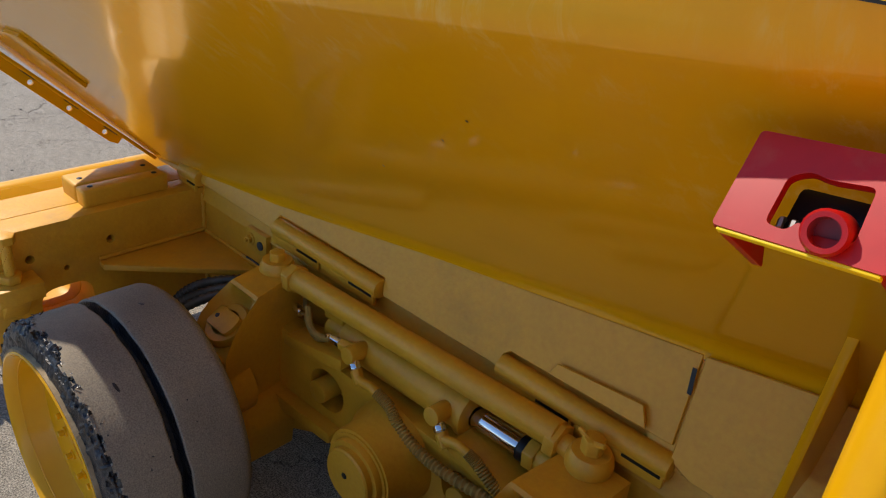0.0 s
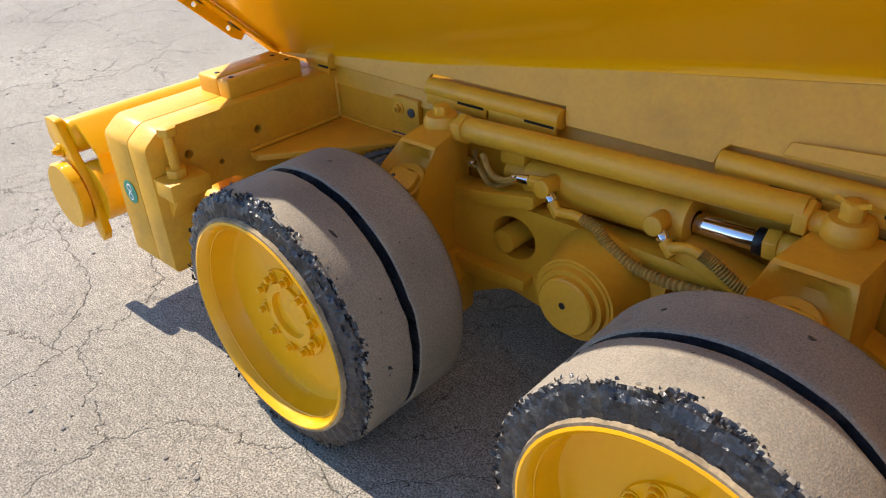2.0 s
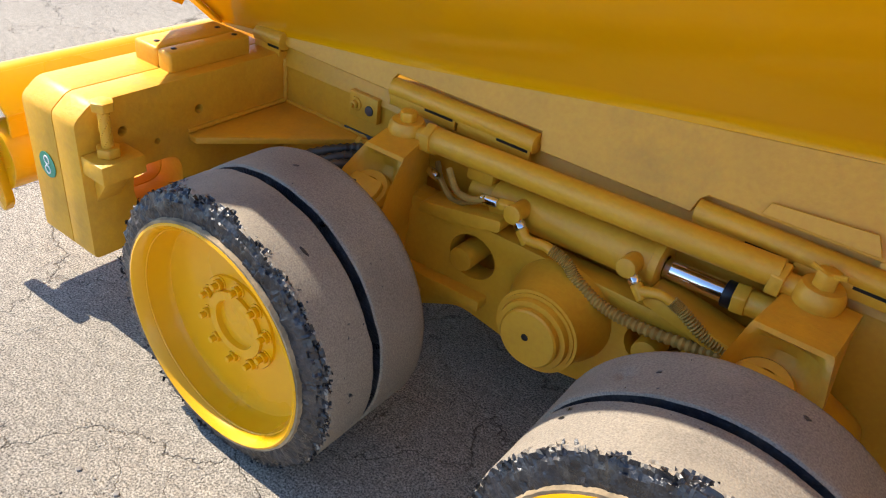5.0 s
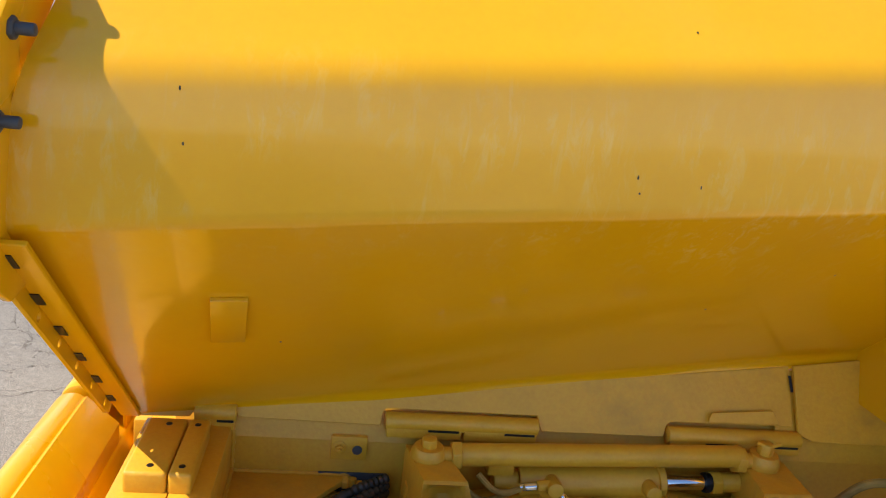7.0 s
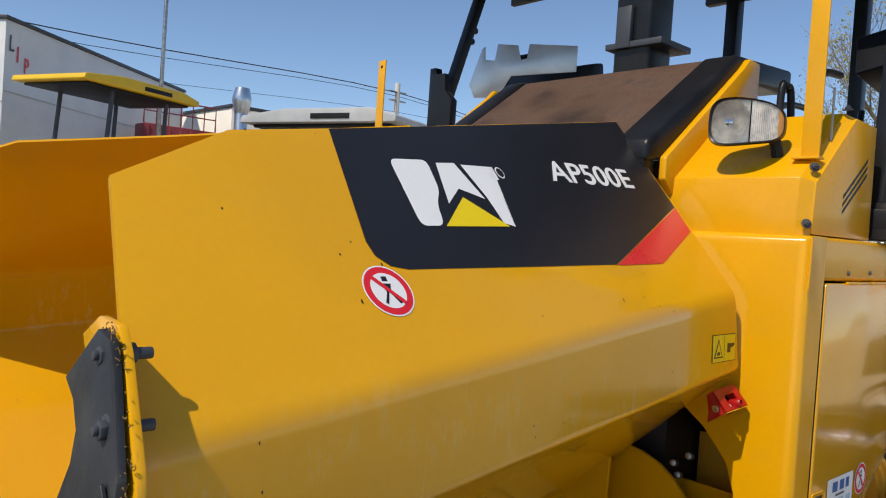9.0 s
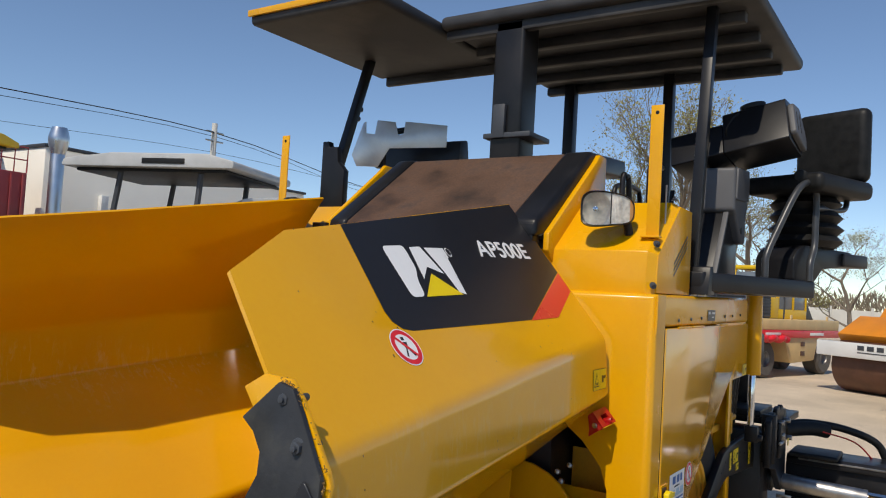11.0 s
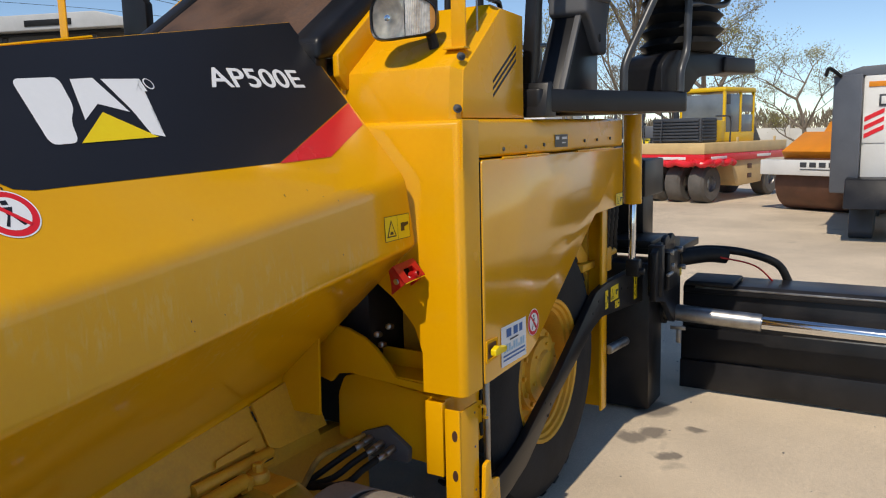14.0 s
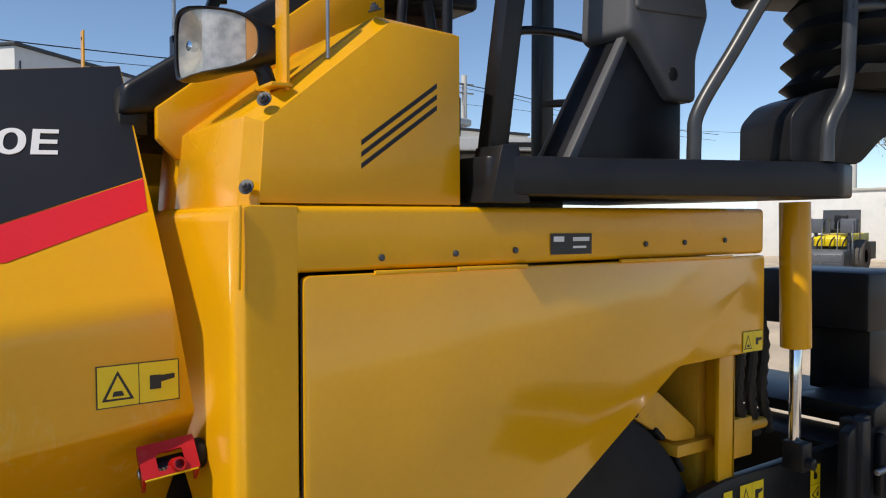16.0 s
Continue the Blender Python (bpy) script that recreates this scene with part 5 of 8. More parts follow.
part("hose_plate", box((-1.945, 1.52, 0.50), (-1.925, 1.90, 0.725), 0.004, bm=box((-1.953, 1.60, 0.60), (-1.945, 1.86, 0.70), 0.003)), YELLOW, push)
part("hinge_bracket", prism(rounded([(1.80, 0.60), (1.80, 0.74), (1.835, 0.76), (1.87, 0.74), (1.86, 0.60)], 0.015, 3), "x", -2.02, -1.99, 0.003, bm=cyl((-2.03, 1.835, 0.735), (-1.98, 1.835, 0.735), 0.018, 16)), YELLOW, push)
for y in (1.54, 1.61):
    part("pipe", tube([(-1.925, y, 0.665), (-1.965, y, 0.668), (-1.985, y, 0.65), (-1.975, y - 0.02, 0.60), (-1.945, y - 0.04, 0.55)], 0.008, 10, bm=cyl((-1.945, y, 0.665), (-1.968, y, 0.665), 0.013, 6)), YELLOW, push)
rnd = random.Random(11)
for k in range(24):
    y = 1.10 + 0.019 * k
    p = Vector((-1.80 + rnd.uniform(-0.06, 0.10), y, 0.45 + rnd.uniform(0, 0.04)))
    q = p + Vector((rnd.uniform(-0.05, 0.12), rnd.uniform(-0.1, 0.1), rnd.uniform(0.02, 0.12)))
    e = q + Vector((rnd.uniform(-0.03, 0.2), rnd.uniform(-0.16, 0.16), rnd.uniform(-0.08, 0.03)))
    part("hose", tube([p, p.lerp(q, 0.5) + Vector((0, 0, 0.03)), q, e], rnd.choice([0.008, 0.011, 0.015]), 8), rnd.choice([HOSE, GREASY_HOSE, GREASY_HOSE, DULL_HOSE]), push)
for k in range(9):
    y = 1.12 + 0.05 * k
    q = Vector((-1.84 + rnd.uniform(-0.02, 0.05), y, 0.53 + rnd.uniform(0, 0.05)))
    d = Vector((rnd.uniform(-1, 1), rnd.uniform(-1, 1), rnd.uniform(-0.3, 0.5))).normalized()
    part("fitting", cyl(q, q + d * 0.035, 0.014, 6, bm=cyl(q + d * 0.03, q + d * 0.06, 0.010, 10)), rnd.choice([STEEL, YELLOW, DULL_HOSE]), push)
part("dry_fibre", fibres(90, (-1.86, 0.95, 0.50), (-1.74, 1.40, 0.68), 0.10, 21), STRAW, push)
part("floor_lip", prism([(-1.775, 0.735), (-1.70, 0.70), (-1.70, 0.69), (-1.78, 0.722)], "y", 0.78, 1.72, 0.003), RUST_AND_SHADE, push, "worn brown edge of the hopper floor")
part("cross_member", box((-1.70, 0.80, 0.22), (-1.64, 1.70, 0.58), 0.004), RUST_AND_SHADE, paver)


# ---- front wheels on a bogie ----
DUSTY_EDGE = mat("dusty_bead", (0.30, 0.22, 0.13), 0.9, vary=0.3, scale=14, bump=0.002, grain=0.4, grain_scale=120)


def tyre_grid(p, seed, seg=400):
    """Solid tyre: tread of two bands with a deep groove, its outer shoulder torn away unevenly.
    Gives the sound rubber and the torn rubber as two meshes that meet along a ragged line.
    The untorn groove goes with the torn mesh, whose black stands for its deep shade."""
    rows = [(0.232, 0.010), (0.240, 0.004), (0.248, 0.002), (0.256, 0.002), (0.264, 0.003), (0.272, 0.004), (0.280, 0.006), (0.287, 0.008), (0.293, 0.011)]
    rows += [(0.2975 if k == 0 else 0.300, 0.014 + 0.004 * k) for k in range(31)]
    rows += [(0.299, 0.1365), (0.295, 0.139), (0.262, 0.1405), (0.262, 0.160), (0.295, 0.1615), (0.299, 0.164)]
    rows += [(0.300, 0.168 + 0.0095 * k) for k in range(13)]
    rows += [(0.297, 0.289), (0.289, 0.298), (0.275, 0.302), (0.2, 0.302)]
    verts, torn = [], []
    for i in range(seg):
        a = i * math.tau / seg
        c, d = math.cos(a), math.sin(a)
        reach = 0.016 + 0.075 * max(0, noise.noise((c * 1.8, d * 1.8, seed * 1.7)) + 0.04) + 0.012 * noise.noise((c * 9, d * 9, seed))
        edge_wave = 0.006 * noise.noise((c * 5, d * 5, seed * 3.1))
        for k, (r, y) in enumerate(rows):
            rough = noise.noise((c * 40, d * 40, y * 150 + seed))
            line = reach + 0.016 * rough + 0.010 * noise.noise((c * 90, d * 90, y * 260))
            ripped = k < 9 or (k < 40 and y < line)
            rr = r * (1 + 0.004 * noise.noise((c * 3, d * 3, y * 14 + seed)) + 0.0018 * noise.noise((c * 60, d * 60, y * 220 + seed)))
            yy = y
            if ripped and k > 1:
                dig = 0.5 + 0.5 * noise.noise((c * 14, d * 14, (y + r) * 60 + seed * 2)) + 0.45 * noise.noise((c * 50, d * 50, (y + r) * 170))
                rr -= 0.012 * max(0, dig) * (1 if k > 6 else 0.3)
                yy += 0.007 * dig * (1 if k < 10 else 0.3)
            elif 40 <= k <= 45:
                yy += edge_wave * (1.3 if k < 43 else 0.8)
            elif k > 45 and noise.noise((c * 7, d * 7, seed + y * 30)) > 0.62:
                rr -= 0.005
            verts.append((p.x + rr * c, p.y + yy, p.z + rr * d))
            torn.append(ripped)
    n = len(rows)
    sound, ragged = [], []
    for i in range(seg):
        j = (i + 1) % seg
        for k in range(n - 1):
            f = (i * n + k, i * n + k + 1, j * n + k + 1, j * n + k)
            # rows 41 to 43 are the groove, darkened by colour, not torn
            (ragged if sum(torn[q] for q in f) >= 2 or 41 <= k <= 43 else sound).append(f)
    out = []
    for faces in (sound, ragged):
        me = bpy.data.meshes.new("scratch")
        me.from_pydata(verts, [], faces)
        b = bmesh.new()
        b.from_mesh(me)
        bpy.data.meshes.remove(me)
        bmesh.ops.delete(b, geom=[v for v in b.verts if not v.link_faces], context="VERTS")
        out.append(b)
    return out


def front_wheel(cx, seed, m):
    p = Vector((cx, 0.05, 0.30))
    rnd = random.Random(seed)
    sound, ragged = tyre_grid(p, seed, 400 if m != MIRROR else 120)
    hub = part("front_wheel", sound, RUBBER, paver, "solid grey rubber tyre with torn black shoulder", turn=m)
    part("torn_shoulder_and_groove", ragged, TORN, hub, "torn shiny black rubber, also the black that shades the tread groove", smooth=24, turn=m)
    # loose shreds that stand off the torn edge
    shreds = bmesh.new()
    for _ in range(200):
        a = rnd.uniform(0, math.tau)
        c, d = math.cos(a), math.sin(a)
        reach = 0.016 + 0.075 * max(0, noise.noise((c * 1.8, d * 1.8, seed * 1.7)) + 0.04)
        radial, along = Vector((c, 0, d)), Vector((-d, 0, c))
        q = p + radial * (0.292 + rnd.uniform(0, 0.008)) + Vector((0, rnd.uniform(0.3, 1.15) * reach + 0.006, 0))
        way = (radial * rnd.uniform(0.1, 0.7) + along * rnd.uniform(-1, 1) + Vector((0, rnd.uniform(-0.8, 0.8), 0))).normalized() * rnd.uniform(0.004, 0.014)
        side = way.cross(radial).normalized() * rnd.uniform(0.001, 0.004)
        lift = radial * rnd.uniform(0.001, 0.003)
        vs = [shreds.verts.new(v) for v in (q - side, q + side, q + way * 0.6 + side * 0.8 + lift, q + way, q + way * 0.6 - side * 0.8 + lift)]
        shreds.faces.new(vs)
    bmesh.ops.solidify(shreds, geom=shreds.faces[:], thickness=0.0012)
    part("rubber_shred", shreds, TORN, hub, turn=m)["kind"] = "stuff"
    # chips cut out of the tread
    chips = bmesh.new()
    for _ in range(60):
        a, y = rnd.uniform(0, math.tau), rnd.choice([rnd.uniform(0.05, 0.13), rnd.uniform(0.05, 0.13), rnd.uniform(0.17, 0.28)])
        c = p + Vector((0.3004 * math.cos(a), y, 0.3004 * math.sin(a)))
        mm = Matrix.Translation(c) @ Vector((math.cos(a), 0, math.sin(a))).to_track_quat("Z", "Y").to_matrix().to_4x4() @ Matrix.Rotation(rnd.uniform(0, 3), 4, "Z") @ Matrix.Diagonal((rnd.uniform(1, 3), 1, 0.25, 1))
        d = bmesh.new()
        bmesh.ops.create_icosphere(d, subdivisions=1, radius=rnd.choice([0.001, 0.0015, 0.002, 0.0045]))
        for v in d.verts:
            v.co *= rnd.uniform(0.6, 1.3)
        d.transform(mm)
        joined(chips, d)
    part("tread_chip", chips, TORN, hub, turn=m)["kind"] = "stuff"
    part("bead_edge", lathe([(0.236, 0.004), (0.241, -0.003), (0.247, -0.003), (0.249, 0.006)], p, (0, 1, 0), 140, wobble=0.0016), DUSTY_EDGE, hub, "dusty worn rubber bead round the rim", turn=m)
    rim = lathe([(0.222, 0.02), (0.240, 0.004), (0.242, -0.004), (0.237, -0.006), (0.228, 0.002), (0.222, 0.025), (0.218, 0.058), (0.212, 0.070), (0.198, 0.075), (0.105, 0.074), (0.103, 0.069), (0.076, 0.067), (0.074, 0.060), (0.055, 0.060), (0.052, 0.071), (0.0, 0.071)], p, (0, 1, 0), 64)
    rim_ob = part("rim", rim, YELLOW, hub, turn=m)
    for k in range(10):
        a = k * math.tau / 10 + 0.2
        q = p + Vector((0.088 * math.cos(a), 0.069, 0.088 * math.sin(a)))
        part("wheel_nut", cyl(q, q + Vector((0, -0.012, 0)), 0.0125, 6, bev=0.001, bm=cyl(q + Vector((0, -0.010, 0)), q + Vector((0, -0.024, 0)), 0.007, 10, bev=0.001, bm=cyl(q, q + Vector((0, -0.003, 0)), 0.016, 14, bev=0.0005))), YELLOW, hub, turn=m)
    return hub


for m in (Matrix.Identity(4), MIRROR):
    front_wheel(-1.36, 3 if m == MIRROR else 1, m)
    front_wheel(-0.455, 4 if m == MIRROR else 2, m)

BX = 0.0
bogie_pts = [(-1.52, 0.10), (-1.38, 0.085), (-1.15, 0.20), (-0.91, 0.16), (-0.67, 0.20), (-0.44, 0.085), (-0.30, 0.10), (-0.30, 0.36), (-0.45, 0.43), (-1.37, 0.43), (-1.52, 0.36)]
bogie = part("bogie_beam", prism(rounded(bogie_pts, 0.03, 4), "y", 0.60, 0.66, 0.006, 2, holes=[ring(-1.135, 0.345, 0.062, 20, 0.055), ring(-0.69, 0.345, 0.062, 20, 0.055)]), FRAME_YELLOW, paver)
for x in (-1.16, -0.70):
    part("cross_tube", cyl((x, 0.59, 0.33), (x, 0.80, 0.33), 0.03, 20), FRAME_YELLOW, bogie)
part("pivot_boss", lathe([(0.12, 0.0), (0.115, -0.02), (0.10, -0.05), (0.095, -0.1), (0.0, -0.1)], (-0.90, 0.60, 0.325), (0, 1, 0), 40), FRAME_YELLOW, bogie)
part("pivot_cap", lathe([(0.0, -0.135), (0.062, -0.135), (0.066, -0.131), (0.066, -0.118), (0.078, -0.118), (0.080, -0.112), (0.080, -0.104), (0.088, -0.104), (0.089, -0.09), (0.0, -0.09)], (-0.90, 0.60, 0.325), (0, 1, 0), 48), FRAME_YELLOW, bogie)
part("bolt", cyl((-0.905, 0.466, 0.328), (-0.905, 0.4635, 0.328), 0.008, 12), BLACK, bogie)


def knuckle(x, xb, wb, wide=1.0):
    """Cast steering knuckle: flat top, scooped outer face with two horns."""
    rows = [(0.562, 0.515, 0.515, 0.066), (0.556, 0.508, 0.508, 0.069), (0.54, 0.53, 0.488, 0.074), (0.515, 0.538, 0.458, 0.082), (0.49, 0.528, 0.438, 0.088), (0.465, 0.495, 0.424, 0.088), (0.44, 0.442, 0.416, 0.086), (0.42, 0.42, 0.416, 0.083), (0.385, 0.428, 0.428, 0.060), (0.32, 0.445, 0.445, 0.048), (0.24, 0.48, 0.48, 0.045)]
    b = bmesh.new()
    n = 14
    grid = []
    for z, yc, ye, w in rows:
        w *= wide
        line = [b.verts.new((xb - wb, 0.675, z))]
        for k in range(n + 1):
            s = -1 + 2 * k / n
            line.append(b.verts.new((x + w * s, yc + (ye - yc) * abs(s) ** 2.4, z)))
        line.append(b.verts.new((xb + wb, 0.675, z)))
        grid.append(line)
    for r0, r1 in zip(grid, grid[1:]):
        for k in range(len(r0) - 1):
            b.faces.new((r0[k], r0[k + 1], r1[k + 1], r1[k]))
    b.faces.new(grid[0])
    b.faces.new(grid[-1])
    return b


for x, xb, wb in ((-1.34, -1.38, 0.045), (-0.463, -0.45, 0.062)):
    kn = part("steering_knuckle", knuckle(x, xb, wb, 0.8 if x < -1 else 1.0), FRAME_YELLOW, paver, smooth=32)
    tab = Matrix.Translation((x - 0.012, 0.468, 0.478)) @ Matrix.Rotation(radians(30), 4, "X") @ Matrix.Diagonal((1.25, 1.25, 1, 1))
    part("knuckle_cap", prism(rounded([(-0.034, -0.022), (0.03, -0.022), (0.034, 0.0), (0.03, 0.022), (-0.034, 0.022)], 0.008, 3), "z", -0.01, 0.014, 0.003, 2), FRAME_YELLOW, kn, turn=tab)
    part("bolt", cyl((-0.02, 0.0, 0.013), (-0.02, 0.0, 0.0155), 0.005, 10), DARK_GREY, kn, turn=tab)
    part("pin_seat", lathe([(0.028, 0.0), (0.042, 0.0), (0.046, -0.008), (0.046, -0.02)], (0, 0, 0.002), (0, 0, 1), 28), FRAME_YELLOW, kn, turn=tab)
    part("grease_nipple", cyl((0.056, -0.06, -0.17), (0.056, -0.075, -0.175), 0.006, 8), FRAME_YELLOW, kn, turn=tab)
    d = 1 if x < -1 else -1
    part("bogie_horn", prism(rounded([(x + d * 0.06, 0.435), (x + d * 0.17, 0.455), (x + d * 0.27, 0.475), (x + d * 0.27, 0.445), (x + d * 0.14, 0.415), (x + d * 0.05, 0.405)], 0.008, 3), "y", 0.585, 0.67, 0.006, 2), FRAME_YELLOW, bogie)
    part("bogie_horn", prism(rounded([(x + d * 0.02, 0.255), (x + d * 0.26, 0.265), (x + d * 0.26, 0.235), (x + d * 0.02, 0.215)], 0.008, 3), "y", 0.565, 0.64, 0.006, 2), FRAME_YELLOW, bogie)
    part("axle_stub", cyl((x, 0.13, 0.30), (x, 0.50, 0.30), 0.07, 24), FRAME_YELLOW, kn)
    part("lower_carrier", prism(rounded([(x - 0.11, 0.10), (x + 0.07, 0.09), (x + 0.08, 0.20), (x + 0.045, 0.26), (x - 0.07, 0.26), (x - 0.11, 0.2)], 0.015, 3), "y", 0.40, 0.60, 0.008, 2), FRAME_YELLOW, kn)
    part("pivot_pin", cyl((xb, 0.60, 0.20), (xb, 0.60, 0.50), 0.045, 24), FRAME_YELLOW, bogie)

# track rod, steering cylinder and hoses
rod = part("track_rod", cyl((-1.31, 0.63, 0.567), (-0.53, 0.648, 0.588), 0.029, 28), FRAME_YELLOW, paver)
for x, y, z, nut in ((-1.372, 0.628, 0.565, 0), (-0.462, 0.65, 0.575, 1)):
    part("rod_eye", lathe([(0.014, -0.024), (0.036, -0.024), (0.043, -0.012), (0.045, 0.0), (0.043, 0.012), (0.036, 0.024), (0.014, 0.024)], (x, y, z), (0, 0, 1), 28), FRAME_YELLOW, rod)
    part("eye_pin", cyl((x, y, z + 0.02), (x, y, z + 0.055 if nut else z + 0.045), 0.022 if nut else 0.021, 6, bm=cyl((x, y, z - 0.03), (x, y, z + 0.022), 0.026, 18)), FRAME_YELLOW, rod)
    if nut:
        part("split_pin", tube([(x - 0.03, y - 0.005, z + 0.058), (x, y - 0.01, z + 0.05), (x + 0.03, y - 0.015, z + 0.06)], 0.005, 6), FRAME_YELLOW, rod)
    d = 1 if x < -1 else -1
    part("rod_neck", cyl((x + d * 0.035, y, z), (x + d * 0.065, y + 0.001, z), 0.021, 18), FRAME_YELLOW, rod)
    part("jam_nut", cyl((x + d * 0.058, y, z + 0.001), (x + d * 0.083, y, z + 0.002), 0.037, 6), FRAME_YELLOW, rod)
ram = part("steering_cylinder", lathe([(0.0, 0.0), (0.042, 0.0), (0.0455, 0.006), (0.0455, 0.372), (0.052, 0.374), (0.053, 0.39), (0.047, 0.394), (0.024, 0.394)], (-1.125, 0.66, 0.482), (0.389, 0.002, 0.013), 36), FRAME_YELLOW, paver)
part("piston_rod", cyl((-0.74, 0.661, 0.494), (-0.60, 0.661, 0.498), 0.021, 24), CHROME, ram)
part("gland", cyl((-0.612, 0.661, 0.498), (-0.592, 0.661, 0.498), 0.027, 24), BLACK, ram)
part("jam_nut", cyl((-0.592, 0.661, 0.498), (-0.565, 0.661, 0.50), 0.033, 6), FRAME_YELLOW, ram)
part("rod_end", cyl((-0.566, 0.661, 0.50), (-0.49, 0.655, 0.508), 0.026, 20), FRAME_YELLOW, ram)
part("cylinder_eye", cyl((-1.125, 0.66, 0.482), (-1.19, 0.66, 0.478), 0.03, 18), FRAME_YELLOW, ram)
for x, y, z, tail in ((-1.045, 0.60, 0.505, [(-0.985, 0.578, 0.468), (-0.955, 0.576, 0.474), (-0.93, 0.576, 0.468)]), (-0.782, 0.60, 0.505, [(-0.725, 0.58, 0.478), (-0.70, 0.58, 0.484), (-0.67, 0.582, 0.476)])):
    part("elbow", cyl((x, y + 0.04, z - 0.005), (x, y - 0.022, z), 0.021, 20), FRAME_YELLOW, ram)
    part("fitting", cyl((x + 0.005, y - 0.005, z - 0.004), (x + 0.028, y - 0.016, z - 0.026), 0.011, 6, bm=cyl((x + 0.016, y - 0.012, z - 0.015), (x + 0.026, y - 0.016, z - 0.024), 0.014, 6)), CHROME, ram, "bright zinc hose fitting")
    part("fitting", cyl((x + 0.026, y - 0.016, z - 0.024), (x + 0.05, y - 0.022, z - 0.047), 0.014, 6), FRAME_YELLOW, ram)
    part("hose", tube([(x + 0.035, y - 0.02, z - 0.035), *tail], 0.011, 12), FRAME_YELLOW, ram)
for pts in ([(-0.94, 0.576, 0.472), (-0.90, 0.577, 0.458), (-0.87, 0.576, 0.432), (-0.81, 0.575, 0.405), (-0.735, 0.576, 0.397), (-0.63, 0.585, 0.402), (-0.53, 0.598, 0.412), (-0.46, 0.61, 0.42)], [(-0.68, 0.580, 0.482), (-0.655, 0.584, 0.468), (-0.61, 0.587, 0.440), (-0.56, 0.595, 0.425), (-0.50, 0.605, 0.420), (-0.45, 0.615, 0.42)]):
    part("hose", tube(pts, 0.0105, 10, per=16, rings=0.0032), DULL_HOSE, ram, "ribbed hose oversprayed with yellow paint")
part("hose", tube([(-1.24, 0.62, 0.52), (-1.2, 0.6, 0.49), (-1.16, 0.6, 0.485), (-1.12, 0.595, 0.505)], 0.008, 8), DULL_HOSE, ram)
part("fitting", cyl((-1.135, 0.6, 0.50), (-1.09, 0.6, 0.505), 0.012, 6), CHROME, ram)
part("fitting", cyl((-1.09, 0.6, 0.505), (-1.055, 0.605, 0.508), 0.015, 6), FRAME_YELLOW, ram)
part("hose", tube([(-1.30, 0.66, 0.50), (-1.27, 0.64, 0.47), (-1.22, 0.625, 0.445), (-1.17, 0.61, 0.47), (-1.13, 0.60, 0.495)], 0.007, 8), DULL_HOSE, ram)
part("fitting", cyl((-1.30, 0.63, 0.49), (-1.27, 0.625, 0.485), 0.012, 6), CHROME, ram, "bright zinc hose fitting")
part("valve_block", box((-1.21, 0.645, 0.50), (-1.14, 0.70, 0.55), 0.006), FRAME_YELLOW, ram)
part("link_loop", tube([(-1.16, 0.66, 0.535), (-1.16, 0.66, 0.55), (-1.12, 0.66, 0.553), (-1.10, 0.66, 0.545)], 0.006, 8), FRAME_YELLOW, ram)
for k in range(3):
    part("brake_hose", tube([(-1.46, 0.69, 0.455 - 0.02 * k), (-1.55, 0.64 - 0.035 * k, 0.445 - 0.012 * k), (-1.66, 0.58 - 0.035 * k, 0.40 - 0.03 * k), (-1.73, 0.54 - 0.02 * k, 0.33 - 0.035 * k), (-1.72, 0.50, 0.25 - 0.02 * k)], 0.011, 10, per=14, rings=0.003), BRAKE_HOSE, bogie, "grimy brown ribbed brake hose")
for k in range(3):
    y, z = 0.355 + 0.055 * k, 0.575 + 0.012 * k
    part("fitting", cyl((0.0, y, z), (-0.045, y + 0.012, z - 0.012), 0.017, 6, bm=cyl((-0.045, y + 0.012, z - 0.012), (-0.085, y + 0.022, z - 0.022), 0.013, 12)), STEEL, bogie)
    part("valve_hose", tube([(-0.07, y + 0.02, z - 0.018), (-0.14, y + 0.05, z - 0.045), (-0.21, y + 0.1, z - 0.09), (-0.27, 0.62, 0.46)], 0.013, 10, per=10, rings=0.002 if k == 0 else 0), HOSE, bogie)
part("inner_pipe", tube([(-0.28, 0.60, 0.47), (-0.2, 0.58, 0.56), (-0.1, 0.55, 0.58), (0.0, 0.5, 0.6)], 0.012, 10), DULL_HOSE, bogie)

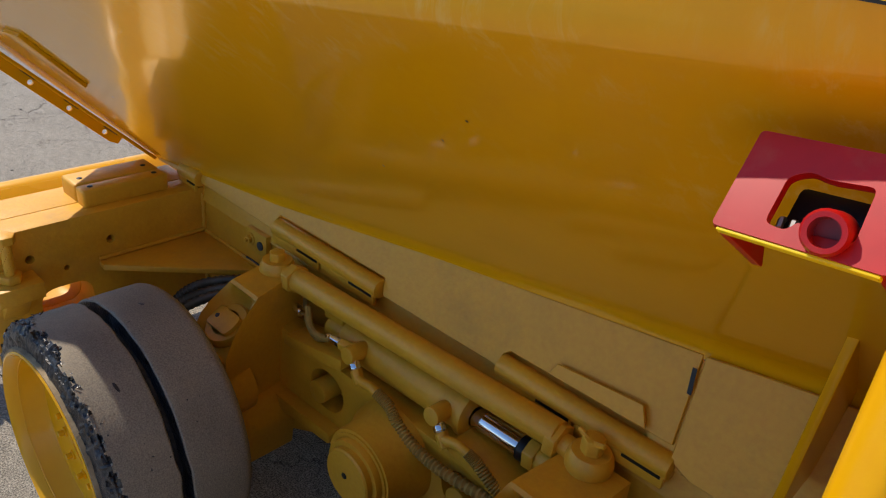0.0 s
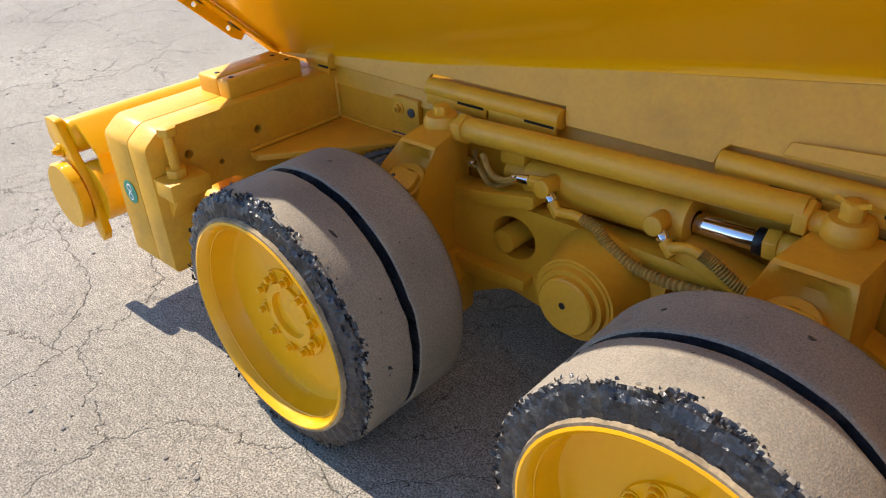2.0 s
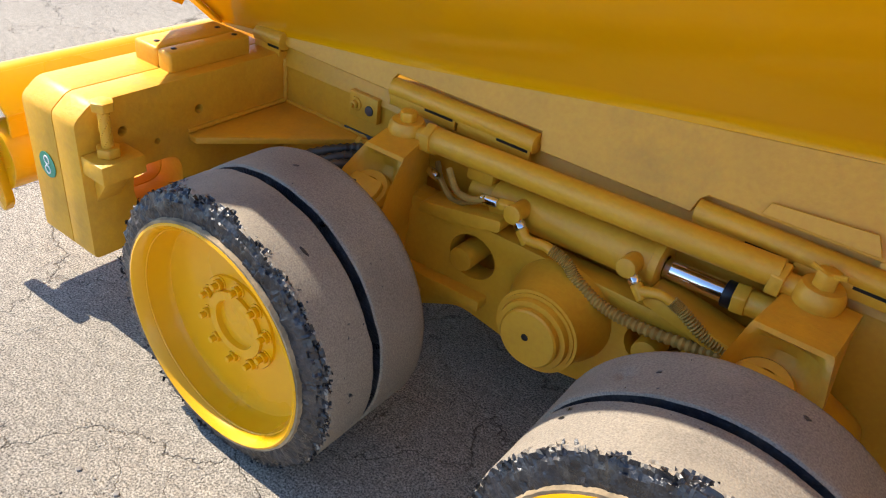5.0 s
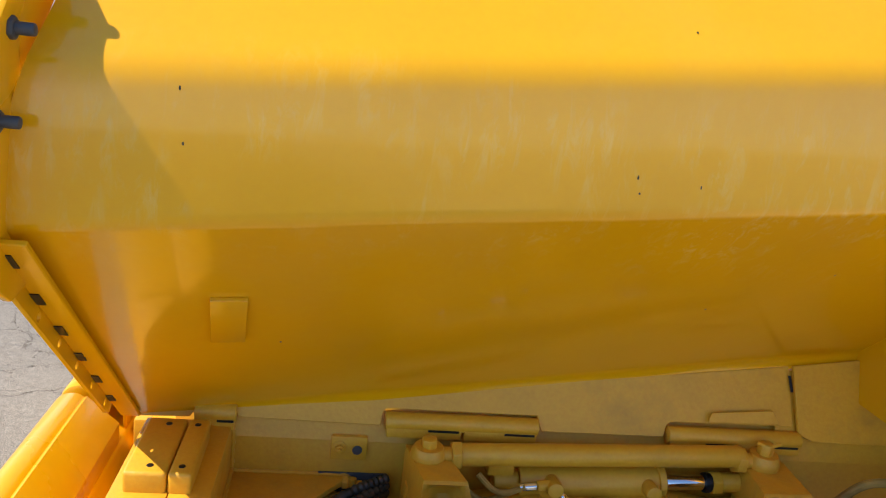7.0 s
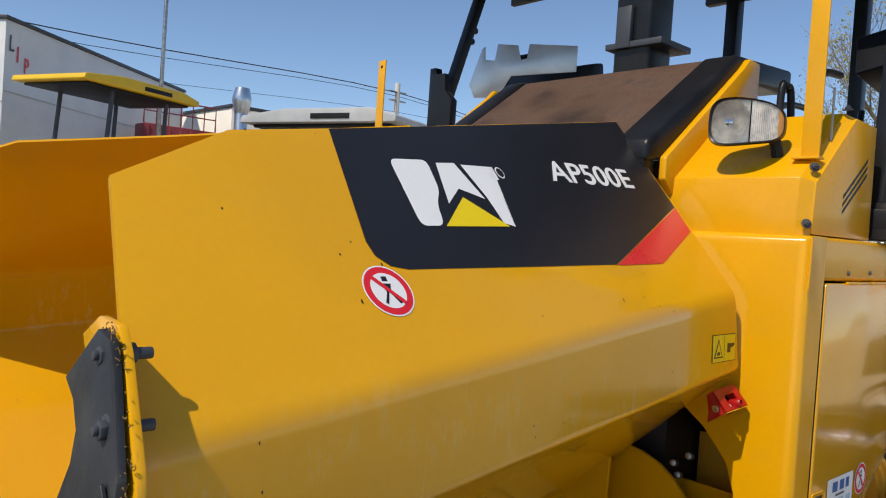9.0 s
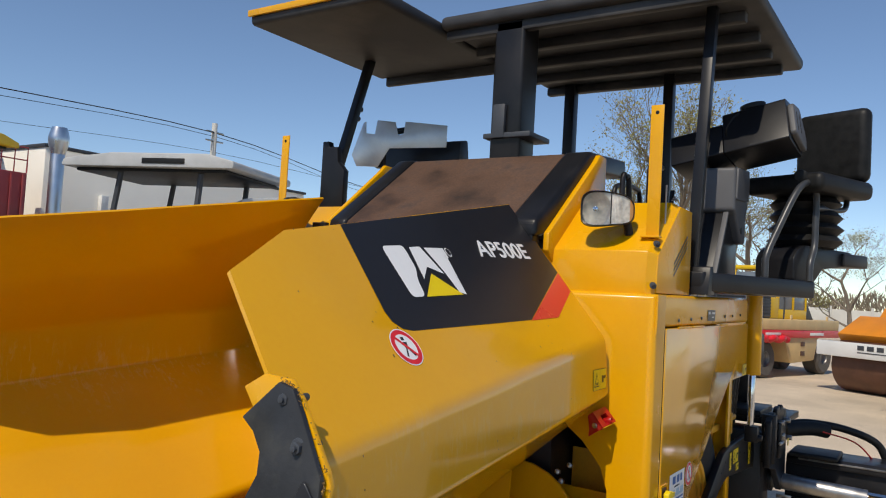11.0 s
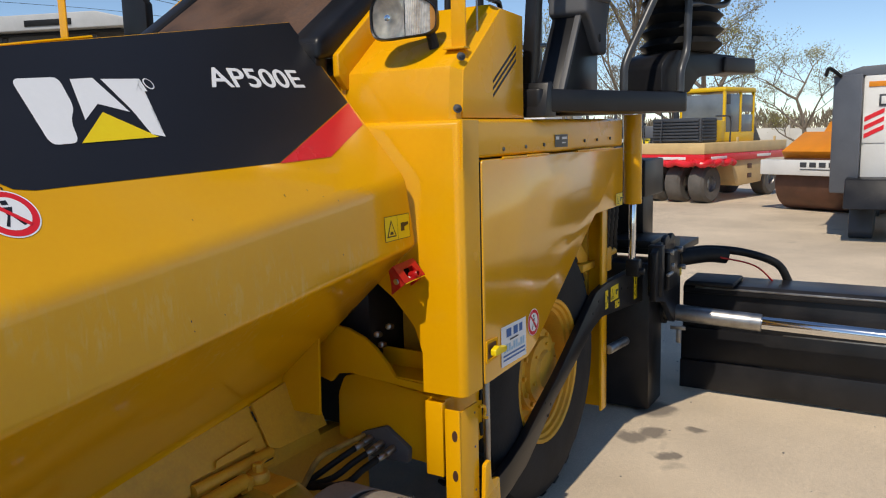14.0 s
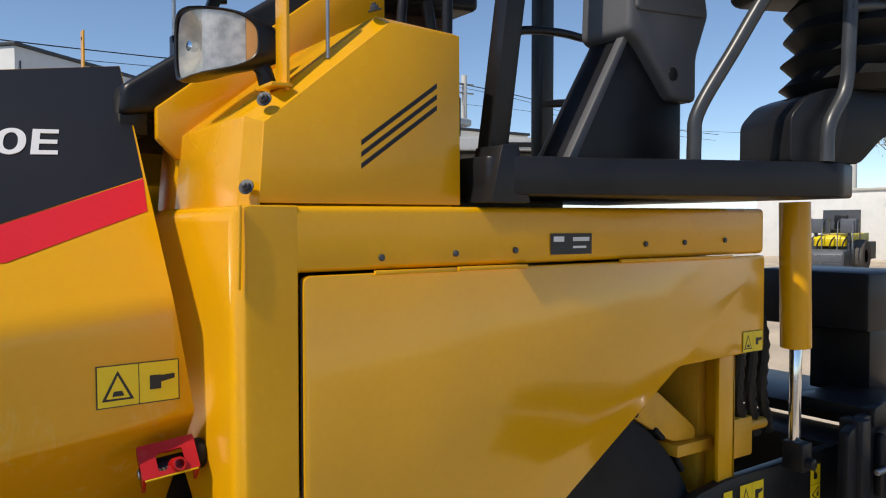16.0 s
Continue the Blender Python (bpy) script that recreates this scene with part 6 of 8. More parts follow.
# ---- rear wheel ----
def rear_wheel(m):
    p = Vector((0.99, 0.10, 0.655))
    t = lathe([(0.345, 0.02), (0.36, 0.0), (0.45, -0.012), (0.56, -0.01), (0.63, 0.02), (0.655, 0.07), (0.658, 0.2), (0.655, 0.33), (0.63, 0.38), (0.5, 0.41), (0.345, 0.4)], p, (0, 1, 0), 72)
    w = part("rear_wheel", t, TYRE_BLACK, paver, "large black rear tyre", turn=m)
    for k in range(26):
        a = k * math.tau / 26
        lug = prism([(-0.03, 0.03), (0.03, 0.03), (0.06, 0.37), (0.0, 0.37)], "z", 0.0, 0.018, 0.004, 1)
        mm = Matrix.Translation(p) @ Matrix.Rotation(-a, 4, "Y") @ Matrix.Translation((0, 0, 0.65))
        lug.transform(mm)
        part("tread_lug", lug, TYRE_BLACK, w, turn=m)
    rim = lathe([(0.36, 0.005), (0.352, -0.006), (0.338, 0.0), (0.334, 0.014), (0.318, 0.018), (0.314, 0.034), (0.298, 0.04), (0.29, 0.09), (0.28, 0.15), (0.215, 0.165), (0.21, 0.075), (0.20, 0.06), (0.165, 0.06), (0.16, 0.035), (0.10, 0.03), (0.09, 0.015), (0.0, 0.015)], p, (0, 1, 0), 56)
    part("rim", rim, FRAME_YELLOW, w, turn=m)
    for k in range(12):
        a = k * math.tau / 12
        q = p + Vector((0.184 * math.cos(a), 0.064, 0.178 * math.sin(a)))
        part("wheel_nut", cyl(q, q + Vector((0, -0.018, 0)), 0.013, 6, bev=0.001), FRAME_YELLOW, w, turn=m)
    for k in range(6):
        a = k * math.tau / 6 + 0.3
        q = p + Vector((0.13 * math.cos(a), 0.03, 0.13 * math.sin(a)))
        part("wheel_nut", cyl(q, q + Vector((0, -0.008, 0)), 0.008, 8, bev=0.001), FRAME_YELLOW, w, turn=m)


TYRE_BLACK = mat("black_tyre", (0.017, 0.017, 0.018), 0.75, vary=0.2, scale=6, bump=0.001, dirt=(0.05, 0.045, 0.04), dirt_amount=0.35, spec=0.25)
for m in (Matrix.Identity(4), MIRROR):
    rear_wheel(m)

# tow arm along the rear wheel
arm_pts = [(2.42, 0.985), (1.66, 0.975), (1.5, 0.955), (1.276, 0.824), (0.966, 0.646), (0.7, 0.52), (0.58, 0.455), (0.42, 0.405), (0.18, 0.36), (0.18, 0.235), (0.425, 0.276), (0.596, 0.328), (0.74, 0.411), (0.93, 0.53), (1.227, 0.66), (1.45, 0.765), (1.6, 0.80), (2.42, 0.735)]
arm = part("tow_arm", prism(rounded(arm_pts, 0.03, 4), "y", 0.045, 0.083, 0.004), BLACK, paver, "black steel tow arm")
for x, z, w, h in ((1.665, 0.885, 0.05, 0.11), (1.80, 0.90, 0.14, 0.09), (1.85, 0.825, 0.08, 0.045)):
    yellow_label(arm, lambda a, c, o, x=x, z=z: Vector((x + a, 0.045 - o, z + c)), w, h)
yellow_label(arm, lambda a, c, o: Vector((2.2 - c, 0.045 - o, 0.86 + a)), 0.15, 0.07)
for x, z in ((1.54, 0.9), (1.45, 0.85), (1.93, 0.9), (2.05, 0.88), (0.838, 0.482), (0.808, 0.555), (0.87, 0.53)):
    part("bolt", cyl((x, 0.046, z), (x, 0.043, z), 0.008, 10), HOSE, arm)
lift = part("lift_cylinder", cyl((1.985, 0.0, 1.40), (1.965, 0.0, 1.91), 0.052, 32), YELLOW, paver)
part("piston_rod", cyl((1.985, 0.0, 1.05), (1.985, 0.0, 1.41), 0.021, 20), CHROME, lift)
part("clevis", box((1.955, -0.05, 0.97), (2.015, 0.03, 1.07), 0.006, bm=cyl((1.985, -0.075, 1.0), (1.985, 0.03, 1.0), 0.02, 16)), BLACK, lift)
rearpost = part("rear_post", box((1.635, 0.06, 0.24), (1.72, 0.075, 1.40), 0.002, bm=box((1.71, 0.06, 0.24), (1.722, 0.2, 1.40), 0.002)), YELLOW, paver)
part("rear_web", box((1.66, 0.16, 0.9), (1.70, 0.9, 1.86), 0.003), FRAME_YELLOW, rearpost)
part("axle_arm", prism(rounded([(1.30, 1.30), (1.42, 1.29), (1.62, 1.14), (1.62, 1.10), (1.5, 1.11), (1.3, 1.22)], 0.02, 3), "y", 0.14, 0.30, 0.004), FRAME_YELLOW, rearpost)
part("cross_shelf", box((1.5, 0.12, 1.06), (1.69, 0.5, 1.10), 0.003, bm=box((1.45, 0.12, 0.88), (1.69, 0.5, 0.90), 0.003)), FRAME_YELLOW, rearpost)
part("stub_pipe", cyl((1.72, 0.05, 0.58), (2.02, 0.045, 0.562), 0.027, 20), STEEL, rearpost, "worn steel stub pipe")
for k in range(3):
    part("spiral_hose", tube([(1.74 + 0.06 * k, 0.12, 1.62), (1.77 + 0.07 * k, 0.08, 1.45), (1.78 + 0.07 * k, 0.09, 1.25), (1.85 + 0.08 * k, 0.12, 1.08)], 0.018, 10, per=9, rings=0.005), HOSE, rearpost, "black spiral-wrapped hydraulic hose")
part("rear_block", box((1.74, 0.08, 1.02), (1.86, 0.22, 1.16), 0.01, bm=cyl((1.74, 0.1, 1.12), (1.95, 0.1, 1.12), 0.02, 16)), FRAME_YELLOW, rearpost)

# ---- screed ----
screed = part("screed_body", box((2.36, 0.0, 0.02), (2.66, 2.5, 0.98), 0.008), BLACK, paver, "black painted screed")
part("side_plate", prism(rounded([(2.18, 0.78), (2.18, 1.08), (2.30, 1.13), (2.74, 1.12), (2.78, 0.9), (2.78, 0.6), (2.64, 0.55), (2.4, 0.74)], 0.02, 3), "y", -0.09, -0.05, 0.005), BLACK, screed)
part("end_plate", box((2.24, -0.11, 0.80), (2.30, -0.02, 1.12), 0.006), BLACK, screed)
part("end_plate", box((2.36, -0.125, 0.82), (2.56, -0.09, 1.06), 0.012, 3), BLACK, screed)
part("eye_plate", prism(rounded([(2.34, 1.08), (2.34, 1.15), (2.42, 1.17), (2.46, 1.13), (2.52, 1.17), (2.58, 1.14), (2.58, 1.06)], 0.02, 4), "y", -0.10, -0.07, 0.004), BLACK, screed)
part("handle_stub", cyl((2.30, -0.13, 0.93), (2.40, -0.13, 0.93), 0.012, 12), STEEL, screed)
for x, z in ((2.39, 1.06), (2.62, 1.05), (2.42, 0.97), (2.70, 0.92)):
    part("bolt", cyl((x, -0.09, z), (x, -0.14, z), 0.018, 14), STEEL, screed)
yellow_label(screed, lambda a, c, o: Vector((2.62 + a, -0.126 - o, 0.90 + c)), 0.05, 0.05)
yellow_label(screed, lambda a, c, o: Vector((2.80 + a, -0.06 - o, 0.92 + c)), 0.04, 0.05)
part("screed_deck", box((2.62, -0.10, 1.0), (3.25, 2.5, 1.05), 0.006), BLACK, screed)
part("step_plate", box((2.55, 0.05, 1.05), (3.0, 0.35, 1.10), 0.006), BLACK, screed)
part("control_tower", box((2.95, 0.22, 1.06), (3.2, 0.5, 1.40), 0.008, bm=box((2.85, 0.18, 1.36), (3.32, 0.7, 1.62), 0.015)), BLACK, screed)
part("tower_channel", box((3.2, 0.24, 1.06), (3.24, 0.42, 1.36), 0.004), BLACK, screed)
ext = part("screed_extension", box((2.98, -2.3, 0.20), (3.30, -0.06, 0.70), 0.01), BLACK, paver, "black extended screed wing")
part("top_rail", prism([(2.94, 0.70), (2.94, 0.74), (2.97, 0.765), (3.32, 0.765), (3.32, 0.70)], "y", -2.3, -0.07, 0.006), BLACK, ext)
part("wear_edge", box((2.935, -2.3, 0.735), (2.95, -0.15, 0.748), 0.003), STEEL, ext)
part("lower_board", box((2.93, -2.3, 0.02), (2.975, -0.06, 0.22), 0.004, bm=box((2.955, -2.3, 0.22), (2.985, -0.06, 0.45), 0.003)), BLACK, ext)
part("wear_edge", box((2.965, -2.3, 0.445), (2.98, -0.72, 0.456), 0.002), STEEL, ext)
tube_ob = part("slide_tube", cyl((2.70, -0.0, 0.61), (2.72, -0.62, 0.585), 0.056, 36), STEEL, paver, "bright polished steel slide tube")
part("inner_tube", cyl((2.72, -0.60, 0.586), (2.76, -2.3, 0.545), 0.044, 32), CHROME, tube_ob)
part("tube_socket", lathe([(0.06, 0.0), (0.085, 0.0), (0.085, 0.05), (0.06, 0.05)], (2.70, -0.02, 0.61), (0, 1, 0), 28), BLACK, tube_ob)
part("t_bracket", box((2.69, -0.12, 0.40), (2.70, -0.09, 0.50), 0.002, bm=box((2.69, -0.15, 0.49), (2.70, -0.05, 0.515), 0.002)), STEEL, tube_ob)
loop = part("sleeved_hose", tube([(2.85, -0.05, 0.98), (3.0, -0.2, 1.0), (3.15, -0.42, 0.97), (3.3, -0.62, 0.88), (3.35, -0.70, 0.74)], 0.028, 12), HOSE, ext, "black sleeved hose bundle")
part("red_cable", tube([(3.0, -0.3, 0.95), (3.15, -0.5, 0.88), (3.28, -0.62, 0.74)], 0.006, 8), RED, ext)
part("hose_sleeve", tube([(2.85, -0.06, 0.95), (3.0, -0.22, 0.965), (3.08, -0.32, 0.95)], 0.055, 14), HOSE, ext)
part("rubber_pad", box((2.85, -0.42, 0.765), (3.2, -0.1, 0.80), 0.015, 3), HOSE, ext)

# ---- operator's deck, swung out ----
deck = part("operator_deck", prism(rounded([(0.585, -0.035), (1.50, -0.415), (1.62, -0.38), (1.66, 0.6), (0.585, 0.6)], 0.02, 4), "z", 1.905, 2.0, 0.008), BLACK, paver, "black swing-out operator deck")
part("deck_front", prism([(0.575, 1.885), (0.61, 2.025), (0.66, 2.03), (0.70, 1.885)], "y", -0.06, 0.05, 0.004), BLACK, deck)
ped = part("console_pedestal", prism([(0.86, 2.0), (1.08, 2.36), (1.33, 2.20), (1.33, 2.0)], "y", -0.02, 0.12, 0.015, 3), BLACK, deck)
part("pedestal_edge", prism([(0.855, 2.0), (1.075, 2.37), (1.092, 2.36), (0.885, 2.0)], "y", -0.028, 0.0, 0.003), GREY_PLASTIC, ped)
cover = part("console_cover", prism(rounded([(1.05, 2.36), (1.06, 2.60), (1.36, 2.62), (1.40, 2.45), (1.345, 2.32), (1.345, 2.19), (1.24, 2.19), (1.10, 2.34)], 0.02, 4), "y", -0.06, 0.13, 0.018, 3), GREY_PLASTIC, deck, "grey plastic console cover")
part("cover_step", prism(rounded([(1.07, 2.42), (1.37, 2.44), (1.36, 2.62), (1.09, 2.60)], 0.02, 3), "y", -0.07, 0.14, 0.012, 3), GREY_PLASTIC, cover)
part("cover_hole", cyl((1.235, -0.055, 2.262), (1.235, -0.063, 2.262), 0.02, 20), HOSE, cover)
CON = Matrix.Translation((1.07, -0.03, 2.69)) @ Matrix.Rotation(radians(-12), 4, "X")
con = part("control_console", prism(rounded([(0.0, 0.0), (0.13, 0.25), (0.40, 0.27), (0.46, 0.06), (0.36, -0.05)], 0.015, 3), "y", -0.30, 0.04, 0.01, 3), BLACK, deck, turn=CON)
part("console_tray", prism(rounded([(0.0, 0.0), (0.10, 0.19), (0.36, 0.20), (0.40, 0.02), (0.30, -0.04)], 0.015, 3), "y", 0.045, 0.34, 0.01, 3), BLACK, deck, turn=CON)
part("console_end", prism(rounded([(0.06, 0.03), (0.15, 0.22), (0.38, 0.24), (0.43, 0.06), (0.34, -0.03)], 0.03, 4), "y", -0.335, -0.30, 0.012, 3), GREY_PLASTIC, con, "grey plastic end cap with slots", turn=CON)
for k in range(2):
    part("panel_slot", prism([(0.13 + 0.10 * k, 0.06), (0.145 + 0.10 * k, 0.06), (0.205 + 0.10 * k, 0.18), (0.19 + 0.10 * k, 0.18)], "y", -0.3375, -0.334, 0.0), HOSE, con, turn=CON)
part("console_strap", tube([(0.03, 0.02, 0.1), (0.0, 0.0, 0.14), (0.02, -0.04, 0.19), (0.08, -0.06, 0.22)], 0.006, 8), HOSE, con, turn=CON)
part("console_dial", cyl((0.2, -0.12, 0.25), (0.2, -0.12, 0.28), 0.07, 28), HOSE, con, turn=CON)
SEAT = Matrix.Translation((1.42, -0.31, 0)) @ Matrix.Rotation(radians(-22.5), 4, "Z")
seat_base = part("seat_base", prism(rounded([(0.0, 2.0), (0.0, 2.13), (0.05, 2.185), (0.12, 2.21), (0.62, 2.20), (0.62, 2.12), (0.30, 2.08), (0.22, 2.0)], 0.02, 3), "y", 0.0, 0.24, 0.02, 3), BLACK, deck, "rust-stained black seat base", turn=SEAT)
part("seat_arm", box((0.5, -0.02, 2.11), (0.78, 0.2, 2.19), 0.012, 3), BLACK, deck, turn=SEAT)
prof = []
for k in range(4):
    prof += [(0.165 + 0.006 * (k % 2), 0.075 * k), (0.212 - 0.004 * k, 0.075 * k + 0.038)]
bellows = lathe([(0.0, 0.0), *prof, (0.165, 0.30), (0.0, 0.30)], (0.31, 0.12, 2.205), (0, 0, 1), 36)
for v in bellows.verts:
    v.co += Vector((noise.noise(v.co * 9), noise.noise(v.co * 8 + Vector((5, 0, 0))), 0.6 * noise.noise(v.co * 7))) * 0.014
part("bellows", bellows, HOSE, deck, "creased black rubber seat bellows", turn=SEAT)
part("seat_cushion", box((0.02, -0.14, 2.51), (0.60, 0.36, 2.62), 0.04, 4), HOSE, deck, turn=SEAT)
part("backrest", box((0.52, -0.12, 2.62), (0.62, 0.34, 3.08), 0.05, 4), HOSE, deck, turn=SEAT)
part("armrest", cyl((1.42, -0.33, 2.60), (1.85, -0.33, 2.62), 0.035, 16), HOSE, deck)
part("grab_rail", tube([(1.13, -0.215, 1.93), (1.13, -0.215, 2.05), (1.14, -0.22, 2.13), (1.22, -0.26, 2.28), (1.34, -0.33, 2.50), (1.45, -0.38, 2.56), (1.54, -0.40, 2.50), (1.545, -0.40, 2.32), (1.53, -0.40, 2.20), (1.47, -0.39, 2.10), (1.46, -0.39, 2.0)], 0.019, 14, per=8), RAIL_GREY, deck, "worn dark grey tubular handrail")
part("grab_rail", tube([(1.54, -0.40, 2.42), (1.6, -0.42, 2.43), (1.8, -0.50, 2.44), (1.88, -0.52, 2.48), (1.89, -0.52, 2.58)], 0.017, 12, per=8), RAIL_GREY, deck)
part("rail_foot", box((1.09, -0.225, 1.92), (1.115, -0.19, 1.97), 0.004, bm=box((1.10, -0.245, 1.915), (1.18, -0.20, 1.925), 0.003)), BLACK, deck)
part("deck_cable", tube([(1.66, -0.44, 2.40), (1.75, -0.45, 2.38), (1.82, -0.46, 2.39), (1.86, -0.46, 2.36)], 0.006, 8), HOSE, deck)
for pts, r in (([(0.70, 0.3, 2.0), (0.70, 0.3, 2.5), (0.74, 0.3, 2.56), (0.9, 0.3, 2.58)], 0.016), ([(1.2, 0.7, 2.0), (1.22, 0.7, 2.45), (1.3, 0.7, 2.55), (1.6, 0.7, 2.57), (1.7, 0.7, 2.5), (1.7, 0.7, 2.0)], 0.016), ([(1.25, 0.5, 2.25), (1.9, 0.5, 2.33)], 0.014), ([(1.45, 0.45, 2.0), (1.52, 0.45, 2.2), (1.6, 0.45, 2.55)], 0.016), ([(0.62, 0.42, 1.95), (0.62, 0.42, 2.45), (0.66, 0.42, 2.5), (0.72, 0.42, 2.45), (0.74, 0.42, 2.0)], 0.015)):
    part("guard_rail", tube(pts, r, 12), BLACK, deck)
part("pillar", prism([(0.63, 2.0), (0.69, 2.0), (0.90, 3.45), (0.84, 3.45)], "y", 0.02, 0.075, 0.004), BLACK, paver)
part("pillar", prism([(0.57, 2.60), (0.63, 2.60), (0.915, 3.45), (0.855, 3.45)], "y", 2.40, 2.455, 0.004), BLACK, paver)
for z in (2.98, 3.05):
    part("pillar_lug", cyl((0.74 + 0.33 * (z - 2.98), 2.43, z), (0.79 + 0.33 * (z - 2.98), 2.43, z + 0.01), 0.02, 12), BLACK, paver)
part("pillar_plate", prism([(2.30, 2.3), (2.30, 2.58), (2.36, 2.64), (2.37, 2.74), (2.44, 2.74), (2.45, 2.78), (2.50, 2.78), (2.50, 2.3)], "x", 0.52, 0.57, 0.004), BLACK, paver)
part("pillar", box((2.0, 0.60, 2.0), (2.07, 0.67, 3.45), 0.004), BLACK, paver)
part("pillar", box((2.0, 1.35, 2.0), (2.08, 1.43, 3.45), 0.004), BLACK, paver)
part("gas_strut", tube([(0.78, 0.42, 2.0), (0.70, 0.42, 2.5)], 0.012, 10, False, bm=box((0.74, 0.40, 2.1), (0.82, 0.46, 2.22), 0.004)), BLACK, paver)
stack = part("exhaust_duct", box((0.60, 1.05, 2.6), (0.80, 1.25, 3.5), 0.02, 3), BLACK, paver, "black sheet-metal exhaust stack")
part("stack_bracket", box((0.57, 1.14, 2.74), (0.60, 1.22, 2.94), 0.006, bm=box((0.575, 0.97, 2.74), (0.84, 1.28, 2.77), 0.004)), DARK_GREY, stack)
dash = part("dashboard", prism(rounded([(0.0, 0.0), (0.02, 0.2), (0.12, 0.22), (0.16, 0.0)], 0.02, 3), "y", 0.0, 0.72, 0.01), BLACK, paver, turn=Matrix.Translation((1.36, 1.95, 2.72)))
PANEL = Matrix.Translation((1.30, 2.02, 0)) @ Matrix.Rotation(radians(26), 4, "Z")
part("dash_panel", prism([(0.0, 2.86), (0.0, 3.02), (0.31, 3.04), (0.32, 2.95), (0.36, 2.935), (0.385, 3.035), (0.52, 3.045), (0.535, 2.94), (0.60, 2.945), (0.605, 3.03), (0.625, 3.02), (0.70, 2.78), (0.66, 2.70), (0.50, 2.70), (0.42, 2.84)], "x", 0.0, 0.01, 0.001), ALU, dash, "bent bare aluminium panel", turn=PANEL)
part("wheel_column", box((0.02, 0.46, 2.70), (0.10, 0.53, 3.03), 0.006, turn=PANEL), HOSE, dash)
part("steering_wheel", tube([(1.34 + 0.15 * math.sin(a), 2.44 + 0.17 * math.cos(a), 3.02 + 0.05 * math.sin(a)) for a in [k * math.tau / 24 for k in range(25)]], 0.014, 10, False), HOSE, dash)
part("wheel_spoke", tube([(1.34, 2.28, 3.02), (1.34, 2.44, 2.97), (1.34, 2.60, 3.02)], 0.012, 8), HOSE, dash)
roof = part("canopy_roof", box((-0.05, 1.62, 3.42), (1.30, 2.66, 3.50), 0.03, 3), CANOPY, paver, "dark weathered canopy roof")
part("roof_panel", box((0.55, -0.2, 3.44), (2.25, 1.62, 3.52), 0.03, 3), CANOPY, roof)
for k in range(5):
    part("roof_rib", box((0.6 + k * 0.36, -0.1, 3.38), (0.66 + k * 0.36, 1.6, 3.44), 0.01), CANOPY, roof)
part("roof_rib", box((1.28, 1.6, 3.36), (1.32, 2.6, 3.44), 0.01), CANOPY, roof)
part("roof_edge", box((-0.07, 1.62, 3.47), (-0.05, 2.66, 3.51), 0.004), YELLOW, roof)


# ---- far machines ----
def placed(origin, way):
    """Local axes for a thing that stands turned: x along way, y to its left."""
    d = Vector((way[0], way[1], 0)).normalized()
    return Matrix(((d.x, -d.y, 0, origin[0]), (d.y, d.x, 0, origin[1]), (0, 0, 1, 0), (0, 0, 0, 1)))


